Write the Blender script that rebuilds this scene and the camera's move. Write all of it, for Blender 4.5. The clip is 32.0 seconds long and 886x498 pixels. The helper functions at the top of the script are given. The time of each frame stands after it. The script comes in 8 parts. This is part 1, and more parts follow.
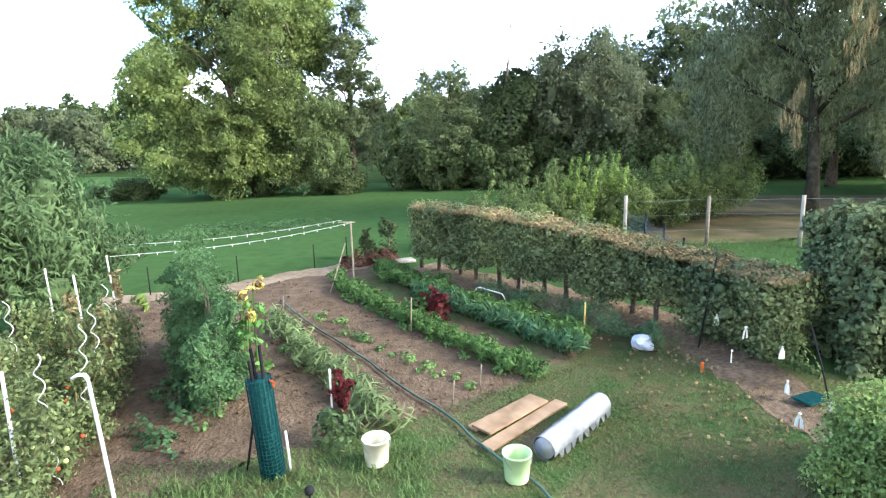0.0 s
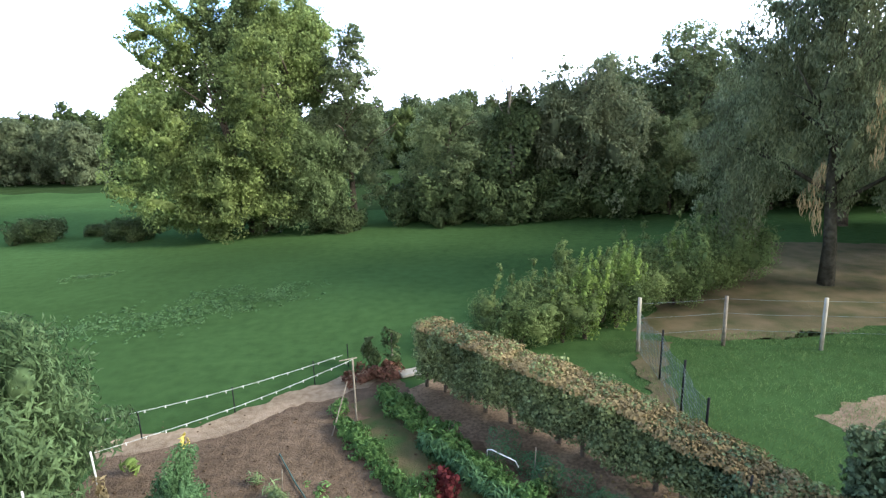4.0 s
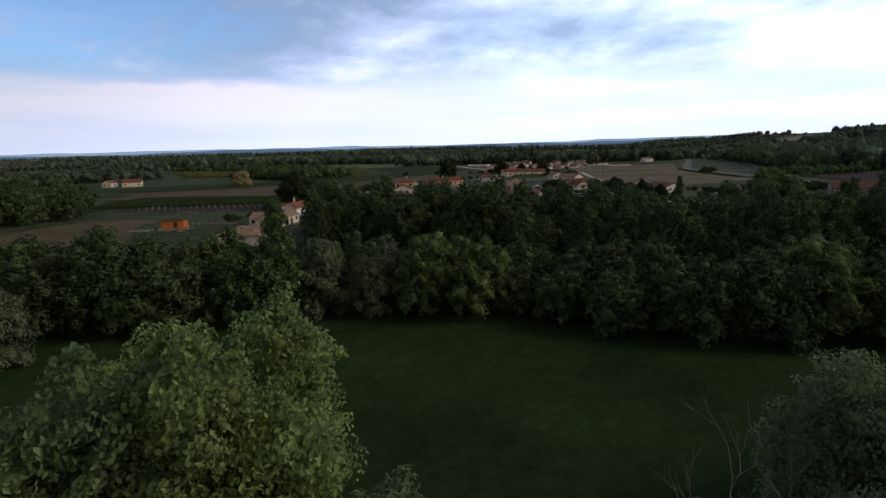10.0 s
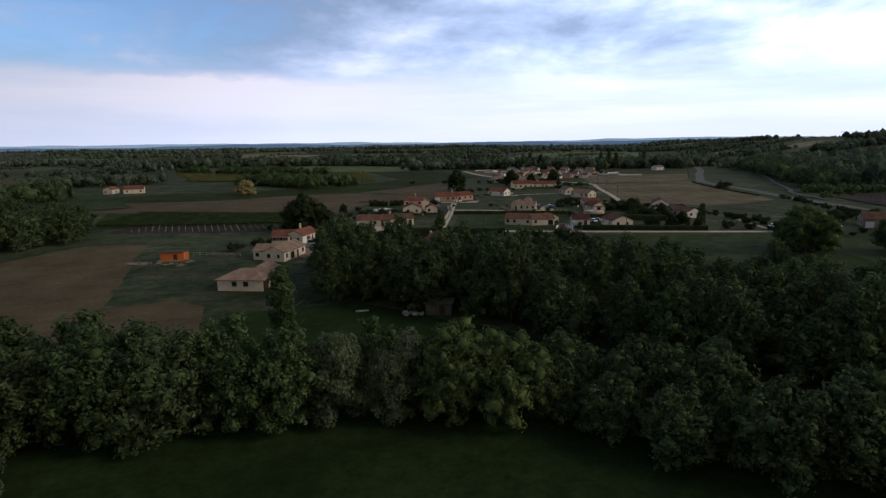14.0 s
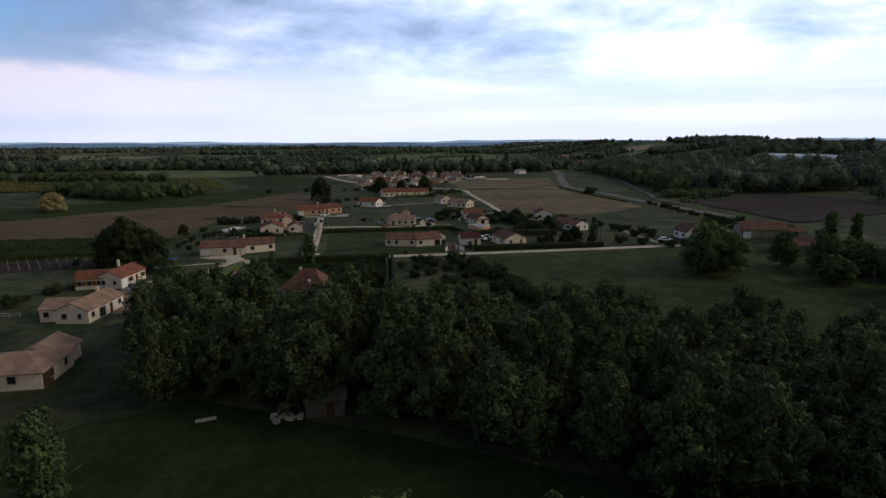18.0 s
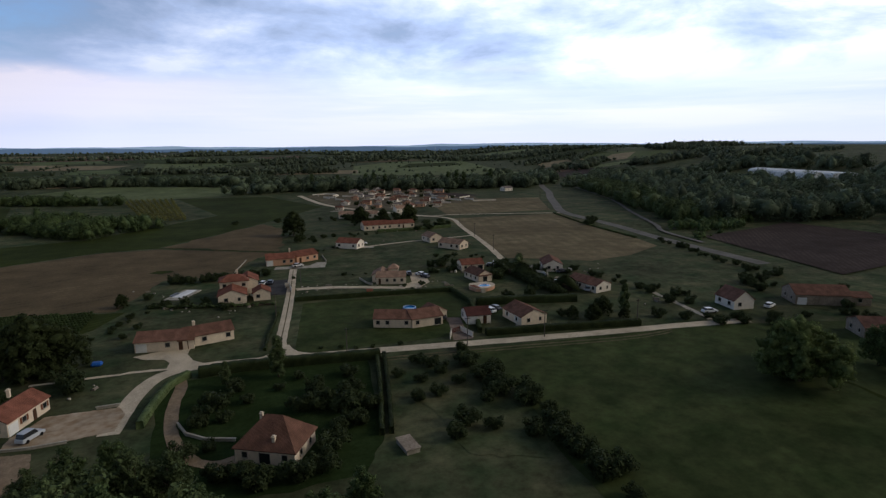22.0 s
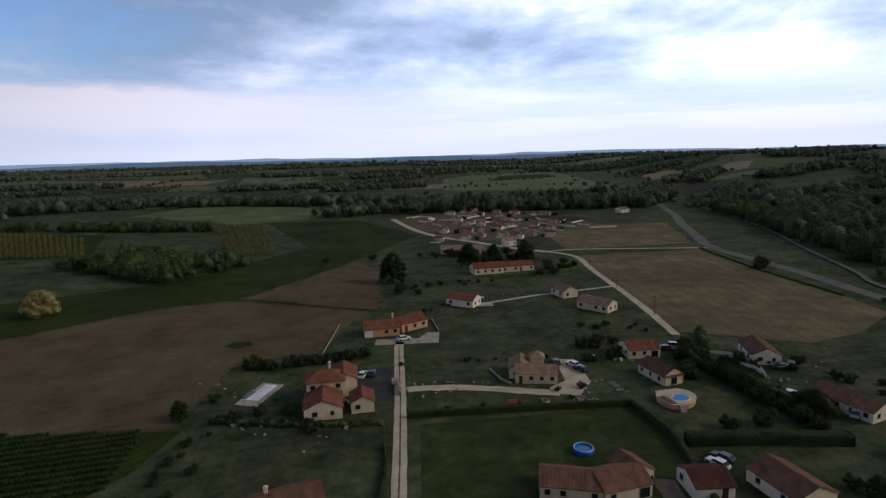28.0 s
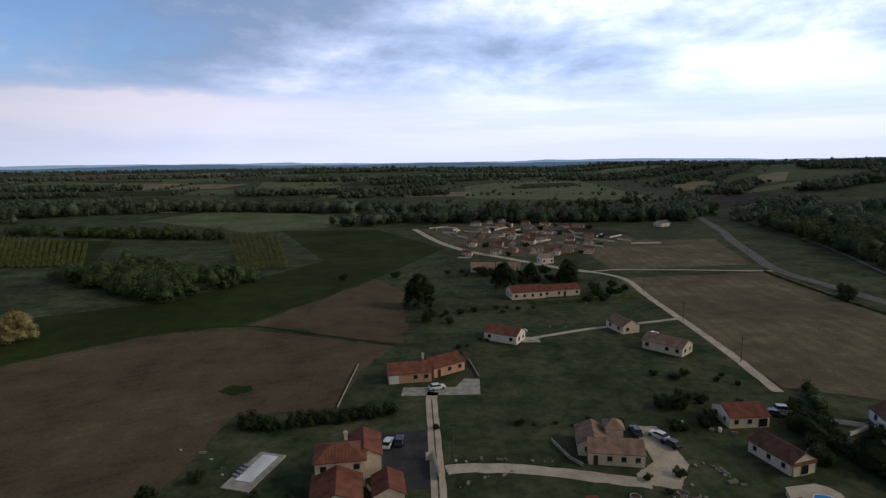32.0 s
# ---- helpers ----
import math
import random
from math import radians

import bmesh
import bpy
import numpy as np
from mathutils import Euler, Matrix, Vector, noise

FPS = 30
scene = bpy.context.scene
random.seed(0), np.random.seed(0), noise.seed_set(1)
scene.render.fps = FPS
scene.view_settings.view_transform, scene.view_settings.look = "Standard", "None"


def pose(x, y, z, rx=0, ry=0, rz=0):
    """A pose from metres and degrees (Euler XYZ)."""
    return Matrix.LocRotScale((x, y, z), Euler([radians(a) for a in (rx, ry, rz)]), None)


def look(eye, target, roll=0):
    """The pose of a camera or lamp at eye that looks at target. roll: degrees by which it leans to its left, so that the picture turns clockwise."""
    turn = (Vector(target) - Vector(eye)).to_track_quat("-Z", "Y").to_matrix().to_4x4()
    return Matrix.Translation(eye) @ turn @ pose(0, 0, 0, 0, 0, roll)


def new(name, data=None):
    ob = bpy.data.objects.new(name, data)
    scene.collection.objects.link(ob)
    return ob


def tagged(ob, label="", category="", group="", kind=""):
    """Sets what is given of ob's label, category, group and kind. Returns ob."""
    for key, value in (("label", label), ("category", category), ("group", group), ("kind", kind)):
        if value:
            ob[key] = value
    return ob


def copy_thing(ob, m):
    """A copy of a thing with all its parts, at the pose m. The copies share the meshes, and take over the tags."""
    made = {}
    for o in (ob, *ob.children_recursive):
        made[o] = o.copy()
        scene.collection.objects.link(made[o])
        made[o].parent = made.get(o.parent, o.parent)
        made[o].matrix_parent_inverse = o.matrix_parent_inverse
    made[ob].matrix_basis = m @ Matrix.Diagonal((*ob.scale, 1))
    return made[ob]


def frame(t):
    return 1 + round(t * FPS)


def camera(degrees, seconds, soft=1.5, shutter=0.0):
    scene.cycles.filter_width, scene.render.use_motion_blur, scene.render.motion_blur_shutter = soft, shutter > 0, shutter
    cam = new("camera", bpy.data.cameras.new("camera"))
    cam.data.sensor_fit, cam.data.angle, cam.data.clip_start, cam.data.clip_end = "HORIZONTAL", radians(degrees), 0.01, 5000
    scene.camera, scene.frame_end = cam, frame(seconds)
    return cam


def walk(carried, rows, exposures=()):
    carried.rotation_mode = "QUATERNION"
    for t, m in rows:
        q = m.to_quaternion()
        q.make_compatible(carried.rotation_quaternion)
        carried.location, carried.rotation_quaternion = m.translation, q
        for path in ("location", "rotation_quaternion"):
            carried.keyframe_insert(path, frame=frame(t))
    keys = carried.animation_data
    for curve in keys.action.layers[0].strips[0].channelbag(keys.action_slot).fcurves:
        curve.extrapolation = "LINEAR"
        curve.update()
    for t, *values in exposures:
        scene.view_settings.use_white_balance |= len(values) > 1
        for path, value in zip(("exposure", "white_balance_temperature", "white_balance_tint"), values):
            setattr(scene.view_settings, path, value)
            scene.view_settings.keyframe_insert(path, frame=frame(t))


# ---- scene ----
cam = camera(77.1, 32.0, soft=1.3)
PATH = [
    (0, (0.492, 7.292, 3.125), (0.576, 9.253, 2.744), -1.5),
    (0.5, (0.499, 7.317, 3.263), (0.582, 9.278, 2.878), -1.5),
    (1, (0.518, 7.334, 3.637), (0.601, 9.293, 3.247), -1.7),
    (1.5, (0.519, 7.346, 4.091), (0.605, 9.304, 3.692), -1.6),
    (2, (0.498, 7.357, 4.532), (0.583, 9.314, 4.128), -1.8),
    (2.5, (0.472, 7.355, 4.984), (0.557, 9.31, 4.572), -1.8),
    (4.5, (0.48, 9.578, 6.458), (0.563, 11.53, 6.034), -2.0),
    (5, (0.429, 10.848, 6.998), (0.486, 12.803, 6.579), -2.1),
    (5.5, (0.388, 12.371, 7.567), (0.408, 14.328, 7.158), -2.2),
    (6, (0.259, 14.092, 8.367), (0.258, 16.051, 7.966), -2.3),
    (6.5, (0.02, 16.034, 9.602), (0.02, 17.995, 9.212), -2.3),
    (7, (-0.42, 18.043, 11.009), (-0.37, 20.004, 10.619), -2.1),
    (7.5, (-0.646, 20.22, 12.421), (-0.589, 22.183, 12.045), -1.8),
    (8, (-0.942, 22.453, 14.003), (-0.871, 24.416, 13.63), -1.5),
    (8.5, (-1.306, 24.845, 15.664), (-1.224, 26.809, 15.293), -1.4),
    (9, (-1.654, 27.322, 17.313), (-1.569, 29.286, 16.943), -1.4),
    (9.5, (-2.013, 29.869, 18.929), (-1.922, 31.833, 18.563), -1.4),
    (10, (-2.299, 32.398, 20.623), (-2.208, 34.364, 20.265), -1.5),
    (10.5, (-2.67, 35.008, 22.411), (-2.575, 36.975, 22.06), -1.5),
    (11, (-2.841, 37.25, 24.138), (-2.749, 39.219, 23.799), -1.3),
    (11.5, (-3.219, 37.968, 25.99), (-3.13, 39.937, 25.649), -1.1),
    (12, (-3.373, 38.052, 27.575), (-3.286, 40.019, 27.222), -0.9),
    (12.5, (-3.697, 38.513, 28.985), (-3.607, 40.478, 28.621), -0.8),
    (13, (-3.873, 39.456, 29.7), (-3.78, 41.419, 29.331), -0.9),
    (13.5, (-4.408, 40.835, 29.958), (-4.314, 42.798, 29.587), -0.7),
    (14, (-4.733, 42.852, 29.948), (-4.652, 44.816, 29.577), -0.7),
    (14.5, (-5.021, 45.516, 29.865), (-4.819, 47.471, 29.494), -0.8),
    (15, (-5.554, 48.006, 29.912), (-5.176, 49.934, 29.541), -0.9),
    (15.5, (-5.575, 51.163, 29.829), (-5.177, 53.088, 29.461), -1.3),
    (17.5, (-6.525, 69.218, 31.298), (-5.998, 71.113, 30.93), -0.2),
    (18, (-6.03, 73.764, 32.614), (-5.464, 75.645, 32.241), -0.3),
    (18.5, (-5.49, 78.303, 34.142), (-4.892, 80.174, 33.766), -0.4),
    (19, (-4.899, 82.847, 35.882), (-4.283, 84.711, 35.499), -0.3),
    (19.5, (-4.271, 87.432, 37.68), (-3.636, 89.289, 37.293), -0.3),
    (20, (-3.632, 92.097, 39.448), (-2.987, 93.951, 39.065), -0.4),
    (20.5, (-3.025, 96.866, 41.217), (-2.376, 98.719, 40.838), -0.5),
    (21, (-2.464, 101.714, 43.025), (-1.809, 103.567, 42.652), -0.4),
    (21.5, (-1.917, 106.591, 44.843), (-1.258, 108.442, 44.471), -0.4),
    (22, (-1.389, 111.449, 46.624), (-0.741, 113.305, 46.257), -0.5),
    (22.5, (-0.917, 116.263, 48.354), (-0.392, 118.158, 47.989), -0.5),
    (23, (-0.519, 121.047, 50.032), (-0.213, 122.991, 49.672), -0.7),
    (23.5, (-0.219, 125.883, 51.591), (-0.032, 127.841, 51.23), -0.6),
    (24, (-0.051, 130.868, 52.914), (0.122, 132.829, 52.559), -0.8),
    (24.5, (0.014, 135.998, 54.016), (0.176, 137.959, 53.661), -0.8),
    (26.5, (-1.851, 155.75, 55.285), (-1.719, 157.717, 54.947), -1.2),
    (27, (-2.177, 160.444, 55.513), (-1.969, 162.404, 55.176), -1.2),
    (27.5, (-2.461, 165.347, 55.642), (-2.107, 167.286, 55.304), -1.3),
    (28, (-2.662, 170.447, 55.653), (-2.296, 172.384, 55.317), -1.4),
    (28.5, (-2.774, 175.609, 55.609), (-2.408, 177.547, 55.274), -1.4),
    (29, (-2.839, 180.766, 55.575), (-2.483, 182.705, 55.239), -1.5),
    (29.5, (-2.904, 185.856, 55.569), (-2.549, 187.795, 55.233), -1.3),
    (30, (-2.973, 190.694, 55.572), (-2.625, 192.636, 55.242), -1.2),
    (30.5, (-3.039, 194.991, 55.587), (-2.697, 196.936, 55.268), -1.2),
    (31, (-3.121, 198.477, 55.658), (-2.8, 200.427, 55.349), -1.2),
    (31.5, (-3.233, 201.07, 55.8), (-2.922, 203.022, 55.49), -1.0),
    (32, (-3.359, 203.051, 55.974), (-3.052, 205.003, 55.661), -0.6),
]
EXPOSURES = [(0, 3.52, 5720, 7), (2.5, 3.32, 5740, 7), (4.5, 2.78, 5850, 7), (6, 1.85, 6400, 9), (7, 1.25, 6450, 10), (8, 0.8, 6450, 10), (9, 0.5, 6300, 10), (10, 0.3, 6250, 9), (13, 0.2, 6220, 9),
             (18, 0.18, 6220, 10), (24, 0.12, 6250, 10), (32, 0.08, 6250, 10)]
walk(cam, [(t, look(eye, target, roll)) for t, eye, target, roll in PATH], EXPOSURES)

# ---------------------------------------------------------------- sky, sun
SUN_AZ, SUN_EL = 105.0, 28.0        # degrees: clockwise from +y, and above the ground
world = bpy.data.worlds.new("dusk_sky")
scene.world = world
world.use_nodes = True
wn, wl = world.node_tree.nodes, world.node_tree.links
wn.clear()


def wmath(op, a, b=None, clamp=False):
    n = wn.new("ShaderNodeMath")
    n.operation, n.use_clamp = op, clamp
    for i, v in enumerate((a, b)):
        if v is None:
            continue
        if isinstance(v, (int, float)):
            n.inputs[i].default_value = v
        else:
            wl.new(v, n.inputs[i])
    return n.outputs[0]


def wramp(fac, stops):
    n = wn.new("ShaderNodeValToRGB")
    el = n.color_ramp.elements
    while len(el) < len(stops):
        el.new(0.5)
    for e, (p, c) in zip(el, stops):
        e.position, e.color = p, (*c, 1)
    wl.new(fac, n.inputs[0])
    return n.outputs[0]


def wmix(fac, a, b):
    n = wn.new("ShaderNodeMix")
    n.data_type = "RGBA"
    for sock, v in ((n.inputs[0], fac), (n.inputs[6], a), (n.inputs[7], b)):
        if isinstance(v, (int, float)):
            sock.default_value = v
        elif isinstance(v, tuple):
            sock.default_value = (*v, 1)
        else:
            wl.new(v, sock)
    return n.outputs[2]


tc = wn.new("ShaderNodeTexCoord")
sep = wn.new("ShaderNodeSeparateXYZ")
wl.new(tc.outputs["Generated"], sep.inputs[0])
up = wmath("MAXIMUM", sep.outputs[2], 0.0)
azim = wmath("ARCTAN2", sep.outputs[0], sep.outputs[1])


def wcomb(x, y, z):
    n = wn.new("ShaderNodeCombineXYZ")
    wl.new(x, n.inputs[0]), wl.new(y, n.inputs[1])
    n.inputs[2].default_value = z
    return n.outputs[0]


def wnoise(vector, scale, detail, rough, dist=0.0):
    n = wn.new("ShaderNodeTexNoise")
    wl.new(vector, n.inputs["Vector"])
    n.inputs["Scale"].default_value, n.inputs["Detail"].default_value = scale, detail
    n.inputs["Roughness"].default_value, n.inputs["Distortion"].default_value = rough, dist
    return n.outputs[0]


def wbump(centre, width):
    """One soft bank of cloud round an azimuth."""
    d = wmath("DIVIDE", wmath("SUBTRACT", azim, centre), width)
    return wmath("POWER", 2.718, wmath("MULTIPLY", wmath("MULTIPLY", d, d), -1.0))


sky = wn.new("ShaderNodeTexSky")
sky.sky_type, sky.sun_disc = "NISHITA", False
sky.sun_elevation, sky.sun_rotation = radians(SUN_EL), radians(SUN_AZ)
sky.air_density, sky.dust_density = 1.0, 1.2
clear = wn.new("ShaderNodeMix")
clear.data_type, clear.blend_type = "RGBA", "MULTIPLY"
clear.inputs[0].default_value = 1.0
wl.new(sky.outputs[0], clear.inputs[6])
clear.inputs[7].default_value = (0.085, 0.112, 0.150, 1)
# billows stretched along the horizon, higher banks thicker and darker
billow = wnoise(wcomb(wmath("MULTIPLY", azim, 2.5), wmath("MULTIPLY", up, 6.6), 2.3), 1.35, 9, 0.58, 0.25)
streak = wnoise(wcomb(wmath("MULTIPLY", azim, 1.4), wmath("MULTIPLY", up, 19.0), 8.1), 1.7, 7, 0.55, 0.2)
high = wramp(up, [(0.07, (0, 0, 0)), (0.15, (1, 1, 1))])
bank = wmath("MULTIPLY", wbump(-0.20, 0.30), wramp(up, [(0.12, (0, 0, 0)), (0.17, (1, 1, 1))]))
thick = wmath("SUBTRACT", wmath("MULTIPLY_ADD", sep.outputs[0], 0.17), wmath("MULTIPLY", bank, 0.06))
thick.node.inputs[0].links[0].from_node.inputs[2].default_value = 0.0
body = wmath("ADD", billow, thick)
upper = wramp(body, [(0.38, (0.36, 0.44, 0.62)), (0.48, (0.48, 0.60, 0.88)), (0.57, (0.70, 0.80, 1.06)), (0.65, (1.0, 1.04, 1.16))])
lower = wramp(streak, [(0.36, (0.56, 0.68, 1.0)), (0.50, (0.68, 0.77, 1.02)), (0.64, (0.90, 0.91, 1.06))])
# a cream band of sunlit haze under the blue-grey cloud bases
ragged_up = wmath("ADD", up, wmath("MULTIPLY", wmath("SUBTRACT", billow, 0.5), 0.10))
cream = wmath("MULTIPLY", wbump(-0.34, 0.36), wramp(ragged_up, [(0.02, (0, 0, 0)), (0.055, (1, 1, 1)), (0.105, (1, 1, 1)), (0.125, (0, 0, 0))]))
lower = wmix(wmath("MULTIPLY", cream, 0.8), lower, (1.16, 1.04, 1.13))
shade = wmix(wmath("MULTIPLY", high, wmath("SUBTRACT", 1.0, cream)), lower, upper)
cover = wramp(wmath("ADD", body, wmath("SUBTRACT", 0.12, wmath("MULTIPLY", wbump(-0.56, 0.26), 0.20))), [(0.36, (0.35, 0.35, 0.35)), (0.56, (1, 1, 1))])
# thin bright cloud ahead to the right, greyer cover overhead and behind
sd = Vector((math.sin(radians(SUN_AZ)), math.cos(radians(SUN_AZ)), math.tan(radians(SUN_EL)))).normalized()
thin = Vector((math.sin(radians(34)), math.cos(radians(34)), math.tan(radians(13)))).normalized()
dot = wn.new("ShaderNodeVectorMath")
dot.operation = "DOT_PRODUCT"
wl.new(tc.outputs["Generated"], dot.inputs[0])
dot.inputs[1].default_value = thin
dot2 = wmath("MULTIPLY_ADD", dot.outputs["Value"], 0.5)
dot2.node.inputs[2].default_value = 0.5
glow = wmath("POWER", dot2, 6.0)
over = wramp(up, [(0.0, (1, 1, 1)), (0.27, (0.80, 0.80, 0.80)), (0.6, (0.46, 0.46, 0.46)), (1.0, (0.14, 0.14, 0.14))])
bright = wmath("MULTIPLY", wmath("MULTIPLY_ADD", glow, 0.74), over)
bright.node.inputs[0].links[0].from_node.inputs[2].default_value = 0.57
cloud = wn.new("ShaderNodeMix")
cloud.data_type, cloud.blend_type = "RGBA", "MULTIPLY"
cloud.inputs[0].default_value = 1.0
wl.new(shade, cloud.inputs[6])
wl.new(bright, cloud.inputs[7])
mixed = wmix(wmix(wmath("MULTIPLY", high, wmath("SUBTRACT", 1.0, cream)), (1.0, 1.0, 1.0), cover), clear.outputs[2], cloud.outputs[2])
haze = wramp(up, [(0.0, (1, 1, 1)), (0.05, (0.6, 0.6, 0.6)), (0.12, (0, 0, 0))])
low = wn.new("ShaderNodeMix")
low.data_type, low.blend_type = "RGBA", "MULTIPLY"
low.inputs[0].default_value = 1.0
low.inputs[6].default_value = (0.92, 0.96, 1.19, 1)
wl.new(wmath("MINIMUM", bright, 0.82), low.inputs[7])
final = wmix(haze, mixed, low.outputs[2])
# evening warmth in the sky opposite the cool north
west = wmath("MULTIPLY_ADD", sep.outputs[1], -0.8, True)
west.node.inputs[2].default_value = 0.32
warm = wn.new("ShaderNodeMix")
warm.data_type, warm.blend_type = "RGBA", "MULTIPLY"
wl.new(west, warm.inputs[0])
wl.new(final, warm.inputs[6])
warm.inputs[7].default_value = (1.22, 1.0, 0.70, 1)
bg = wn.new("ShaderNodeBackground")
wl.new(warm.outputs[2], bg.inputs[0])
bg.inputs[1].default_value = 1.0
out = wn.new("ShaderNodeOutputWorld")
wl.new(bg.outputs[0], out.inputs[0])

sun = new("sun", bpy.data.lights.new("sun", "SUN"))
sun.data.energy, sun.data.angle, sun.data.color = 1.0, radians(18), (1.0, 0.88, 0.72)
sun.matrix_world = look(tuple(sd * 100), (0, 0, 0))


# ---------------------------------------------------------------- materials
def M(name, col, col2=None, scale=3.0, var=0.25, rough=0.9, big=0.15, bigvar=0.25, bump=0.0, bscale=None,
      island=0.0, metal=0.0, obj=0.0, spec=0.02, translucent=0.0, grain=None, sheen=None):
    """A procedural surface: fine grain from col to col2, large stains, optional relief."""
    m = bpy.data.materials.new(name)
    m.use_nodes = True
    n, l = m.node_tree.nodes, m.node_tree.links
    b = n["Principled BSDF"]
    b.inputs["Roughness"].default_value, b.inputs["Metallic"].default_value = rough, metal
    b.inputs["Specular IOR Level"].default_value = spec
    if sheen:
        b.inputs["Sheen Weight"].default_value, b.inputs["Sheen Roughness"].default_value = sheen[0], 0.45
        b.inputs["Sheen Tint"].default_value = (*sheen[1], 1)
    col2 = col2 or tuple(c * (1 - 1.6 * var) for c in col)
    tex = n.new("ShaderNodeTexCoord")
    a, c = n.new("ShaderNodeTexNoise"), n.new("ShaderNodeTexNoise")
    for q, s, d in ((a, scale, 6), (c, big, 3)):
        l.new(tex.outputs["Object"], q.inputs["Vector"])
        q.inputs["Scale"].default_value, q.inputs["Detail"].default_value = s, d
    r = n.new("ShaderNodeMapRange")
    l.new(a.outputs[0], r.inputs[0])
    r.inputs[1].default_value, r.inputs[2].default_value = 0.32, 0.68
    mix = n.new("ShaderNodeMix")
    mix.data_type = "RGBA"
    l.new(r.outputs[0], mix.inputs[0])
    mix.inputs[6].default_value, mix.inputs[7].default_value = (*col2, 1), (*col, 1)
    r2 = n.new("ShaderNodeMapRange")
    l.new(c.outputs[0], r2.inputs[0])
    r2.inputs[1].default_value, r2.inputs[2].default_value = 0.3, 0.7
    r2.inputs[3].default_value, r2.inputs[4].default_value = 1 - bigvar, 1 + bigvar
    value = r2.outputs[0]
    for amount, kind in ((island, "isl"), (obj, "obj")):
        if amount:
            src = n.new("ShaderNodeNewGeometry").outputs["Random Per Island"] if kind == "isl" else n.new("ShaderNodeObjectInfo").outputs["Random"]
            r3 = n.new("ShaderNodeMapRange")
            l.new(src, r3.inputs[0])
            r3.inputs[3].default_value, r3.inputs[4].default_value = 1 - amount, 1 + amount
            mul = n.new("ShaderNodeMath")
            mul.operation = "MULTIPLY"
            l.new(value, mul.inputs[0]), l.new(r3.outputs[0], mul.inputs[1])
            value = mul.outputs[0]
    if grain:
        g = n.new("ShaderNodeTexNoise")
        l.new(tex.outputs["Object"], g.inputs["Vector"])
        g.inputs["Scale"].default_value, g.inputs["Detail"].default_value, g.inputs["Roughness"].default_value = grain[0], 9, 0.72
        r4 = n.new("ShaderNodeMapRange")
        l.new(g.outputs[0], r4.inputs[0])
        r4.inputs[1].default_value, r4.inputs[2].default_value = 0.3, 0.7
        r4.inputs[3].default_value, r4.inputs[4].default_value = 1 - grain[1], 1 + grain[1]
        mul = n.new("ShaderNodeMath")
        mul.operation = "MULTIPLY"
        l.new(value, mul.inputs[0]), l.new(r4.outputs[0], mul.inputs[1])
        value = mul.outputs[0]
    tint = n.new("ShaderNodeMix")
    tint.data_type, tint.blend_type = "RGBA", "MULTIPLY"
    tint.inputs[0].default_value = 1.0
    l.new(mix.outputs[2], tint.inputs[6]), l.new(value, tint.inputs[7])
    l.new(tint.outputs[2], b.inputs["Base Color"])
    if bump:
        k = n.new("ShaderNodeBump")
        k.inputs["Strength"].default_value, k.inputs["Distance"].default_value = bump, 0.05
        src = a
        if bscale:
            src = n.new("ShaderNodeTexNoise")
            l.new(tex.outputs["Object"], src.inputs["Vector"])
            src.inputs["Scale"].default_value, src.inputs["Detail"].default_value = bscale, 4
        l.new(src.outputs[0], k.inputs["Height"])
        l.new(k.outputs[0], b.inputs["Normal"])
    if translucent:
        t = n.new("ShaderNodeBsdfTranslucent")
        l.new(tint.outputs[2], t.inputs[0])
        s = n.new("ShaderNodeMixShader")
        s.inputs[0].default_value = translucent
        l.new(b.outputs[0], s.inputs[1]), l.new(t.outputs[0], s.inputs[2])
        l.new(s.outputs[0], n["Material Output"].inputs[0])
    return m


def striped(name, col, col2, period, angle, amount=0.6, rough=0.95):
    """Tilled or mown ground: soft lines in one direction over grain and stains."""
    m = M(name, col, scale=1.2, var=0.2, rough=rough, big=0.03, bigvar=0.3, grain=(0.12, 0.3))
    n, l = m.node_tree.nodes, m.node_tree.links
    b = n["Principled BSDF"]
    base = b.inputs["Base Color"].links[0].from_socket
    tex = n.new("ShaderNodeTexCoord")
    mp = n.new("ShaderNodeMapping")
    mp.inputs["Rotation"].default_value = (0, 0, radians(angle))
    l.new(tex.outputs["Object"], mp.inputs[0])
    w = n.new("ShaderNodeTexWave")
    l.new(mp.outputs[0], w.inputs[0])
    w.inputs["Scale"].default_value = 0.314 / period
    w.inputs["Distortion"].default_value, w.inputs["Detail"].default_value = 1.4, 3
    w.inputs["Detail Scale"].default_value = 1.5
    mul = n.new("ShaderNodeMath")
    mul.operation = "MULTIPLY"
    l.new(w.outputs[1], mul.inputs[0])
    mul.inputs[1].default_value = amount
    mix = n.new("ShaderNodeMix")
    mix.data_type = "RGBA"
    l.new(mul.outputs[0], mix.inputs[0])
    l.new(base, mix.inputs[6])
    mix.inputs[7].default_value = (*col2, 1)
    l.new(mix.outputs[2], b.inputs["Base Color"])
    return m


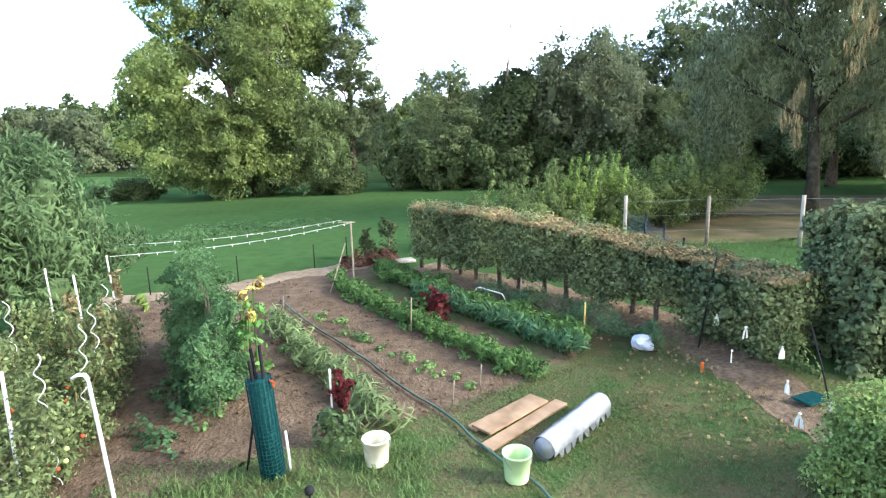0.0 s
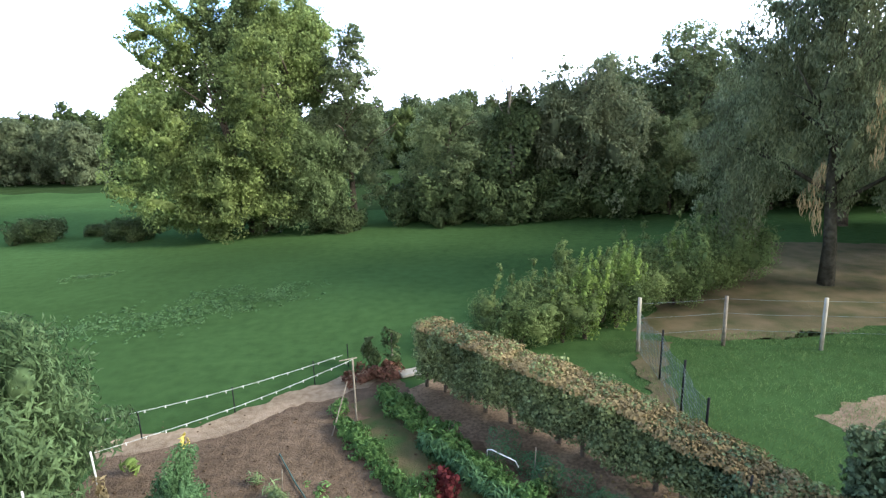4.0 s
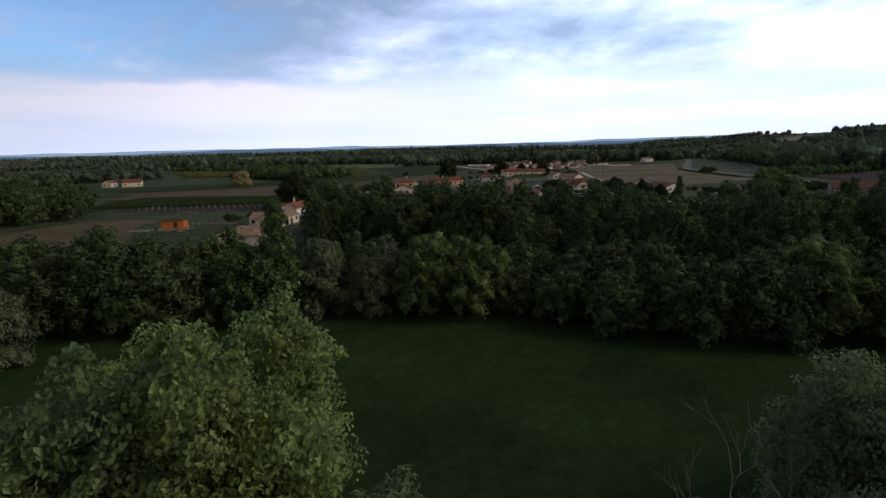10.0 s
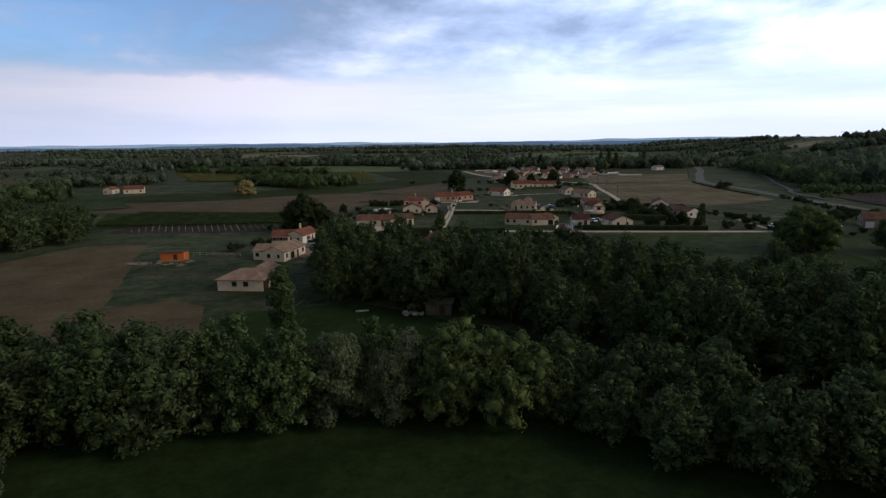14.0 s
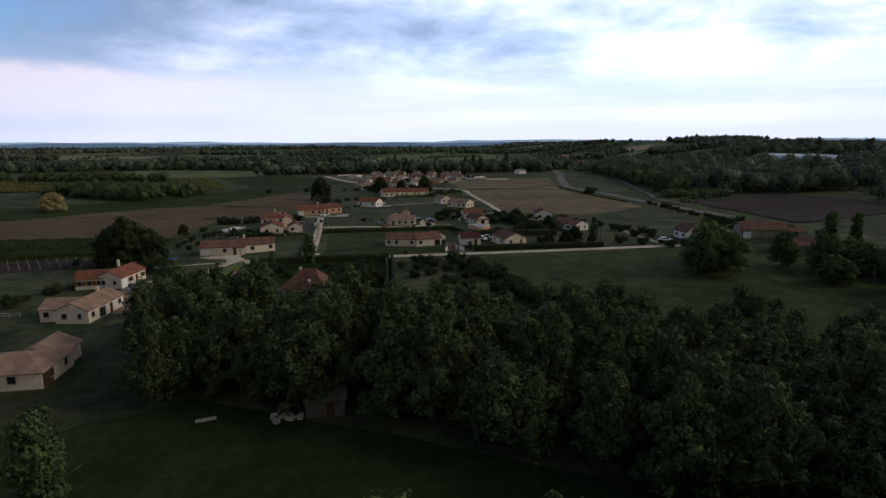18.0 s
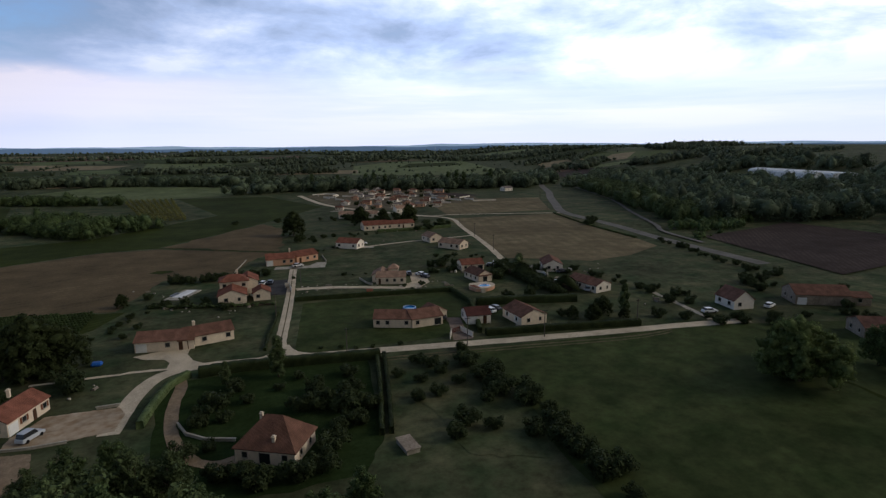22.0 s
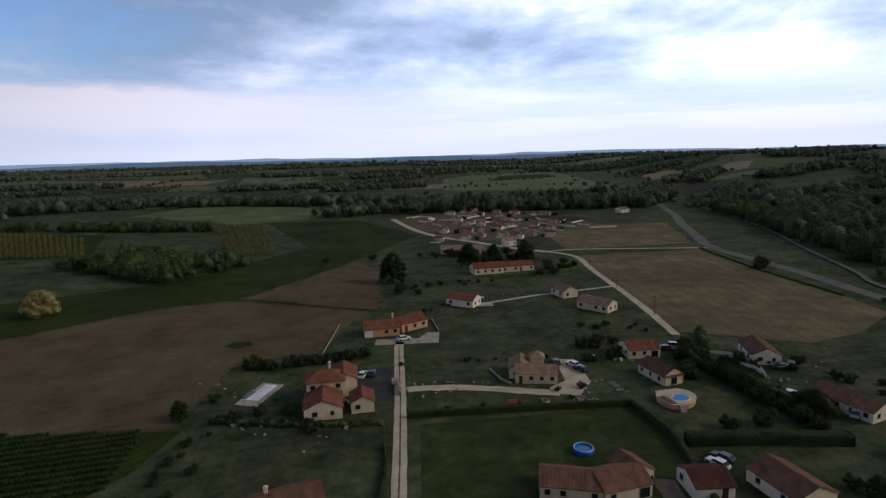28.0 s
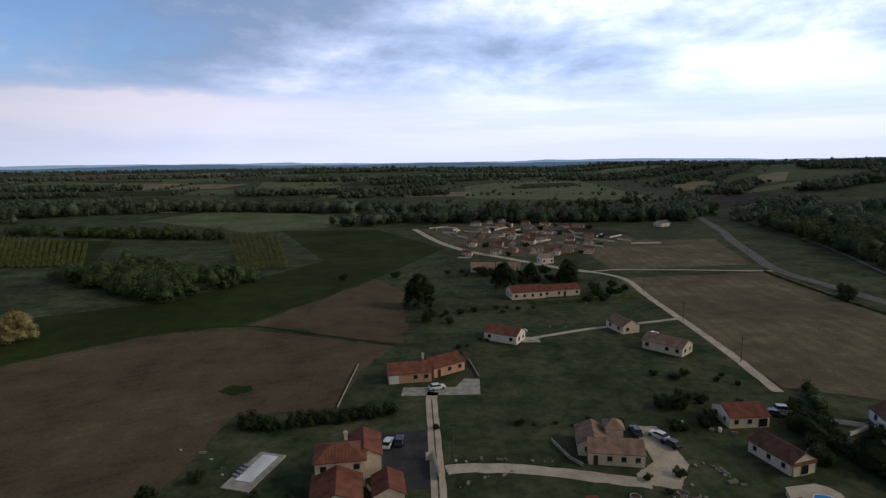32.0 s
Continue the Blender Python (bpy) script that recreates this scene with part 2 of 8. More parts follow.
def tiled_roof(name, col, col2):
    m = M(name, col, col2, scale=6, rough=0.85, big=0.5, bigvar=0.3, obj=0.12)
    n, l = m.node_tree.nodes, m.node_tree.links
    b = n["Principled BSDF"]
    tex = n.new("ShaderNodeTexCoord")
    w = n.new("ShaderNodeTexWave")
    l.new(tex.outputs["Object"], w.inputs[0])
    w.inputs["Scale"].default_value, w.inputs["Distortion"].default_value = 1.3, 0.4
    k = n.new("ShaderNodeBump")
    k.inputs["Strength"].default_value, k.inputs["Distance"].default_value = 0.7, 0.06
    l.new(w.outputs[1], k.inputs["Height"])
    l.new(k.outputs[0], b.inputs["Normal"])
    return m


grass = M("grass", (0.040, 0.077, 0.025), (0.030, 0.058, 0.019), scale=2.5, big=0.06, bigvar=0.35, bump=0.4, bscale=45, rough=0.9, spec=0.0, grain=(0.9, 0.08), sheen=(0.09, (0.20, 0.36, 0.14)))
lawn = M("lawn", (0.048, 0.086, 0.027), (0.120, 0.093, 0.052), scale=1.7, big=0.5, bigvar=0.25, bump=0.8, bscale=30)
rough_grass = M("rough_grass", (0.082, 0.082, 0.044), (0.030, 0.048, 0.021), scale=0.10, big=0.03, bigvar=0.3, bump=0.5, bscale=6, grain=(0.35, 0.5))
# the shade between trees is put into this near-black green
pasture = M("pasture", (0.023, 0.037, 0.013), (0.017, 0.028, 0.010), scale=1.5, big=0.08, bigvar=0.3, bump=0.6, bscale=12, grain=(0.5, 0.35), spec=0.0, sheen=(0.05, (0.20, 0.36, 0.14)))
meadow = M("meadow", (0.050, 0.062, 0.023), (0.029, 0.043, 0.014), scale=0.14, big=0.05, bigvar=0.25, bump=0.5, bscale=8, grain=(0.3, 0.4))
soil = M("soil", (0.140, 0.100, 0.066), (0.080, 0.057, 0.037), scale=5, big=0.7, bigvar=0.2, bump=1.0, bscale=22)
path_earth = M("path_earth", (0.27, 0.21, 0.145), (0.18, 0.132, 0.085), scale=7, big=0.9, bigvar=0.2, bump=0.6, bscale=30)
dry_grass = M("dry_grass", (0.132, 0.105, 0.064), (0.064, 0.067, 0.032), scale=1.1, big=0.25, bigvar=0.25, bump=0.6, bscale=14)
stubble = striped("stubble", (0.124, 0.092, 0.054), (0.100, 0.080, 0.042), 3.5, 68, 0.5)
stubble_b = striped("stubble_right", (0.172, 0.138, 0.080), (0.098, 0.088, 0.048), 5.5, 12, 0.34)
plough = striped("ploughed", (0.060, 0.046, 0.040), (0.035, 0.026, 0.024), 2.0, 40, 0.6)
crop = striped("green_crop", (0.040, 0.052, 0.013), (0.023, 0.033, 0.008), 2.2, 55, 0.6)
pale_field = striped("pale_field", (0.135, 0.160, 0.075), (0.100, 0.125, 0.055), 9, 20, 0.5)
gravel = M("gravel", (0.56, 0.48, 0.36), (0.38, 0.32, 0.23), scale=5, big=0.25, bigvar=0.2, bump=0.5, bscale=24)
asphalt = M("asphalt", (0.165, 0.155, 0.140), (0.115, 0.110, 0.102), scale=4, big=0.12, bigvar=0.2)
dark_asphalt = M("dark_asphalt", (0.060, 0.060, 0.062), (0.045, 0.045, 0.046), scale=4, big=0.3)
render_wall = M("cream_render", (0.72, 0.61, 0.48), (0.60, 0.51, 0.40), scale=2, big=0.3, bigvar=0.12, obj=0.1)
render_white = M("white_render", (0.78, 0.72, 0.64), (0.68, 0.62, 0.54), scale=2, big=0.3, bigvar=0.1)
render_pink = M("apricot_render", (0.60, 0.36, 0.24), (0.50, 0.30, 0.20), scale=2, big=0.3, bigvar=0.12)
frame_house = M("dull_frame", (0.38, 0.34, 0.29), scale=8, var=0.08, rough=0.6)
roof_red = tiled_roof("red_roof_tiles", (0.225, 0.090, 0.058), (0.145, 0.064, 0.046))
roof_brown = tiled_roof("brown_roof_tiles", (0.195, 0.104, 0.074), (0.125, 0.068, 0.050))
roof_grey = tiled_roof("grey_roof_tiles", (0.20, 0.17, 0.155), (0.13, 0.115, 0.105))
roof_pale = tiled_roof("pale_roof_tiles", (0.33, 0.22, 0.155), (0.23, 0.15, 0.11))
frame_white = M("white_frame", (0.75, 0.75, 0.73), scale=8, var=0.05, rough=0.5)
wood_door = M("dark_wood", (0.10, 0.055, 0.035), (0.06, 0.035, 0.022), scale=9, rough=0.6)
glass_dark = M("window_glass", (0.020, 0.024, 0.028), scale=2, var=0.1, rough=0.08, spec=0.5)
bark = M("bark", (0.13, 0.105, 0.08), (0.06, 0.05, 0.04), scale=8, big=1.0, bump=1.0)
dead_wood = M("dead_wood", (0.30, 0.26, 0.21), (0.17, 0.15, 0.12), scale=8, big=1.0, bump=0.6)
metal_grey = M("galvanised", (0.34, 0.35, 0.36), scale=9, var=0.2, rough=0.55, metal=0.6)
concrete = M("concrete", (0.40, 0.37, 0.31), (0.28, 0.26, 0.21), scale=6, big=0.6, bump=0.4)
black_metal = M("black_metal", (0.025, 0.025, 0.027), scale=9, rough=0.5)


def leafy(name, c1, c2, tr=0.22, isl=0.3):
    return M(name, c1, c2, scale=0.55, big=0.16, bigvar=0.22, rough=0.6, island=isl, obj=0.14, spec=0.03, translucent=tr)


leaf_lime = leafy("leaf_lime", (0.285, 0.350, 0.118), (0.140, 0.190, 0.074), 0.5, 0.40)
leaf_olive = leafy("leaf_olive", (0.165, 0.215, 0.090), (0.092, 0.128, 0.058), 0.45, 0.40)
leaf_weep = leafy("leaf_weeping", (0.195, 0.222, 0.120), (0.105, 0.126, 0.070), 0.5, 0.40)
leaf_mid = leafy("leaf_mid", (0.100, 0.138, 0.054), (0.056, 0.088, 0.036), 0.24, 0.42)
leaf_dark = leafy("leaf_dark", (0.102, 0.134, 0.057), (0.060, 0.086, 0.038), 0.22, 0.42)
leaf_grey = leafy("leaf_willow", (0.175, 0.200, 0.115), (0.095, 0.118, 0.068), 0.4)
leaf_bright = leafy("leaf_bright", (0.225, 0.305, 0.080), (0.110, 0.170, 0.050))
leaf_hedge = leafy("leaf_hedge", (0.215, 0.250, 0.110), (0.080, 0.116, 0.066), 0.3, 0.55)
leaf_dry = leafy("leaf_dry", (0.33, 0.265, 0.14), (0.2, 0.16, 0.085), 0.22)
leaf_blue = leafy("leaf_blue", (0.110, 0.205, 0.095), (0.062, 0.125, 0.062), 0.22)
leaf_veg = leafy("leaf_vegetable", (0.132, 0.256, 0.062), (0.07, 0.155, 0.043))
leaf_red = leafy("leaf_red", (0.120, 0.028, 0.030), (0.062, 0.017, 0.019))
leaf_peach = leafy("leaf_peach", (0.140, 0.205, 0.088), (0.072, 0.118, 0.054), 0.3)
leaf_line = leafy("leaf_tree_line", (0.215, 0.262, 0.130), (0.120, 0.158, 0.082), 0.5)
leaf_shrub = leafy("leaf_shrub", (0.185, 0.235, 0.088), (0.092, 0.135, 0.052), 0.35, 0.4)
leaf_belt = leafy("leaf_belt", (0.094, 0.120, 0.072), (0.062, 0.084, 0.053), 0.2, 0.5)
# distance haze is mixed into this leaf colour, lifted and bluish
leaf_far = leafy("leaf_far", (0.098, 0.118, 0.076), (0.066, 0.086, 0.056), 0.2, 0.5)


# ---------------------------------------------------------------- mesh helpers
def smooth(t):
    t = min(1.0, max(0.0, t))
    return t * t * (3 - 2 * t)


def gz(x, y):
    """Height of the ground: a flat valley, a hill beyond the main road, rising land far off."""
    u = x - (0.32 * y + 90)
    h = 26 * smooth((u - 40) / 380) * smooth((y - 120) / 400)
    h += 12 * smooth((y - 1150) / 1300) * (1 - 0.7 * smooth((x - 150) / 700))
    h += 9 * smooth(1.15 - math.hypot((x - 1560) / 760, (y - 1520) / 420))
    roll = smooth((y - 850) / 600) + smooth((abs(x) - 700) / 700)
    if roll > 0:
        h += min(roll, 1) * 7 * noise.noise((x / 520, y / 520, 0.3))
    return h


def part(name, bm, material, parent=None, label="", smooth_faces=False):
    me = bpy.data.meshes.new(name)
    if isinstance(bm, bmesh.types.BMesh):
        bm.to_mesh(me)
        bm.free()
    else:
        verts, faces = bm
        me.from_pydata(verts, [], faces)
    me.materials.append(material)
    if smooth_faces:
        me.polygons.foreach_set("use_smooth", [True] * len(me.polygons))
    ob = new(name, me)
    if parent is not None:
        ob.parent = parent
    if label:
        ob["label"] = label
    return ob


def thing(name, label, category, m, group="", kind=""):
    ob = new(name)
    ob.empty_display_size = 0.3
    ob.matrix_basis = m
    return tagged(ob, label, category, group, kind)


def box_bm(sx, sy, sz, at=(0, 0, 0), bevel=0.0, bm=None, rot=None):
    """A box standing on its base centre at `at`."""
    bm = bm or bmesh.new()
    m = Matrix.Translation(at) @ (rot or Matrix()) @ Matrix.Translation((0, 0, sz / 2)) @ Matrix.Diagonal((sx, sy, sz, 1))
    made = bmesh.ops.create_cube(bm, size=1, matrix=m)["verts"]
    if bevel:
        edges = list({e for v in made for e in v.link_edges})
        bmesh.ops.bevel(bm, geom=edges, offset=bevel, segments=1, affect="EDGES")
    return bm


def tube(bm, pts, radii, seg=6, cap=True):
    """A tapered round limb through the points."""
    rings = []
    pts = [Vector(p) for p in pts]
    for i, p in enumerate(pts):
        d = (pts[min(i + 1, len(pts) - 1)] - pts[max(i - 1, 0)]).normalized()
        a = d.orthogonal().normalized()
        if i and rings:
            a = (prev - d * prev.dot(d)).normalized() if (prev - d * prev.dot(d)).length > 1e-4 else a
        prev = a
        b = d.cross(a)
        r = radii[i] if i < len(radii) else radii[-1]
        rings.append([bm.verts.new(p + r * (math.cos(k * math.tau / seg) * a + math.sin(k * math.tau / seg) * b)) for k in range(seg)])
    for q, w in zip(rings, rings[1:]):
        for k in range(seg):
            bm.faces.new((q[k], q[(k + 1) % seg], w[(k + 1) % seg], w[k]))
    if cap:
        bm.faces.new(rings[-1])
        bm.faces.new(list(reversed(rings[0])))
    return bm


def prism(bm, profile, x0, x1):
    """A closed profile of (y, z) drawn out along x."""
    a = [bm.verts.new((x0, y, z)) for y, z in profile]
    b = [bm.verts.new((x1, y, z)) for y, z in profile]
    bm.faces.new(list(reversed(a)))
    bm.faces.new(b)
    n = len(profile)
    for i in range(n):
        bm.faces.new((a[i], a[(i + 1) % n], b[(i + 1) % n], b[i]))
    bmesh.ops.recalc_face_normals(bm, faces=bm.faces[:])
    return bm


def bend(p, B, seed, warp):
    """Bend lumps out of round."""
    if warp:
        rng = np.random.default_rng(seed + 5000)
        reach = float(np.median(B[:, 3:])) * 2.2
        for k in range(7):
            w = rng.normal(size=3)
            w *= math.tau / (reach * rng.uniform(0.7, 2.2)) / np.linalg.norm(w)
            p = p + np.outer(np.sin(p @ w + rng.uniform(0, 6.3)), rng.normal(size=3)) * reach * warp
    return p


ICO = {}
for level in (1, 2):
    bm = bmesh.new()
    bmesh.ops.create_icosphere(bm, subdivisions=level, radius=1)
    ICO[level] = (np.array([v.co[:] for v in bm.verts]), np.array([[v.index for v in f.verts] for f in bm.faces]))
    bm.free()


def inner(blobs, seed, k=0.84, warp=0.10, level=1, rough=0.22):
    """The uneven leafy mass inside lumps, under the loose outer leaves."""
    rng = np.random.default_rng(seed + 900)
    B = np.asarray(blobs, float)
    V, T = ICO[level]
    n = len(B)
    d = np.ones((n, len(V)))
    for j in range(4):
        w = rng.normal(size=(n, 3)) * rng.uniform(1.5, 4.5)
        d += rough * 0.5 * np.sin(w @ V.T + rng.uniform(0, 6.3, (n, 1)))
    p = B[:, None, :3] + V[None] * d[:, :, None] * B[:, None, 3:] * k
    return bend(p.reshape(-1, 3), B, seed, warp), (T[None] + (np.arange(n) * len(V))[:, None, None]).reshape(-1, 3)


def leaves(blobs, count, size, seed, shell=0.55, hang=0.0, wide=0.7, spread=0.55, up=0.3, warp=0.10):
    """Many small folded leaves over and in lumps given as rows of x, y, z, rx, ry, rz."""
    rng = np.random.default_rng(seed)
    B = np.asarray(blobs, float)
    wgt = (B[:, 3] * B[:, 4] + B[:, 4] * B[:, 5] + B[:, 3] * B[:, 5])
    idx = rng.choice(len(B), count, p=wgt / wgt.sum())
    d = rng.normal(size=(count, 3))
    d /= np.linalg.norm(d, axis=1)[:, None]
    rad = shell + (1.08 - shell) * rng.random(count) ** 0.6
    p = B[idx, :3] + d * B[idx, 3:] * rad[:, None]
    p = bend(p, B, seed, warp)
    n = d + spread * rng.normal(size=(count, 3)) * 0.6
    n[:, 2] += up
    n /= np.linalg.norm(n, axis=1)[:, None]
    t = np.cross(n, rng.normal(size=(count, 3)))
    t[:, 2] -= hang
    t /= np.linalg.norm(t, axis=1)[:, None]
    b = np.cross(n, t)
    b /= np.linalg.norm(b, axis=1)[:, None] + 1e-9
    s = (size * (0.6 + 0.8 * rng.random(count)))[:, None]
    v = np.empty((count, 4, 3))
    v[:, 0], v[:, 2] = p - t * s * 0.5, p + t * s * 0.5
    v[:, 1], v[:, 3] = p + b * s * wide * 0.5 + n * s * 0.12, p - b * s * wide * 0.5 + n * s * 0.12
    return v.reshape(-1, 3)


def quads_mesh(name, v, material, mass=None):
    """Loose four-cornered leaves, and the triangles of the mass inside them."""
    k = len(v) // 4
    me = bpy.data.meshes.new(name)
    loops, starts = np.arange(4 * k, dtype=np.int32), np.arange(0, 4 * k, 4, dtype=np.int32)
    if mass is not None:
        loops = np.concatenate([loops, (mass[1] + 4 * k).ravel().astype(np.int32)])
        starts = np.concatenate([starts, 4 * k + np.arange(0, 3 * len(mass[1]), 3, dtype=np.int32)])
        v = np.concatenate([v, mass[0]])
    me.vertices.add(len(v))
    me.vertices.foreach_set("co", np.asarray(v, np.float32).ravel())
    me.loops.add(len(loops))
    me.loops.foreach_set("vertex_index", loops)
    me.polygons.add(len(starts))
    me.polygons.foreach_set("loop_start", starts)
    me.update(calc_edges=True)
    if mass is not None:
        me.polygons.foreach_set("use_smooth", np.arange(len(starts)) >= k)
    me.materials.append(material)
    return me


def lumps(rng, cx, cy, z0, z1, r, n, lump, skirt=1.0):
    """Lumps over a dome-like crown from z0 to z1, of radius r."""
    out = [(cx, cy, (z0 + z1) / 2, r * 0.62, r * 0.62, (z1 - z0) * 0.36)]
    for i in range(n):
        f = (i + 0.5) / n
        a = i * 2.399963 + rng.uniform(-0.4, 0.4)
        h = f ** 0.85
        wide = math.sin(math.pi * min(1, 0.22 * skirt + (1 - 0.22 * skirt) * (0.12 + 0.88 * h) ** 0.9)) ** 0.55
        k = r * (1 - 0.45 * lump) * wide * rng.uniform(0.72, 1.06)
        q = r * lump * rng.uniform(0.7, 1.25)
        out.append((cx + k * math.cos(a), cy + k * math.sin(a), z0 + q * 0.5 + (z1 - z0 - q * 1.05) * h, q, q, q * rng.uniform(0.65, 0.95)))
    return out


def headed(rng, heads, per=26, small=0.5, large=1.05):
    """Lumps over the skins of several leaning heads, given as rows of x, y, z, rx, ry, rz."""
    out = []
    for k, (hx, hy, hz, rx, ry, rz) in enumerate(heads):
        out.append((hx, hy, hz, rx * 0.55, ry * 0.55, rz * 0.6))
        for i in range(per):
            f = 1 - 2 * (i + 0.5) / per
            a = i * 2.399963 + k
            w = math.sqrt(1 - f * f) * rng.uniform(0.7, 1.0)
            q = rng.uniform(small, large)
            out.append((hx + (rx - q * 0.5) * w * math.cos(a), hy + (ry - q * 0.5) * w * math.sin(a), max(0.7, hz + (rz - q * 0.4) * f * rng.uniform(0.85, 1.1)), q, q, q * 0.8))
    return out


def boughs(rng, height, r, n, low):
    """Heads of uneven size round a stem, narrower towards the top."""
    out = [(0, 0, height * 0.45, r * 0.62, r * 0.62, height * 0.36)]
    for i in range(n):
        f = (i + 0.5) / n
        a = i * 2.399963 + rng.uniform(-0.5, 0.5)
        q = r * rng.uniform(0.38, 0.60) * (1 - 0.2 * f)
        d = (r * 1.12 - q) * (1 - 0.72 * f ** 2.2) * rng.uniform(0.85, 1.15)
        out.append((d * math.cos(a), d * math.sin(a), height * low + q + (height * (1 - low) - 2 * q) * f * rng.uniform(0.9, 1.0), q, q, q * rng.uniform(0.8, 1.3)))
    return out


def trunk_bm(rng, height, r, limbs=6, lean=0.4, spread=0.5):
    bm = bmesh.new()
    top = Vector((rng.uniform(-lean, lean), rng.uniform(-lean, lean), height * 0.86))
    stem = [Vector((0, 0, -0.2)), Vector((0, 0, height * 0.12)) + top * 0.02, top * 0.45 + Vector((rng.uniform(-.2, .2), rng.uniform(-.2, .2), 0)), top]
    tube(bm, stem, [r * 1.35, r, r * 0.7, r * 0.14], 8)
    for i in range(limbs):
        a, f = i * 2.4 + rng.uniform(-.4, .4), 0.2 + 0.6 * i / limbs
        s = stem[1].lerp(top, f)
        e = s + Vector((math.cos(a), math.sin(a), rng.uniform(0.4, 1.0))) * height * spread * (1.0 - 0.55 * f) * 0.55
        mid = s.lerp(e, 0.5) + Vector((0, 0, height * 0.03))
        tube(bm, [s, mid, e], [r * 0.45 * (1 - f * 0.4), r * 0.28, r * 0.06], 5)
        for j in range(2):
            b2 = a + rng.uniform(-0.9, 0.9)
            e2 = mid + Vector((math.cos(b2), math.sin(b2), rng.uniform(0.2, 1.0))) * height * 0.13
            tube(bm, [mid, e2], [r * 0.16, r * 0.03], 4)
    return bm


def tree(name, label, x, y, height, radius, material, count, size, seed, base=0.15, n=34, lump=0.34, hang=0.0,
         trunk=None, limbs=7, wide=0.6, category="tree", group="", skirt=1.0, wood=None, rz=0.0, core=0.66, warp=0.06, heads=0):
    rng = random.Random(seed)
    t = thing(name, label, category, pose(x, y, gz(x, y), 0, 0, rz), group)
    part("trunk", trunk_bm(rng, height, trunk or height * 0.022, limbs), wood or bark, t, smooth_faces=True)
    if heads:
        blobs = headed(rng, boughs(rng, height, radius, heads, base), max(8, n // heads), radius * 0.09, radius * 0.22)
    else:
        blobs = lumps(rng, 0, 0, height * base, height, radius, n, lump, skirt)
    mass = inner(blobs, seed, core, warp) if core else None
    ob = new("crown", quads_mesh("crown", leaves(blobs, count, size, seed, shell=0.6, hang=hang, wide=wide, warp=warp), material, mass))
    ob.parent = t
    return t


def placed(src, x, y, k=1.0, rz=0.0, kz=None, label=""):
    m = pose(x, y, gz(x, y), 0, 0, rz) @ Matrix.Diagonal((k, k, kz or k, 1))
    ob = copy_thing(src, m)
    if label:
        ob["label"] = label
    return ob


def poly(name, pts, material, z=0.02, label="", category="", kind="structure", wob=0.0, parent=None):
    """A flat sheet on level ground with the given corners, its edge broken up a little."""
    ring = []
    k = (24 if wob < 0.6 else 8) if wob > 0 else 1
    for i, (x, y) in enumerate(pts):
        x2, y2 = pts[(i + 1) % len(pts)]
        L = math.hypot(x2 - x, y2 - y) or 1
        for j in range(k):
            f = j / k
            qx, qy = x + (x2 - x) * f, y + (y2 - y) * f
            d = min(wob, 0.12 * L) * math.sin(math.pi * f) ** 0.5 * (noise.noise((qx * 1.7 / (1 + wob), qy * 1.7 / (1 + wob), 1.1)) + 0.5 * noise.noise((qx * 7, qy * 7, 2.1)))
            ring.append((qx - d * (y2 - y) / L, qy + d * (x2 - x) / L, z))
    bm = bmesh.new()
    bm.faces.new([bm.verts.new(p) for p in ring])
    bmesh.ops.triangulate(bm, faces=bm.faces[:])
    bmesh.ops.recalc_face_normals(bm, faces=bm.faces[:])
    if bm.faces[0].normal.z < 0:
        bmesh.ops.reverse_faces(bm, faces=bm.faces[:])
    ob = part(name, bm, material, parent)
    return tagged(ob, label, category, kind=kind) if parent is None else ob


def drape(name, corners, material, z=0.3, n=10, label="", category="field"):
    """A four-cornered field laid over rising ground."""
    (a, b), (c, d), (e, f), (g, h) = corners
    verts, faces = [], []
    for i in range(n + 1):
        for j in range(n + 1):
            s, t = i / n, j / n
            x = (a * (1 - s) + c * s) * (1 - t) + (g * (1 - s) + e * s) * t
            y = (b * (1 - s) + d * s) * (1 - t) + (h * (1 - s) + f * s) * t
            verts.append((x, y, gz(x, y) + z))
    for i in range(n):
        for j in range(n):
            q = i * (n + 1) + j
            faces.append((q, q + n + 1, q + n + 2, q + 1))
    return tagged(part(name, (verts, faces), material), label, category, kind="structure")


def curve_points(pts, step=2.0):
    """Points along a smooth line through the given ones."""
    out, P = [], [Vector((*p[:2], 0)) for p in pts]
    for i in range(len(P) - 1):
        p0, p1, p2, p3 = P[max(i - 1, 0)], P[i], P[i + 1], P[min(i + 2, len(P) - 1)]
        k = max(2, int((p2 - p1).length / step))
        for j in range(k):
            t = j / k
            out.append(0.5 * ((2 * p1) + (p2 - p0) * t + (2 * p0 - 5 * p1 + 4 * p2 - p3) * t * t + (3 * p1 - p0 - 3 * p2 + p3) * t ** 3))
    return out + [P[-1]]


def strip(name, pts, width, material, z=0.06, label="", category="road", ragged=0.0, step=2.0):
    line = curve_points(pts, step)
    verts, faces = [], []
    for i, p in enumerate(line):
        d = (line[min(i + 1, len(line) - 1)] - line[max(i - 1, 0)]).normalized()
        s = Vector((-d.y, d.x, 0))
        for k in (-1, 1):
            q = p + s * k * (width / 2 + ragged * (noise.noise((p.x * .6, p.y * .6, k * 5.0)) + 0.6 * noise.noise((p.x * 3.1, p.y * 3.1, k * 9.0))))
            verts.append((q.x, q.y, gz(q.x, q.y) + z))
        if i:
            b = 2 * i
            faces.append((b - 2, b, b + 1, b - 1))
    return tagged(part(name, (verts, faces), material), label, category, kind="structure")


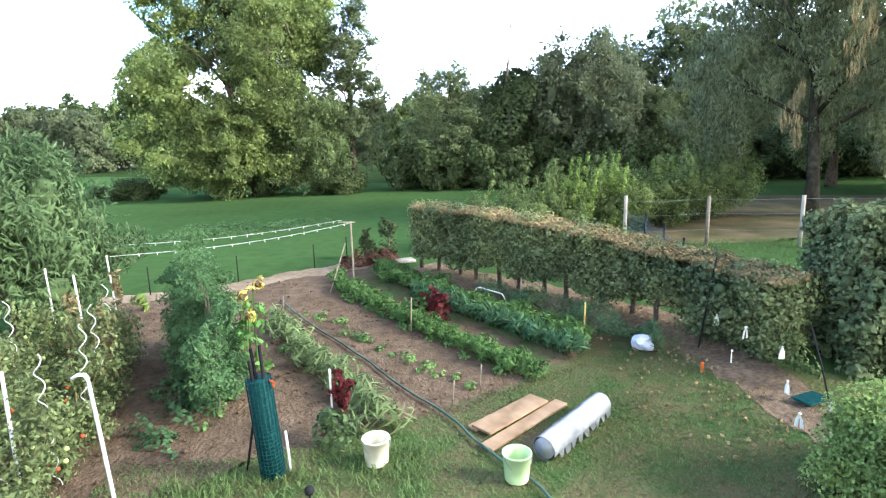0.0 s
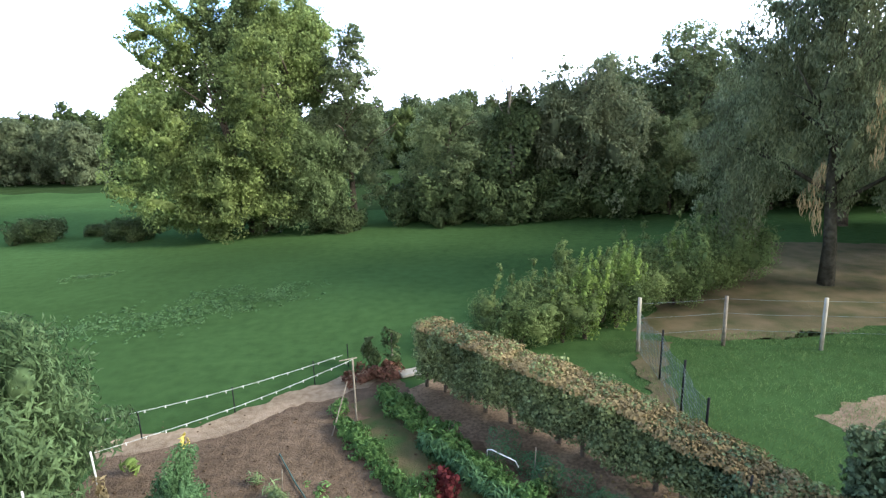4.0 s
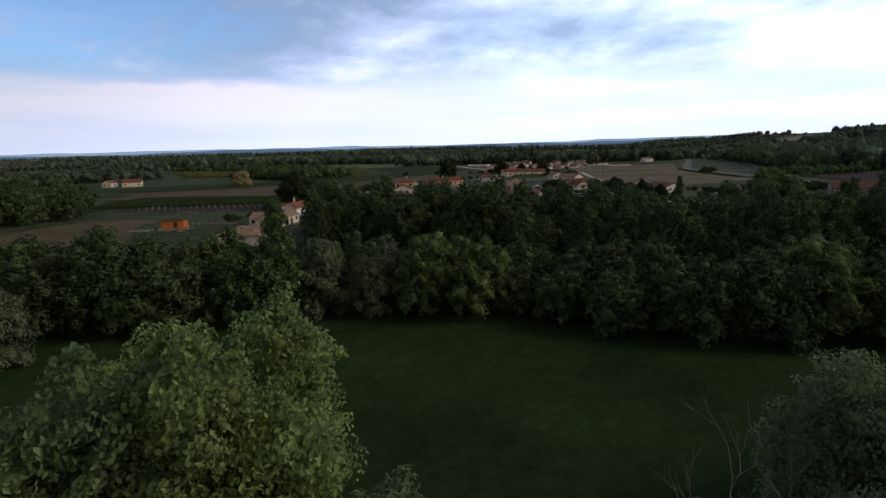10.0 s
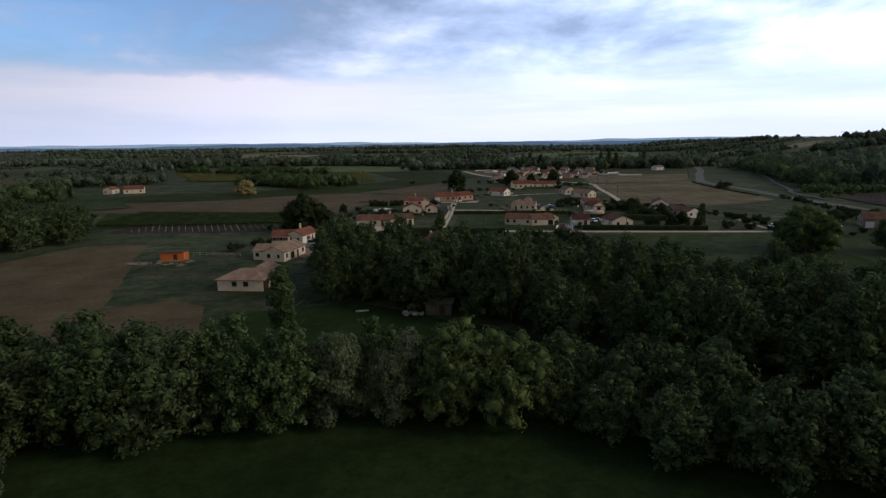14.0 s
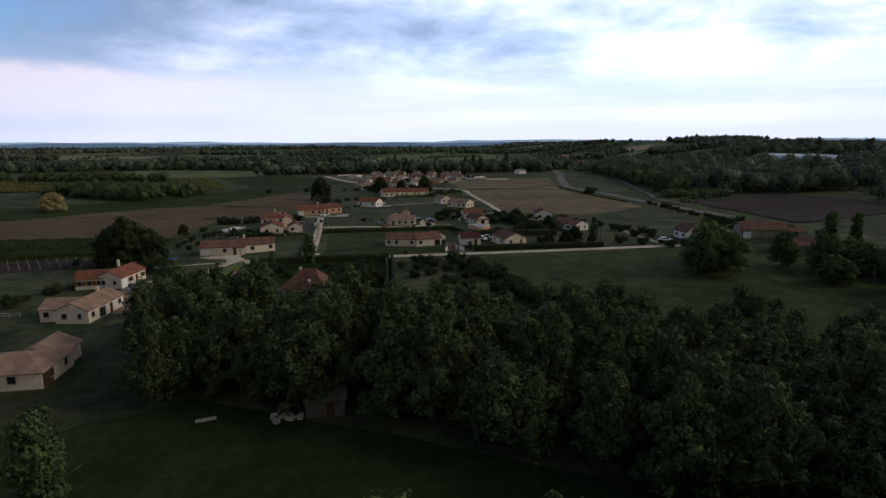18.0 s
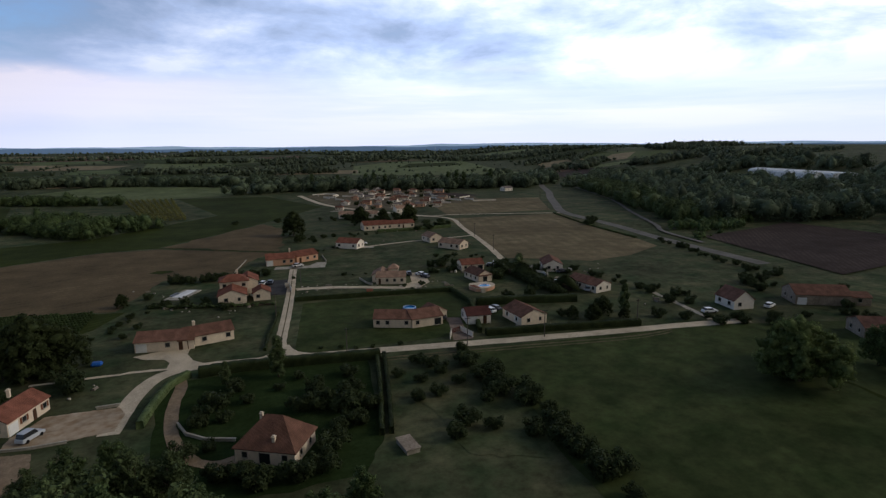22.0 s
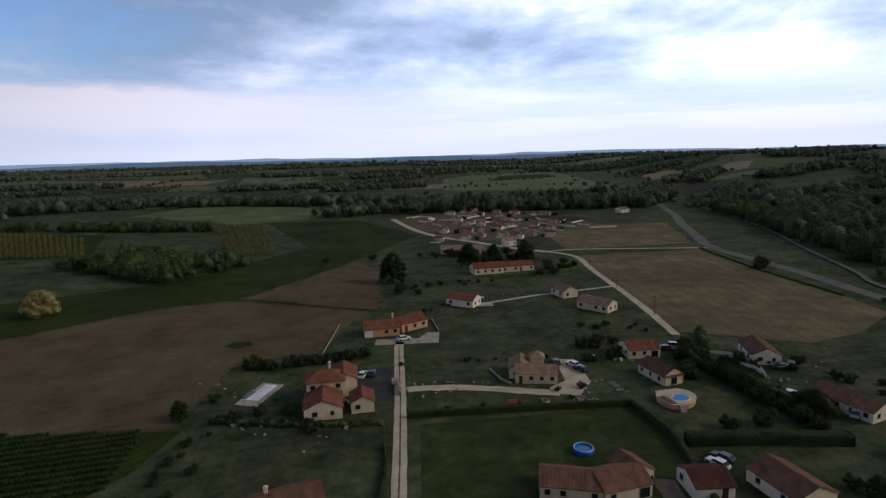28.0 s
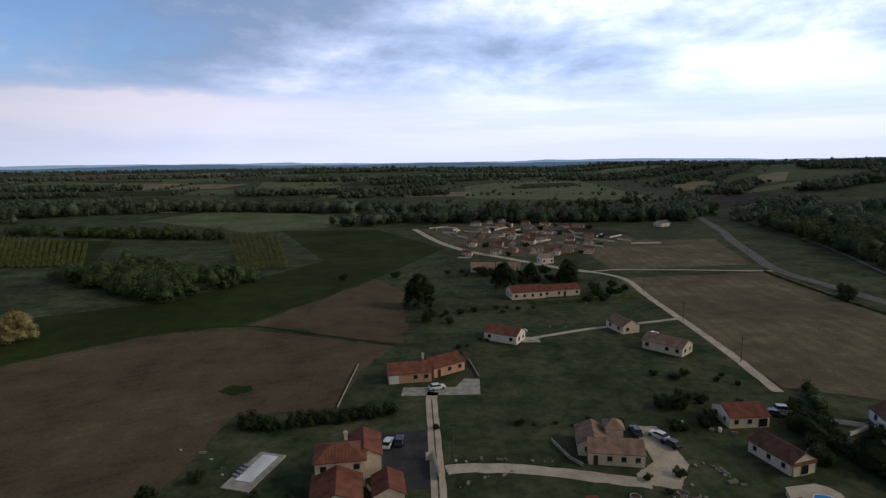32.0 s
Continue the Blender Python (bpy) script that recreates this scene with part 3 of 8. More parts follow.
# ---------------------------------------------------------------- ground to the horizon
def axis(lo, hi, fine_lo, fine_hi, step):
    v = list(np.arange(fine_lo, fine_hi + 1, step))
    s = step
    while v[-1] < hi:
        s *= 1.13
        v.append(v[-1] + s)
    s = step
    while v[0] > lo:
        s *= 1.13
        v.insert(0, v[0] - s)
    return v


xs, ys = axis(-4300, 4300, -160, 300, 10), axis(-500, 4750, -20, 480, 10)
gv = [(x, y, gz(x, y)) for y in ys for x in xs]
gf = [(j * len(xs) + i, j * len(xs) + i + 1, (j + 1) * len(xs) + i + 1, (j + 1) * len(xs) + i) for j in range(len(ys) - 1) for i in range(len(xs) - 1)]
tagged(part("ground", (gv, gf), rough_grass, smooth_faces=True), "dull green meadow land running on to low hills", "ground", kind="structure")


# ridges behind everything, distance haze painted in as blue colour and emission
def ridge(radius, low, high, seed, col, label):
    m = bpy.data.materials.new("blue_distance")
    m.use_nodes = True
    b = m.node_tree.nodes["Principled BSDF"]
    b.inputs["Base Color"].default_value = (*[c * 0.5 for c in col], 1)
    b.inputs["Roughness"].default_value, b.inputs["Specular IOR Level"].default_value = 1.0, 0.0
    # emission stands in for light scattered by the air
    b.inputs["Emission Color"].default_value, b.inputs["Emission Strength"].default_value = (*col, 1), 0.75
    verts, faces = [], []
    for i in range(241):
        a = radians(-62 + 124 * i / 240)
        k = 0.5 + 0.55 * noise.noise((a * 5, seed, 0.2)) + 0.25 * noise.noise((a * 17, seed, 1.2)) + 0.08 * noise.noise((a * 70, seed, 2.2))
        x, y = radius * math.sin(a), 110 + radius * math.cos(a)
        verts += [(x, y, -80), (x, y, low + (high - low) * k), (x * 1.004, y * 1.004, -80)]
        if i:
            q = 3 * i
            faces += [(q - 3, q, q + 1, q - 2), (q - 2, q + 1, q + 2, q - 1)]
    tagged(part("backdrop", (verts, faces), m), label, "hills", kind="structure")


ridge(4560, 24, 50, 3.1, (0.080, 0.125, 0.200), "dark ridge on the horizon, painted blue with haze")
ridge(4690, 38, 64, 8.4, (0.230, 0.310, 0.420), "hills far beyond the ridge, painted pale blue with haze")


# ---------------------------------------------------------------- fields
def field(pts, material, label, z=0.03, wob=0.0):
    return poly("field", pts, material, z, label, "field", wob=wob)


field([(-80, 12), (-86, 50), (-84, 74), (-60, 71), (-38, 66), (-26, 58), (-16, 51), (40, 53), (66, 44), (60, 12)], grass, "even green meadow grass before the tree line", 0.014, 1.2)
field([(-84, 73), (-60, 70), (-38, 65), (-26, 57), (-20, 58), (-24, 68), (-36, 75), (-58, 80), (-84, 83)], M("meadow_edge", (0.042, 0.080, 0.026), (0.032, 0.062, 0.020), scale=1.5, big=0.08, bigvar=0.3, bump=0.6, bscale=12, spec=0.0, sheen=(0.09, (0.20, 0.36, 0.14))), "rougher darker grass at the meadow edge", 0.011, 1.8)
# tree shade comes from the pasture colour here, in the clearing and the orchard
field([(-82, 50), (-80, 104), (-20, 106), (50, 104), (68, 84), (62, 46)], pasture, "green pasture between two tree lines, darkened for their shade", 0.008, 2.5)
field([(-140, 112), (-114, 203), (-108, 217), (-89, 218), (-83, 194), (-75, 175), (-65, 146), (-54, 152), (-46, 147), (-41, 130), (-45, 112)], stubble, "brown harvested field beside the farmyard", 0.04, 1.5)
field([(-42, 108), (-40, 140), (-18, 148), (30, 112), (46, 98)], pasture, "rough grass clearing, coloured dark for the woods' shade", 0.03, 2)
field([(-20, 229), (-3, 229.5), (8, 229), (21, 227), (17, 194), (12, 184), (-16, 184), (-19, 205)], pasture, "orchard grass with the bushes' shade in its colour", 0.033, 1)
field([(42, 225), (110, 220), (190, 196), (150, 120), (85, 132), (40, 150), (42, 185)], meadow, "dark green hay meadow below the lane", 0.035, 1)
field([(-180, 352), (-118, 360), (-66, 394), (-42, 395), (7, 367), (-3, 350), (-9, 326), (-32, 326), (-40, 289), (-78, 294), (-180, 312)], stubble, "brown harvested field", 0.04, 1.5)
field([(-42, 399), (10, 369), (13, 395), (17, 436), (6, 466), (-16, 434)], stubble, "brown harvested field below the vineyard", 0.045, 5.0)
field([(-39, 341), (-36, 344.5), (-31, 343), (-30, 340.5), (-34, 337.5)], crop, "dark weedy patch in the harvested field", 0.055, 0.6)
field([(-190, 352), (-118, 362), (-66, 397), (-43, 400), (-16, 436), (6, 470), (52, 552), (16, 661), (-64, 676), (-22, 523), (-80, 440), (-190, 400)], crop, "dark green vineyard slope", 0.04)
field([(-205, 788), (-31, 820), (-4, 700), (-86, 668)], pale_field, "pale green pasture", 0.05)
field([(119, 446), (199, 444), (187, 380), (182, 345), (176, 318), (150, 304), (128, 300), (110, 312), (99, 318), (111, 398)], stubble_b, "wide pale stubble field with tractor lines", 0.045)
field([(134, 520), (179, 566), (243, 552), (204, 464), (126, 466)], stubble_b, "pale stubble field by the main road", 0.045)
field([(-150, 308), (-37, 287), (-42, 272), (-48, 265), (-61, 257), (-130, 255)], crop, "dark green vineyard beside the houses", 0.045)
field([(-5, 318), (9, 318), (5, 274), (-30, 262), (-34, 292), (-30, 318)], rough_grass, "rough mown grass plot", 0.05, 1)
field([(12, 278), (58, 275), (58, 246), (44, 235), (6, 236)], meadow, "dark green fenced lawn", 0.05)
field([(28, 184), (24, 227), (42, 221), (46, 200), (40, 178)], rough_grass, "overgrown orchard grass with bushes", 0.06, 2)
vine_slope = striped("vine_slope", (0.085, 0.105, 0.040), (0.055, 0.075, 0.028), 6, 30, 0.6)
for corners, mat, lab in (
        (((196, 246), (214, 330), (292, 347), (300, 262)), plough, "bare dark ploughed field"),
        (((-212, 772), (-165, 905), (-12, 795), (-30, 815)), pale_field, "pale green pasture before the woods"),
        (((-13, 850), (-23, 1000), (10, 1005), (9, 805)), pale_field, "small green field in a gap of the woods"),
        (((159, 1015), (224, 1350), (361, 1505), (322, 930)), pale_field, "pale green field beyond the tree belt"),
        (((322, 930), (361, 1505), (540, 1510), (430, 940)), pale_field, "pale green field beyond the tree belt"),
        (((417, 835), (535, 1010), (558, 890), (443, 705)), plough, "dark brown field on the hillside"),
        (((663, 1130), (834, 1365), (979, 1230), (719, 910)), vine_slope, "green vineyard slope on the hill"),
        (((-250, 660), (-180, 640), (-150, 535), (-210, 540)), crop, "orchard ground with rows of small trees"),
        (((-880, 1860), (-773, 1650), (-405, 1655), (-422, 1720)), pale_field, "distant pale field"),
        (((-246, 1750), (-197, 1350), (-30, 1315), (-37, 1700)), pale_field, "distant green field"),
        (((-700, 900), (-420, 1000), (-330, 900), (-560, 820)), stubble, "distant brown field"),
        (((-1300, 1250), (-900, 1500), (-650, 1400), (-1000, 1150)), pale_field, "distant pale field"),
        (((250, 1540), (420, 1690), (470, 1600), (330, 1520)), stubble, "distant reddish field on the slope"),
        (((-900, 2050), (-500, 2300), (-250, 2150), (-600, 1950)), stubble_b, "distant straw field"),
        (((-100, 1950), (350, 2150), (420, 2030), (60, 1880)), pale_field, "distant pale green field"),
        (((-1900, 2100), (-1300, 2600), (-1050, 2400), (-1600, 1950)), pale_field, "distant pale field"),
        (((-330, 300), (-215, 420), (-150, 330), (-230, 250)), meadow, "green field beyond the vineyard"),
        (((-480, 560), (-330, 700), (-285, 610), (-400, 480)), stubble, "brown field by the far farm")):
    drape("field", corners, mat, 0.35, 12, lab)
far_green = striped("far_green_field", (0.110, 0.140, 0.062), (0.085, 0.112, 0.050), 14, 70, 0.5)
far_straw = striped("far_straw_field", (0.235, 0.190, 0.115), (0.185, 0.150, 0.090), 16, 25, 0.4)
far_earth = striped("far_earth_field", (0.135, 0.092, 0.066), (0.100, 0.070, 0.052), 12, 50, 0.4)
far_kinds = ((far_green, "distant green field"), (crop, "distant dark green field"), (far_straw, "distant straw-coloured field"), (pale_field, "distant pale pasture"),
             (far_earth, "distant bare brown field"), (far_green, "distant green field"), (meadow, "distant dull green meadow"))
rng = random.Random(58)
far_edges = []
bands = (900, 1060, 1250, 1480, 1760, 2100, 2550, 3150, 3900)
for near, far in zip(bands, bands[1:]):
    a = -0.86 + rng.uniform(0, 0.06)
    while a < 0.62:
        w = rng.uniform(0.055, 0.15)
        y0, y1 = near + rng.uniform(-0.03, 0.03) * near, far - 0.03 * near + rng.uniform(-0.06, 0.0) * near
        skew = rng.uniform(-0.04, 0.04)
        if rng.random() < 0.74 and not (y0 < 1500 and 0.05 < a < 0.36):
            m_, lab_ = rng.choice(far_kinds)
            drape("field", ((y0 * a, y0), (y0 * (a + w * 0.94), y0 * rng.uniform(0.99, 1.02)), (y1 * (a + w * 0.94 + skew), y1), (y1 * (a + skew), y1 * rng.uniform(0.98, 1.01))), m_, 0.5, 8, lab_)
        far_edges.append((y0 * a, y0, y0 * (a + w), y0, y0))
        if rng.random() < 0.5:
            far_edges.append((y0 * a, y0, y1 * (a + skew), y1, y0))
        a += w
drape("field", ((292, 1230), (361, 1385), (485, 1410), (463, 1305)), crop, 0.8, 12, "dark green strip in the pale fields")

# ---------------------------------------------------------------- roads and yards
strip("road", [(122, 219), (101, 222), (85, 223.6), (60, 226.8), (45, 228.9), (26, 231.7), (9, 234), (-3, 235.3), (-12, 236.1), (-17, 235.6), (-20.8, 233.6), (-23.2, 229), (-24.6, 223.3), (-25.2, 218), (-25.6, 213), (-25.9, 209.5)], 3.5, gravel, 0.09, "pale gravel village lane", ragged=0.2)
poly("road_fork", [(-4, 236.4), (-0.6, 237.2), (1.3, 239.2), (2.2, 243), (5.5, 243), (5.9, 240.2), (7.1, 237.6), (10, 235.3), (3, 233.9)], gravel, 0.094, "widened gravel where two lanes meet", "road", wob=0.1)
strip("track", [(-45.3, 237.1), (-33.8, 237.1), (-23.7, 237.3), (-18, 236.2)], 1.1, gravel, 0.086, "pale worn track along the roadside lawn", "track", 0.45)
strip("road", [(3, 233), (3.4, 241), (4, 249), (6, 264), (9, 289), (11, 308), (13, 327), (14, 331)], 2.7, gravel, 0.10, "pale gravel lane leading to a house", ragged=0.15)
strip("road", [(96, 316), (104, 351), (114, 408), (121, 440), (118, 455), (112, 463)], 2.8, gravel, 0.08, "straight pale lane along the stubble field", ragged=0.3)
strip("road", [(112, 463), (135, 464), (202, 446)], 2.3, gravel, 0.085, "pale lane crossing to the main road", ragged=0.3)
strip("road", [(187, 270), (190, 320), (193, 347), (198, 377), (200.5, 407), (206, 450), (228, 497), (254, 550), (281, 600), (320, 684), (385, 806), (430, 880)], 6.6, asphalt, 0.12, "grey asphalt main road")
strip("road", [(11.5, 296), (17, 296), (28, 293), (39, 288.5), (46, 285.5)], 3.2, gravel, 0.08, "white gravel driveway", "driveway", 0.3)
strip("track", [(24, 227), (40, 225.2), (59.7, 222.7), (85.9, 219.3), (98, 220)], 0.75, dry_grass, 0.08, "pale wheel track beside the lane", "track", 0.22)
strip("track", [(23.6, 225.4), (40, 223.6), (60.8, 220.9), (84.6, 217.7), (97, 218.6)], 0.6, dry_grass, 0.08, "pale wheel track beside the lane", "track", 0.22)
strip("road", [(45, 661), (50, 610), (56, 570), (66, 538), (81, 512), (100, 478), (112, 463)], 5, gravel, 0.1, "pale lane round the new houses", "road", 0.3)
strip("road", [(42, 364), (70, 372), (84, 374), (108, 378)], 1.9, gravel, 0.09, "pale track to the bungalows", "track", 0.3)
strip("road", [(-2, 197), (-8, 194), (-13, 197.5), (-16.2, 207), (-17, 217.5), (-16.5, 226), (-17.2, 231)], 2.2, path_earth, 0.07, "worn earth drive beside a low wall", "driveway", 0.4)
strip("road", [(200, 315), (207, 350), (220, 372), (248, 430), (291, 515), (342, 655)], 2.6, asphalt, 0.5, "side road below the wooded hill", "road", 0.3)
strip("verge", [(3.4, 241), (4, 249), (6, 264), (9, 289), (11, 308), (13, 327)], 0.30, dry_grass, 0.104, "strip of grass between two wheel tracks", "grass", 0.1, 0.8)
strip("ditch", [(104, 192), (107.3, 183), (106.3, 169), (104, 150)], 0.9, crop, 0.07, "dark ditch line across the hay meadow", "ditch", 0.4)
strip("rubble_strip", [(118, 251.5), (116.6, 240), (113.6, 223)], 1.8, concrete, 0.07, "pale stony strip along a plot", "track", 0.7)
strip("ditch", [(-66, 396), (-42, 398), (-18, 384), (8, 368)], 1.3, crop, 0.09, "dark grassy ditch between two stubble fields", "ditch", 0.4)
poly("yard", [(-41, 214), (-39, 217.6), (-38, 220.5), (-30.5, 220.5), (-26.3, 220.3), (-24.7, 216.9), (-25.2, 210.8), (-31.6, 209.7), (-36.7, 209.5), (-40.9, 210.1)], M("sandy_gravel", (0.40, 0.33, 0.24), (0.24, 0.165, 0.10), scale=0.5, big=0.2, bigvar=0.2, bump=0.4), 0.098, "sandy gravel yard with a low kerb", "yard", wob=0.3)
poly("yard", [(-40.5, 208), (-36, 207.3), (-33.7, 199), (-35, 192), (-38, 193)], path_earth, 0.055, "sandy drive beside the house", "yard", wob=0.3)
poly("yard", [(44, 286), (50, 283), (56, 290), (58, 305), (53, 306), (50, 292), (45, 289)], gravel, 0.085, "white gravel yard behind the house", "yard", wob=0.3)
paving = M("brown_paving", (0.23, 0.18, 0.145), (0.15, 0.12, 0.10), scale=3, big=0.5, bump=0.2)
poly("yard", [(43.2, 232), (48.4, 231.6), (48.6, 237.5), (50.2, 244), (51.2, 248.3), (46.8, 250.2), (46.9, 245.8), (44.6, 236.8)], paving, 0.097, "brown paved drive behind a gate", "yard")
poly("yard", [(6, 330), (25, 327.5), (27, 337), (23, 338), (20, 333), (7, 335)], concrete, 0.1, "pale paved forecourt", "yard")
poly("yard", [(3.5, 291), (8.5, 291), (10, 312), (-1, 312), (0, 300)], dark_asphalt, 0.09, "dark asphalt parking court", "yard")
poly("yard", [(-28.6, 247.3), (-23, 249.2), (-16.5, 249), (-17, 245), (-15.5, 240.4), (-12.6, 237.4), (-17, 235.4), (-20.6, 236.6), (-20.2, 240.5), (-21.6, 243), (-26, 244.6)], gravel, 0.08, "pale gravel drive fanning to the house", "yard", wob=0.15)
poly("yard", [(44, 364), (52, 362), (53, 367), (47, 369)], concrete, 0.08, "pale terrace", "yard")

# ---------------------------------------------------------------- near trees
big = thing("tree", "broad yellow-green tree leafed down to the meadow", "tree", pose(-9.6, 44.3, 0))
rng = random.Random(5)
bm = bmesh.new()
for k in range(5):
    a = k * 1.26 + 0.4
    e = Vector((math.cos(a) * rng.uniform(2.2, 3.8), math.sin(a) * rng.uniform(1.6, 3.0), rng.uniform(8.5, 11.2)))
    s = Vector((math.cos(a) * 0.5, math.sin(a) * 0.5, -0.2))
    mid = s.lerp(e, 0.5) + Vector((0, 0, 1.0))
    tube(bm, [s, s.lerp(mid, 0.5), mid, e], [0.26, 0.22, 0.15, 0.03], 7)
    for j in range(6):
        f = 0.25 + 0.11 * j
        b = mid.lerp(e, f * 1.2 - 0.3) if f > 0.3 else s.lerp(mid, 0.7)
        d = b + Vector((math.cos(a + j * 2.1), math.sin(a + j * 2.1), 0.7)) * rng.uniform(1.6, 2.8)
        tube(bm, [b, b.lerp(d, 0.5) + Vector((0, 0, 0.2)), d], [0.09, 0.06, 0.015], 5)
part("trunk", bm, bark, big, "several grey-brown stems", True)
# the crown is several leaning heads, the lower front ones yellower
heads = (((-4.3, -3.0, 4.6, 3.2, 2.6, 4.2), leaf_lime), ((1.1, -2.8, 6.2, 2.3, 2.1, 5.4), leaf_lime), ((3.5, -1.6, 3.4, 2.6, 2.2, 3.1), leaf_olive),
         ((-4.7, 1.2, 11.2, 2.3, 2.5, 3.3), leaf_lime), ((-1.4, 1.7, 12.0, 2.4, 2.5, 3.3), leaf_olive), ((1.3, 2.5, 12.5, 2.0, 2.5, 3.2), leaf_lime),
         ((3.3, 2.1, 10.6, 1.7, 2.2, 3.2), leaf_lime), ((2.0, 7.2, 12.1, 2.2, 2.4, 3.2), leaf_lime), ((-1.6, 6.6, 11.0, 2.4, 2.6, 3.4), leaf_lime),
         ((-5.9, -0.8, 6.2, 1.9, 2.2, 3.3), leaf_lime), ((-1.4, -3.5, 2.9, 2.6, 2.0, 2.7), leaf_lime), ((-0.4, 1.2, 6.4, 3.9, 3.4, 4.8), leaf_olive),
         ((0.0, 3.2, 9.2, 3.7, 3.3, 4.2), leaf_olive), ((0.4, -0.6, 1.5, 5.6, 3.2, 1.3), leaf_dark))
for k, ((hx, hy, hz, rx, ry, rz_), mat) in enumerate(heads):
    blobs = headed(rng, [(hx, hy, hz, rx, ry, rz_)], 30 if k < 11 else 40)
    ob = new("crown", quads_mesh("crown", leaves(blobs, 12500, 0.19, 11 + k, shell=0.3, hang=0.6, wide=0.62, spread=1.0, warp=0.07), mat, inner(blobs, 11 + k, 0.42, 0.07)))
    ob.parent = big

tree("tree", "slender dark green tree beside the yellow-green one", -3.7, 45.4, 13.0, 2.7, leaf_line, 26000, 0.17, 21, 0.10, 120, 0.3, trunk=0.2, core=0.3, heads=11)
young = tree("tree", "small dark tree in the tree line", 2.6, 45.6, 8.8, 3.0, leaf_line, 22000, 0.17, 22, 0.03, 110, 0.3, trunk=0.16, core=0.3, heads=11)
placed(young, 5.6, 47.6, 0.9, 140)
pale = tree("tree", "round grey-green willow in the tree line", 11.6, 46.0, 10.6, 5.0, leaf_grey, 32000, 0.22, 23, 0.06, 170, 0.22, hang=0.9, trunk=0.3, core=0.3, heads=14)
dark = tree("tree", "tall dark green tree in the tree line", 20.5, 49.0, 13.6, 5.0, leaf_line, 33000, 0.22, 24, 0.10, 170, 0.22, trunk=0.3, core=0.3, heads=14)
placed(dark, 27.5, 50.5, 0.80, 130)
placed(dark, 34.5, 49.0, 0.85, 250)
placed(dark, 43.0, 50.0, 0.95, 40)
placed(dark, 16.5, 53.5, 0.9, 300)
placed(dark, 30.5, 57.0, 0.9, 200)
placed(dark, 24.0, 44.5, 0.62, 10)
placed(pale, 38.5, 46.0, 0.9, 110)
placed(dark, 32.5, 42.0, 0.72, 70)
placed(young, 8.2, 49.5, 0.95, 200)
placed(young, 17.0, 44.2, 0.8, 33)
placed(dark, 52.0, 46.0, 1.0, 77)
# the bare old tree
deadt = thing("dead_tree", "bare dead tree with pale forked branches", "tree", pose(6.6, 44.6, 0) @ Matrix.Diagonal((1.2, 1.2, 1.3, 1)))
rng = random.Random(15)
bm = bmesh.new()
tube(bm, [(0, 0, -0.1), (0.12, 0, 3), (-0.05, 0.15, 5.4), (0.1, 0.1, 6.6)], [0.17, 0.12, 0.08, 0.05], 8)


def fork(s, d, length, r, depth):
    """A crooked branch that forks again and again."""
    mid = s + d * length * 0.5 + Vector((rng.uniform(-.2, .2), rng.uniform(-.2, .2), rng.uniform(-.1, .2))) * length * 0.5
    e = mid + (d + Vector((rng.uniform(-.5, .5), rng.uniform(-.5, .5), rng.uniform(-.1, .5)))).normalized() * length * 0.5
    tube(bm, [s, mid, e], [r, r * 0.75, r * 0.5], 5)
    if depth:
        for k in range(rng.choice((2, 2, 3))):
            n = (e - mid).normalized() + Vector((rng.uniform(-.8, .8), rng.uniform(-.8, .8), rng.uniform(-.15, .6)))
            fork(mid.lerp(e, rng.uniform(0.5, 1.0)), n.normalized(), length * rng.uniform(0.5, 0.8), r * 0.55, depth - 1)


for k in range(6):
    a = k * 2.1 + 0.5
    fork(Vector((0.0, 0.12, 4.4 + 0.42 * k)), Vector((math.cos(a) * 0.75, math.sin(a) * 0.6, 0.8)).normalized(), rng.uniform(1.3, 2.0), 0.032, 4)
part("trunk", bm, M("weathered_wood", (0.20, 0.18, 0.15), (0.11, 0.10, 0.085), scale=8, big=1.0, bump=0.6), deadt, smooth_faces=True)
ob = new("ivy", quads_mesh("ivy", leaves([(0, 0, 2.4, 1.1, 1.0, 2.4), (0.2, 0.2, 4.6, 1.0, .9, 1.2)], 6000, 0.2, 4), leaf_dark))
ob.parent = deadt
# the weeping tree over the neighbour's plot
rng = random.Random(31)
will = thing("tree", "large weeping grey-green tree on bare ground", "tree", pose(15.2, 27.4, 0))
bm = trunk_bm(rng, 10.5, 0.22, 12, 0.9, 0.75)
part("trunk", bm, M("dark_bark", (0.075, 0.070, 0.055), (0.035, 0.035, 0.026), scale=7, big=1.0, bump=1.0), will, smooth_faces=True)
wh = [(0.4, 0, 6.5, 2.2, 2.2, 4.0)]
for i in range(19):
    f = (i + 0.5) / 19
    a = i * 2.399963 + rng.uniform(-0.3, 0.3)
    q = rng.uniform(1.6, 2.2) * (1 - 0.25 * f)
    d = (5.7 - q) * (1 - 0.74 * f ** 1.7) * rng.uniform(0.8, 1.12)
    wh.append((0.4 + d * math.cos(a), d * math.sin(a), 3.6 + 8.8 * f, q, q, q * rng.uniform(1.1, 1.6)))
wb = headed(rng, wh, 13, 0.30, 0.75)
wb += [(x + rng.uniform(-.8, .8), y + rng.uniform(-.8, .8), z - rz * 0.9, 0.35, 0.35, rng.uniform(0.7, 1.4)) for x, y, z, rx, ry, rz in wh[1:14] for j in range(3)]
ob = new("crown", quads_mesh("crown", leaves(wb, 100000, 0.17, 32, shell=0.3, hang=1.8, wide=0.32, spread=0.9, warp=0.04), leaf_weep, inner(wb, 32, 0.3, 0.04)))
ob.parent = will
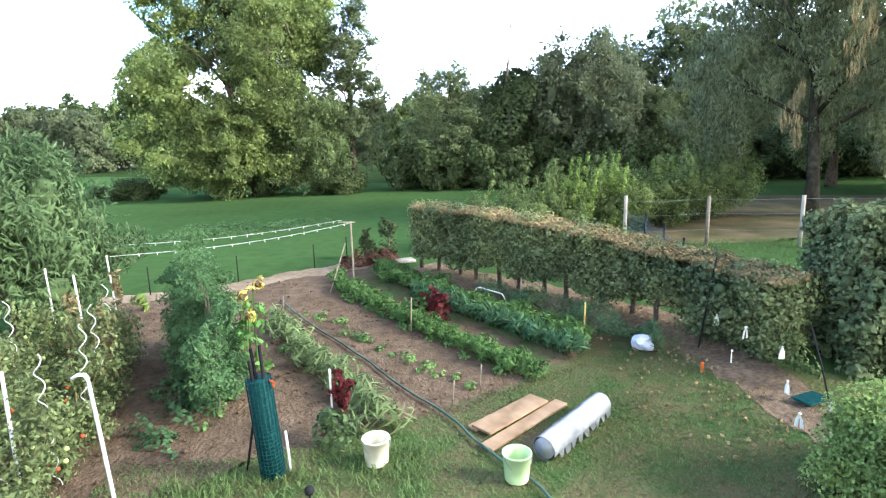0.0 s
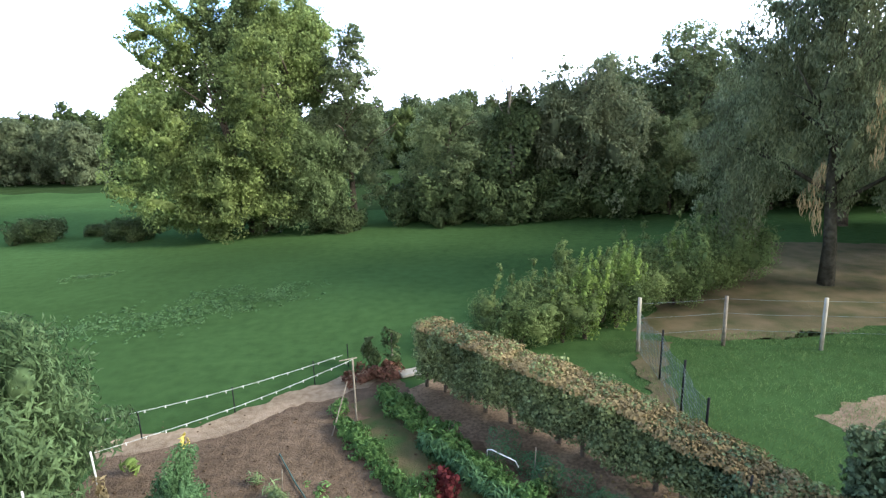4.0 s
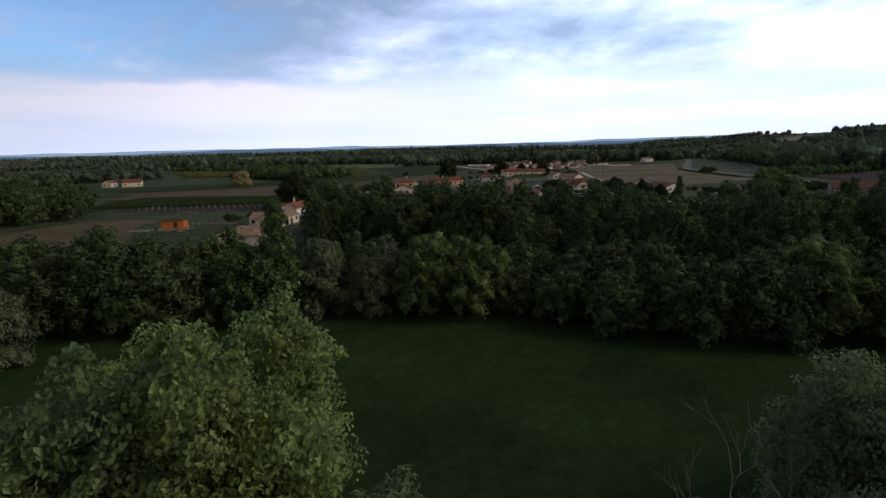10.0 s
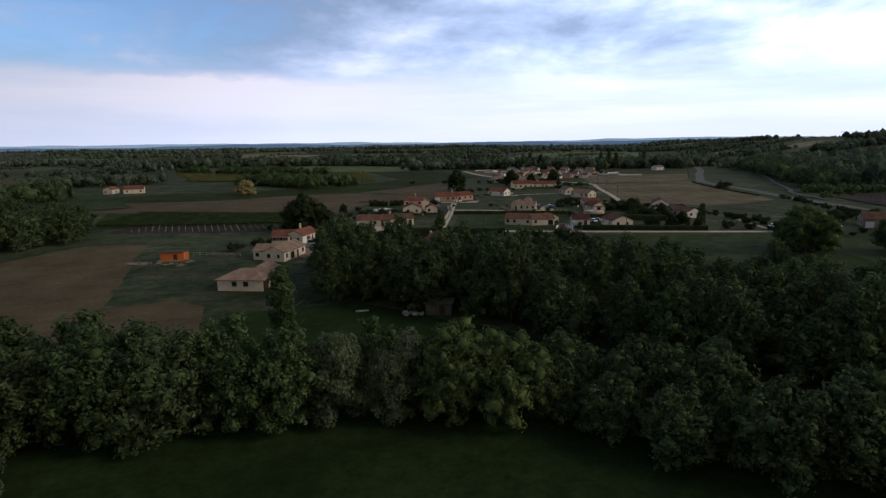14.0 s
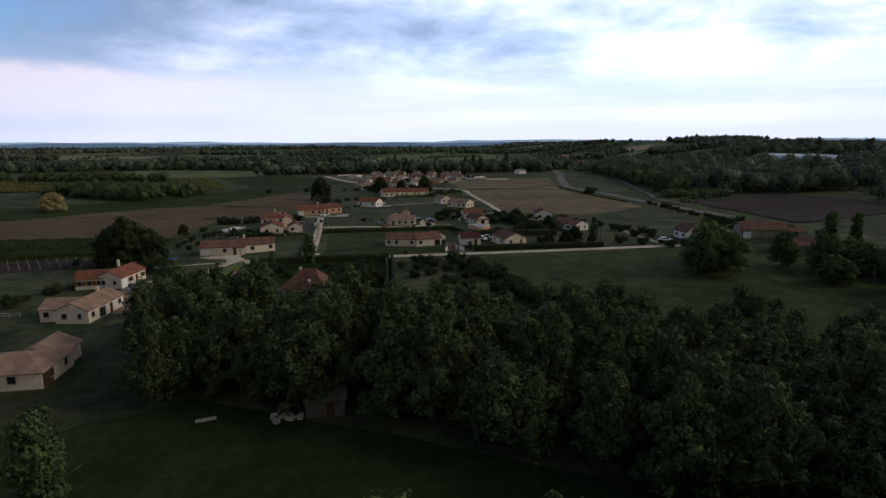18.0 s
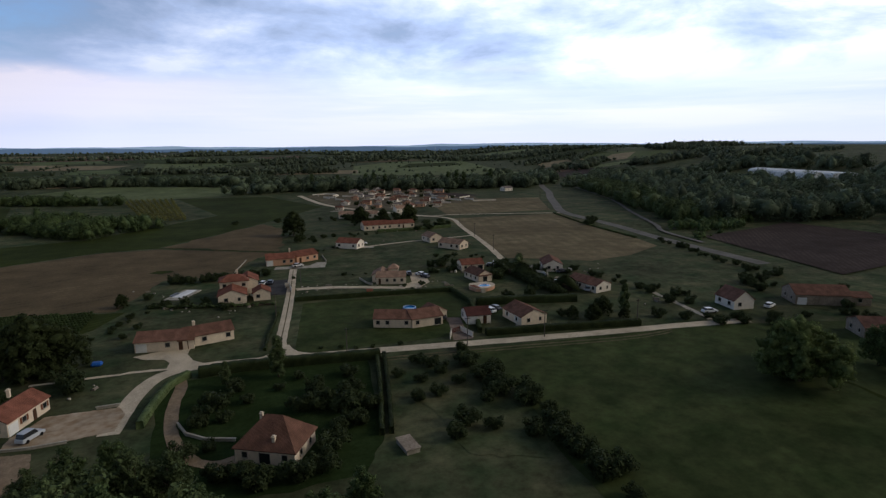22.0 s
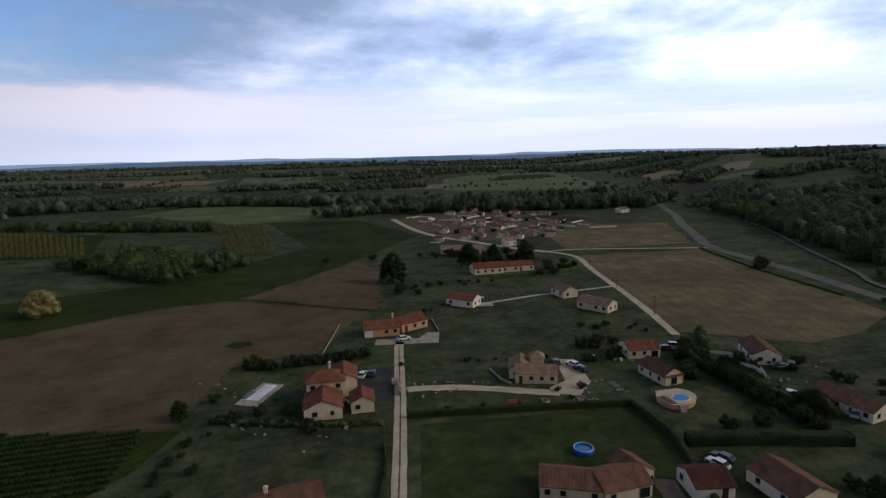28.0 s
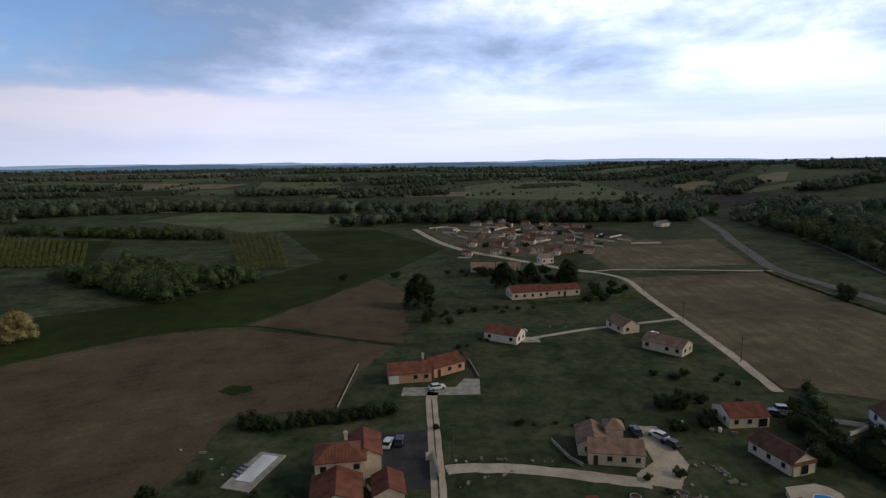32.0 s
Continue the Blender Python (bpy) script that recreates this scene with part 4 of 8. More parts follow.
for k, (x, y, z, h) in enumerate(((-1.6, -3.6, 6.6, 2.0), (-3.0, -3.0, 4.4, 1.7), (0.9, -3.2, 5.2, 1.4))):
    strand = [(x + rng.uniform(-.35, .35), y + rng.uniform(-.2, .2), z - h * j / 10, 0.12, 0.12, 0.3) for j in range(10)]
    ob = new("dry_tuft", quads_mesh("dry_tuft", leaves(strand, 260, 0.26, 400 + k, hang=6.0, wide=0.10, warp=0.0), leaf_dry))
    ob.parent = will
placed(dark, 24.5, 30.5, 0.85, 15)
placed(pale, 31.0, 33.0, 1.05, 60)
placed(dark, 24.0, 38.0, 0.8, 95)

# undergrowth along the tree line
def bush(name, label, x, y, rx, ry, h, material, count, size, seed, n=9, group="", category="bush", hang=0.0, wide=0.6, shoots=0):
    rng = random.Random(seed)
    bl = [(0, 0, h * 0.42, rx * 0.7, ry * 0.7, h * 0.42)]
    for i in range(n):
        a = i * 2.4
        f = rng.uniform(0.45, 0.9)
        q = rng.uniform(0.28, 0.45)
        bl.append((rx * f * math.cos(a), ry * f * math.sin(a), h * rng.uniform(0.22, 0.72), rx * q, ry * q, h * 0.28))
    for i in range(shoots):
        a, f, e = i * 2.1, rng.uniform(0.1, 0.85), rng.uniform(0.75, 1.3)
        for j in range(5):
            bl.append((rx * f * math.cos(a) + 0.05 * j, ry * f * math.sin(a), h * (0.5 + (e - 0.5) * j / 4), 0.20 - 0.03 * j, 0.20 - 0.03 * j, h * 0.10))
    t = thing(name, label, category, pose(x, y, gz(x, y)), group)
    bm = bmesh.new()
    for i in range(5):
        a = i * 1.3
        tube(bm, [(0, 0, -0.05), (rx * .25 * math.cos(a), ry * .25 * math.sin(a), h * .35), (rx * .6 * math.cos(a), ry * .6 * math.sin(a), h * .7)], [0.02 * h + .01, 0.012 * h + .006, 0.004], 5)
    part("branch_frame", bm, bark, t)
    ob = new("foliage", quads_mesh("foliage", leaves(bl, count, size, seed, hang=hang, wide=wide, warp=0.05, shell=0.45), material, inner(bl, seed, 0.5, 0.05)))
    ob.parent = t
    return t


b0 = bush("bush", "low dark bramble bush at the meadow edge", -16.8, 42.6, 1.5, 1.2, 1.5, leaf_dark, 7000, 0.12, 41)
placed(b0, -22.9, 43.5, 1.05, 40)
placed(b0, -20.0, 44.8, 0.55, 10)
for i, (x, y, k) in enumerate([(-4.4, 42.6, 1.1), (2.2, 43.6, 1.0), (5.4, 43.4, 1.1), (9.4, 44.4, 1.2), (14.8, 45.2, 1.2), (22.0, 45.6, 1.3), (35.5, 45.0, 1.4)]):
    placed(b0, x, y, k, i * 57)
for i, (x, y, k) in enumerate([(1.6, 45.6, 2.2), (5.4, 46.0, 2.6), (8.2, 45.2, 2.4), (13.4, 45.4, 2.6), (16.4, 46.6, 3.0), (20.2, 46.0, 2.7), (24.0, 46.4, 3.0), (28.0, 45.8, 2.8), (32.4, 46.2, 3.0), (37.0, 46.4, 3.0)]):
    placed(b0, x, y, k, 23 + i * 83)
for i in range(7):
    f = i / 6
    x, y = 3.1 + 8.7 * f, 23.0 + 5.1 * f
    if i == 0:
        s0 = bush("shrub", "loose green shrub in a boundary row", x, y, 1.3, 1.05, 1.75, leaf_shrub, 13000, 0.085, 51, 14, wide=0.42, shoots=16)
    else:
        placed(s0, x, y, (1.0, 1.05, 1.15, 1.1, 1.2, 1.25, 1.4)[i], i * 71)
l0 = bush("sapling", "yellow-green sapling above the shrub row", 5.1, 23.4, 0.50, 0.48, 2.2, leaf_bright, 2600, 0.10, 61, 7, wide=0.45, shoots=5, category="sapling")
for x, y, k in ((6.3, 24.2, 1.0), (6.8, 24.7, 0.85), (4.4, 23.2, 0.75), (8.9, 26.0, 0.95), (9.5, 26.6, 0.8)):
    placed(l0, x, y, k, x * 50)
# broad-leaved weeds in the meadow
rng = np.random.default_rng(3)
wv = []
for x0, y0, x1, y1, n, w in ((-10.9, 26.2, -7.6, 27.4, 260, 0.9), (-7.6, 27.6, -4.2, 29.8, 260, 0.8), (-15.2, 33.2, -13.6, 33.8, 60, 0.3), (-8.4, 29.6, -6.6, 30.2, 60, 0.3), (-12.5, 25.4, -10.5, 26.2, 60, 0.4)):
    for i in range(n):
        f = rng.random()
        wv.append((x0 + (x1 - x0) * f + rng.normal() * w * 0.7, y0 + (y1 - y0) * f + rng.normal() * w, 0.04, 0.10, 0.10, 0.05))
tagged(new("weeds", quads_mesh("weeds", leaves(wv, 11000, 0.065, 71, up=1.6, warp=0.0), leafy("leaf_dock", (0.120, 0.205, 0.085), (0.085, 0.155, 0.062)))), "patch of broad-leaved weeds in the meadow", "weeds", kind="stuff")

# ---------------------------------------------------------------- second tree line and the wood
mid_a = tree("tree", "round bright green tree of the second tree line", 4.5, 100.5, 9.6, 6.0, leafy("leaf_field_tree", (0.142, 0.182, 0.064), (0.078, 0.112, 0.042), 0.3, 0.42), 18000, 0.33, 81, 0.0, 150, 0.26, trunk=0.25, heads=15)
mid_b = tree("tree", "dark round field tree", 27.5, 87.5, 9.5, 5.0, leaf_dark, 9000, 0.40, 82, 0.0, 110, 0.24, trunk=0.25, core=0.5, heads=12)
mid_c = tree("tree", "tall olive-green woodland tree", -24.0, 99.5, 10.0, 4.0, leaf_mid, 8500, 0.38, 83, 0.0, 110, 0.26, trunk=0.22, core=0.5, heads=12)
mid_d = tree("tree", "dark green woodland tree", 10.0, 140.0, 13.5, 4.8, leaf_dark, 9500, 0.42, 84, 0.04, 110, 0.24, trunk=0.25, core=0.5, heads=13)
wil2 = tree("tree", "pale grey-green willow of the second tree line", -8.6, 101.0, 7.6, 3.0, leafy("leaf_silver_willow", (0.158, 0.190, 0.105), (0.095, 0.120, 0.066), 0.4), 10000, 0.34, 85, 0.0, 40, 0.32, trunk=0.2, hang=0.8)
for src, x, y, k, rz in ((mid_b, -45, 98, 1.2, 20), (mid_c, -38.5, 97, 1.25, 50), (mid_b, -32, 98.5, 1.2, 100), (mid_c, -19.5, 100, 1.15, 230), (wil2, -14.5, 101.5, 1.3, 90), (mid_c, -27.5, 104, 1.15, 310), (mid_b, -36, 105, 1.2, 200), (mid_c, -44, 106, 1.2, 260), (mid_b, -54, 106, 1.2, 30), (mid_a, -0.4, 101.5, 1.0, 140),
                         (mid_b, 14.5, 95.5, 0.72, 10), (mid_b, 19.5, 91, 0.78, 80), (mid_c, 24.0, 92.5, 0.7, 210), (mid_c, 12.0, 99.5, 0.62, 300), (mid_d, 37, 90, 0.7, 20), (mid_b, 33.5, 86, 1.05, 140), (mid_a, 40, 86.5, 1.1, 60), (mid_b, 47, 84, 1.1, 200), (mid_b, 55, 82, 1.1, 300),
                         (mid_b, 9.5, 100, 0.72, 33), (mid_c, -10, 106, 1.0, 70), (mid_a, -1.5, 105.5, 1.0, 250), (mid_b, 12, 103, 0.95, 150), (mid_b, 19, 99.5, 1.0, 20), (mid_b, 25, 96.5, 1.08, 320), (wil2, -3.6, 102.5, 0.9, 200), (mid_c, 16.8, 96.5, 0.6, 140), (mid_c, -52, 99, 1.2, 190), (mid_b, -60, 101, 1.2, 250), (mid_c, -68, 100, 1.2, 10), (mid_b, 63, 80, 1.1, 20), (mid_a, 70, 84, 1.0, 120),
                         (wil2, -45, 88, 1.12, 10), (wil2, -50, 91, 1.2, 70), (wil2, -56.5, 92, 1.22, 130), (wil2, -63, 94, 1.2, 190), (wil2, -70, 95, 1.2, 230), (wil2, -78, 98, 1.2, 300)):
    placed(src, x, y, k, rz)
pop = tree("tree", "narrow pointed poplar beside the yard", -24.0, 118.0, 14.0, 1.9, leaf_mid, 6500, 0.4, 86, 0.05, 30, 0.5, trunk=0.2)
bare2 = thing("dead_tree", "pale bare branching crown in the tree line", "tree", pose(-6.4, 102.5, 0))
rng = random.Random(9)
bm = trunk_bm(rng, 10.6, 0.2, 12, 0.3, 0.42)
part("trunk", bm, dead_wood, bare2, smooth_faces=True)
ob = new("foliage", quads_mesh("foliage", leaves(lumps(rng, 0, 0, 3, 10.2, 2.2, 16, 0.4), 1500, 0.3, 10), leaf_grey))
ob.parent = bare2
# the wood, row by row
rng = random.Random(77)
kinds = (mid_d, mid_c, mid_d, mid_b)
spots = []
for row in range(9):
    for c in range(24):
        f = c / 23
        x = -24 + 140 * f + rng.uniform(-2.2, 2.2)
        front = 143 - 0.95 * max(0, x + 2) if x < 34 else 108.8 - 0.20 * (x - 34)
        back = 179 - 0.95 * (x + 7) if x < 20 else 150.7 - 0.13 * (x - 20) if x < 52 else 143.5 - 1.0 * (x - 52)
        back = max(back, 124 if x < 90 else 128)
        if x < -12:
            front, back = 150, 184
        elif x < 11:
            back = min(back, 166)
        y = front + row * 7.6 + rng.uniform(-2, 2)
        if y < back:
            spots.append((x, y))
for i, (x, y) in enumerate(spots):
    k = rng.uniform(0.82, 1.12)
    src = kinds[i % 4]
    placed(src, x, y, k * (1.0 if src is mid_d else 1.22), rng.uniform(0, 360))
# trees round the houses
oak = tree("tree", "dark round oak beside the houses", -46, 243, 12.8, 6.6, leafy("leaf_oak", (0.050, 0.064, 0.025), (0.030, 0.042, 0.017)), 8000, 0.5, 87, 0.0, 60, 0.24, trunk=0.3)
for src, x, y, k, rz in ((oak, -40.5, 244.5, 0.72, 120), (oak, -50, 244.5, 0.8, 220), (oak, 20, 413, 0.98, 60), (oak, 61, 439, 0.85, 90), (oak, 91, 440, 0.85, 10), (oak, 78, 452, 0.6, 200),
                         (mid_c, -27, 192, 0.75, 30), (mid_c, -22, 194.5, 0.66, 130), (mid_d, -31, 189.5, 0.5, 210), (mid_c, -18.5, 189.5, 0.62, 290), (mid_a, 99, 186, 1.35, 30), (mid_d, 105, 191, 0.75, 90), (mid_c, -9, 175, 0.85, 40), (mid_c, -4, 171, 0.8, 140), (mid_d, -13, 181, 0.75, 210), (mid_c, 4, 172, 0.7, 300), (mid_c, 10, 176, 0.62, 30), (mid_d, 106, 196, 0.7, 250), (pop, 150, 196, 0.9, 0), (pop, 158, 194, 0.85, 40),
                         (mid_a, 118, 168, 0.7, 10), (mid_d, 126, 156, 0.9, 60), (mid_d, 136, 146, 0.95, 100), (mid_d, 146, 138, 0.9, 150), (mid_d, 158, 132, 1.0, 200),
                         (oak, 20, 391, 0.3, 0), (oak, -39, 293, 0.32, 30), (mid_b, -119, 224, 1.25, 60), (mid_b, -126, 214, 1.4, 160), (mid_d, -132, 206, 1.0, 240), (mid_b, -123, 238, 1.3, 300),
                         (mid_d, -131, 226, 1.05, 20), (mid_b, -138, 214, 1.45, 80), (mid_d, -140, 232, 1.1, 130), (mid_b, -146, 222, 1.4, 200), (mid_d, -152, 240, 1.1, 10), (mid_b, -134, 246, 1.3, 100), (mid_d, -144, 204, 1.05, 50), (mid_b, -160, 228, 1.4, 330),
                         (mid_c, 126, 178, 1.1, 30), (mid_a, 132, 172, 0.9, 110), (mid_c, 122, 186, 0.95, 210), (mid_a, 138, 180, 0.85, 290)):
    placed(src, x, y, k, rz)
for x, y, k in ((79.5, 237, 0.28), (84.5, 234.5, 0.34), (89.5, 237.5, 0.40), (92.5, 232, 0.26), (102.5, 188.5, 0.6)):
    placed(oak, x, y, k, x * 31, label="small dense dark tree in a garden")
tree("tree", "pale yellow round willow standing alone", -113, 396, 9.5, 6.0, leafy("leaf_yellow", (0.42, 0.36, 0.16), (0.25, 0.21, 0.10)), 8000, 0.5, 91, 0.05, 30, 0.3, trunk=0.25)
cyp = tree("tree", "narrow dark cypress by the lane", 2.0, 224.5, 9.0, 1.4, leaf_dark, 3500, 0.4, 92, 0.03, 24, 0.55, trunk=0.15)
for x, y, k in ((-8, 223, 0.6), (97, 238, 0.9)):
    placed(cyp, x, y, k)
rng = random.Random(17)
shrub = bush("bush", "rounded dark garden bush", 30, 205, 1.7, 1.6, 2.2, leafy("leaf_garden_bush", (0.058, 0.076, 0.033), (0.034, 0.048, 0.022)), 900, 0.34, 93)
sites = [(34, 215, 1.1), (26, 204, 1.0), (31, 193, 1.3), (28, 189, 1.2), (33, 219, 1.2), (29, 212, 0.9), (36, 209, 0.9), (38, 200, 1.1), (35, 190, 1.0), (40, 186, 1.2), (31, 222, 1.0), (25, 216, 0.8),
         (8, 214, 1.4), (12, 206, 1.9), (15, 212, 1.2), (11, 199, 1.2), (17, 205, 1.3), (8, 207, 1.5), (14, 199, 1.2), (-9, 214, 1.6), (-12, 208, 1.4), (5, 208, 1.3), (-14, 197, 1.3), (-6, 220, 1.2), (3, 186.5, 1.5), (-5, 189, 1.1), (6.5, 187.5, 1.3), (8, 192, 1.4), (-3, 186, 1.4), (9, 194, 1.3), (-8, 190, 1.2), (-4, 214, 0.8), (-8, 208, 0.9), (2, 218, 0.7), (-13, 187, 1.0), (6, 222, 0.8), (16, 220, 1.2), (-10, 199, 0.8),
         (68, 313, 1.7), (64, 314, 1.2), (74, 314, 1.0), (-28, 320, 1.5), (-25, 319, 1.2), (-22, 318, 1.3), (-18, 319, 1.3), (-15, 319, 1.4), (-11, 319, 1.3), (-8, 319, 1.1), (-5, 320, 1.2), (-1, 320, 1.4), (3, 321, 1.3),
         (-33, 300, 0.9), (-22, 291, 1.0), (-27, 290, 0.9), (-16, 290, 0.8), (-10, 280, 0.9), (-31, 270, 0.7), (-33, 262, 0.7), (12, 312, 0.5), (30, 311, 0.6), (52, 287, 0.7), (46, 287, 0.5),
         (80, 286, 1.6), (84, 292, 1.4), (80, 262, 1.5), (90, 240, 1.0), (84, 234, 0.9), (78, 240, 0.9), (95, 246, 1.0), (102, 230, 1.2), (108, 226, 1.1), (115, 240, 1.2), (122, 246, 1.2), (72, 262, 1.1),
         (96, 420, 1.5), (99, 428, 1.4), (104, 416, 1.2), (108, 430, 1.3), (22, 396, 1.4), (28, 388, 1.0), (15, 470, 1.4), (-10, 470, 1.2), (22, 350, 0.5), (190, 392, 2.0), (186, 388, 1.6), (198, 402, 1.5)]
edges = (((41, 224), (46, 166), 22, 2.5, 1.2), ((-30, 288), (-40, 262), 9, 1.5, 0.6), ((-8, 282), (-32, 290), 10, 1.5, 0.6), ((60, 300), (84, 312), 9, 2, 0.8), ((98, 300), (120, 270), 10, 5, 0.8),
         ((116, 262), (124, 236), 8, 4, 0.9), ((22, 352), (36, 372), 6, 3, 0.4), ((70, 330), (96, 322), 8, 4, 0.6), ((24, 398), (66, 402), 9, 4, 0.7), ((88, 408), (112, 424), 9, 4, 1.0),
         ((110, 224), (140, 212), 10, 4, 0.9), ((140, 240), (180, 262), 12, 6, 1.1), ((150, 210), (176, 236), 9, 4, 1.0), ((172, 262), (186, 330), 16, 2, 0.9), ((28, 310), (52, 308), 6, 2, 0.4), ((34, 232), (8, 238), 5, 1, 0.4),
         ((60, 452), (100, 446), 14, 5, 1.3), ((40, 470), (96, 462), 14, 6, 1.2), ((-36, 232), (-60, 250), 9, 4, 1.2), ((-60, 205), (-48, 232), 8, 3, 0.9), ((13, 283), (54, 281), 9, 1.5, 0.35))
for (x0, y0), (x1, y1), n, w, k in edges:
    for i in range(n):
        f = (i + rng.random()) / n
        sites.append((x0 + (x1 - x0) * f + rng.uniform(-w, w), y0 + (y1 - y0) * f + rng.uniform(-w, w), k * rng.uniform(0.6, 1.35)))
for x, y, k in sites:
    placed(shrub, x, y, k, rng.uniform(0, 360))


# overgrown hedge of tall bushes between the gardens
rng = random.Random(88)
for i in range(26):
    f = i / 25
    x, y = 92.5 - 5.0 * min(1, f * 2.2) + 3.0 * max(0, f - 0.6) + rng.uniform(-0.8, 0.8), 308 - 50 * f + rng.uniform(-0.8, 0.8)
    placed(shrub, x, y, rng.uniform(0.8, 1.15) * (1 + 0.35 * f), rng.uniform(0, 360), label="tall dark bush of an overgrown hedge")
# stones, logs and boards lying about the gardens
stone0 = thing("stone", "pale stone lying in a garden", "stone", pose(52.5, 284, gz(52.5, 284)), "garden stones")
bm = bmesh.new()
bmesh.ops.create_icosphere(bm, subdivisions=2, radius=0.34)
for v in bm.verts:
    v.co *= 1 + 0.35 * noise.noise(v.co * 3)
    v.co.z = v.co.z * 0.7 + 0.16
part("stone", bm, concrete, stone0, smooth_faces=True)
log0 = thing("log_pile", "small pile of pale cut logs on the grass", "logs", pose(60, 283.5, gz(60, 283.5)), "log piles")
for j, (u, h) in enumerate(((-0.3, 0.14), (0.0, 0.14), (0.3, 0.14), (-0.15, 0.38), (0.15, 0.38))):
    part("log", tube(bmesh.new(), [(-0.9, u, h), (0.9, u + 0.03, h)], [0.14, 0.13], 7), dead_wood, log0)
for (x0, y0), (x1, y1), n, w in (((47, 282), (54, 280), 9, 1.2), ((12, 299.5), (44, 293.5), 12, 0.6), ((12, 291), (25, 293), 6, 1.0), ((57, 291), (62, 282), 7, 1.2), ((80, 290), (90, 294), 8, 1.5), ((94, 284), (104, 276), 9, 2.0),
                                 ((108, 280), (128, 292), 8, 4), ((-27, 288), (-20, 280), 6, 2), ((-40, 312), (-26, 301), 6, 2), ((-12, 272), (-3, 282), 5, 2), ((86, 362), (98, 352), 6, 2), ((44, 372), (70, 378), 6, 2), ((60, 236), (76, 233), 6, 1.5),
                                 ((110, 240), (124, 254), 10, 4), ((-44, 226), (-32, 232), 5, 3), ((60, 410), (90, 406), 8, 3)):
    for i in range(n):
        f = (i + rng.random()) / n
        x, y = x0 + (x1 - x0) * f + rng.uniform(-w, w), y0 + (y1 - y0) * f + rng.uniform(-w, w)
        placed(stone0 if rng.random() < 0.72 else log0, x, y, rng.uniform(0.4, 1.1), rng.uniform(0, 360))


# ---------------------------------------------------------------- far woods and hedgerows
def woods(name, label, zones, seed, material, size=1.2, per=40, single=False):
    """Zones of x0, y0, x1, y1, width, trees, height: belts and blocks of distant trees in one mesh."""
    rng = np.random.default_rng(seed)
    blobs = []
    for x0, y0, x1, y1, width, n, h in zones:
        L = math.hypot(x1 - x0, y1 - y0)
        nx, ny = -(y1 - y0) / L, (x1 - x0) / L
        for i in range(n):
            f, w = rng.random(), (rng.random() - 0.5) * width
            x, y = x0 + (x1 - x0) * f + nx * w, y0 + (y1 - y0) * f + ny * w
            hh = h * rng.uniform(0.45, 1.2)
            r = hh * rng.uniform(0.30, 0.60)
            g = gz(x, y)
            if 440 < x < 545 and 432 < y < 610:
                continue
            blobs += [(x, y, g + hh * 0.46, r, r, hh * 0.54)] if single else [(x, y, g + hh * 0.46, r, r, hh * 0.54), (x + r * .6 * rng.normal(), y + r * .6 * rng.normal(), g + hh * 0.6, r * .6, r * .6, hh * .3)]
    v = leaves(blobs, per * len(blobs), size, seed, shell=0.7, wide=0.8, warp=0.05)
    return tagged(new(name, quads_mesh(name, v, material, inner(blobs, seed, 0.9 if single else 0.74, 0.05, 1, 0.5))), label, "woodland", kind="stuff")


woods("woodland", "dark belts of trees beyond the village fields", [
    (60, 715, 300, 674, 34, 210, 13), (300, 690, 370, 770, 40, 60, 12), (330, 700, 420, 860, 30, 60, 12), (-205, 905, -26, 836, 26, 120, 12), (-26, 835, 80, 800, 24, 60, 12),
    (80, 800, 420, 890, 14, 90, 9), (-20, 700, 70, 730, 30, 50, 11), (-430, 850, -190, 925, 60, 210, 13), (-420, 790, -330, 800, 14, 26, 9),
    (-300, 470, -235, 540, 50, 50, 10), (300, 345, 440, 640, 100, 420, 14), (410, 330, 570, 640, 130, 400, 14), (330, 240, 480, 380, 110, 230, 13), (340, 620, 480, 760, 60, 90, 12),
    (-470, 640, -300, 745, 12, 60, 8), (-560, 560, -480, 700, 30, 50, 9)], 201, leaf_belt, 1.15, 80)
woods("woodland", "leafy clump and hedge of trees beside the vineyard", [(-140, 515, -66, 455, 48, 120, 8.5), (-282, 702, -97, 630, 13, 90, 8)], 206, leaf_mid, 0.8, 150)
woods("woodland", "dark trees along the foot of the hill", [(250, 372, 345, 618, 26, 130, 12), (-330, 240, -225, 400, 60, 130, 12), (118, 150, 220, 105, 50, 60, 12)], 207, leaf_dark, 1.0, 130)
woods("scrub", "light green scrub at the foot of the wooded hill", [(222, 346, 312, 398, 34, 150, 4.5), (205, 320, 250, 372, 8, 30, 3)], 205, leaf_mid, 0.9, 20)
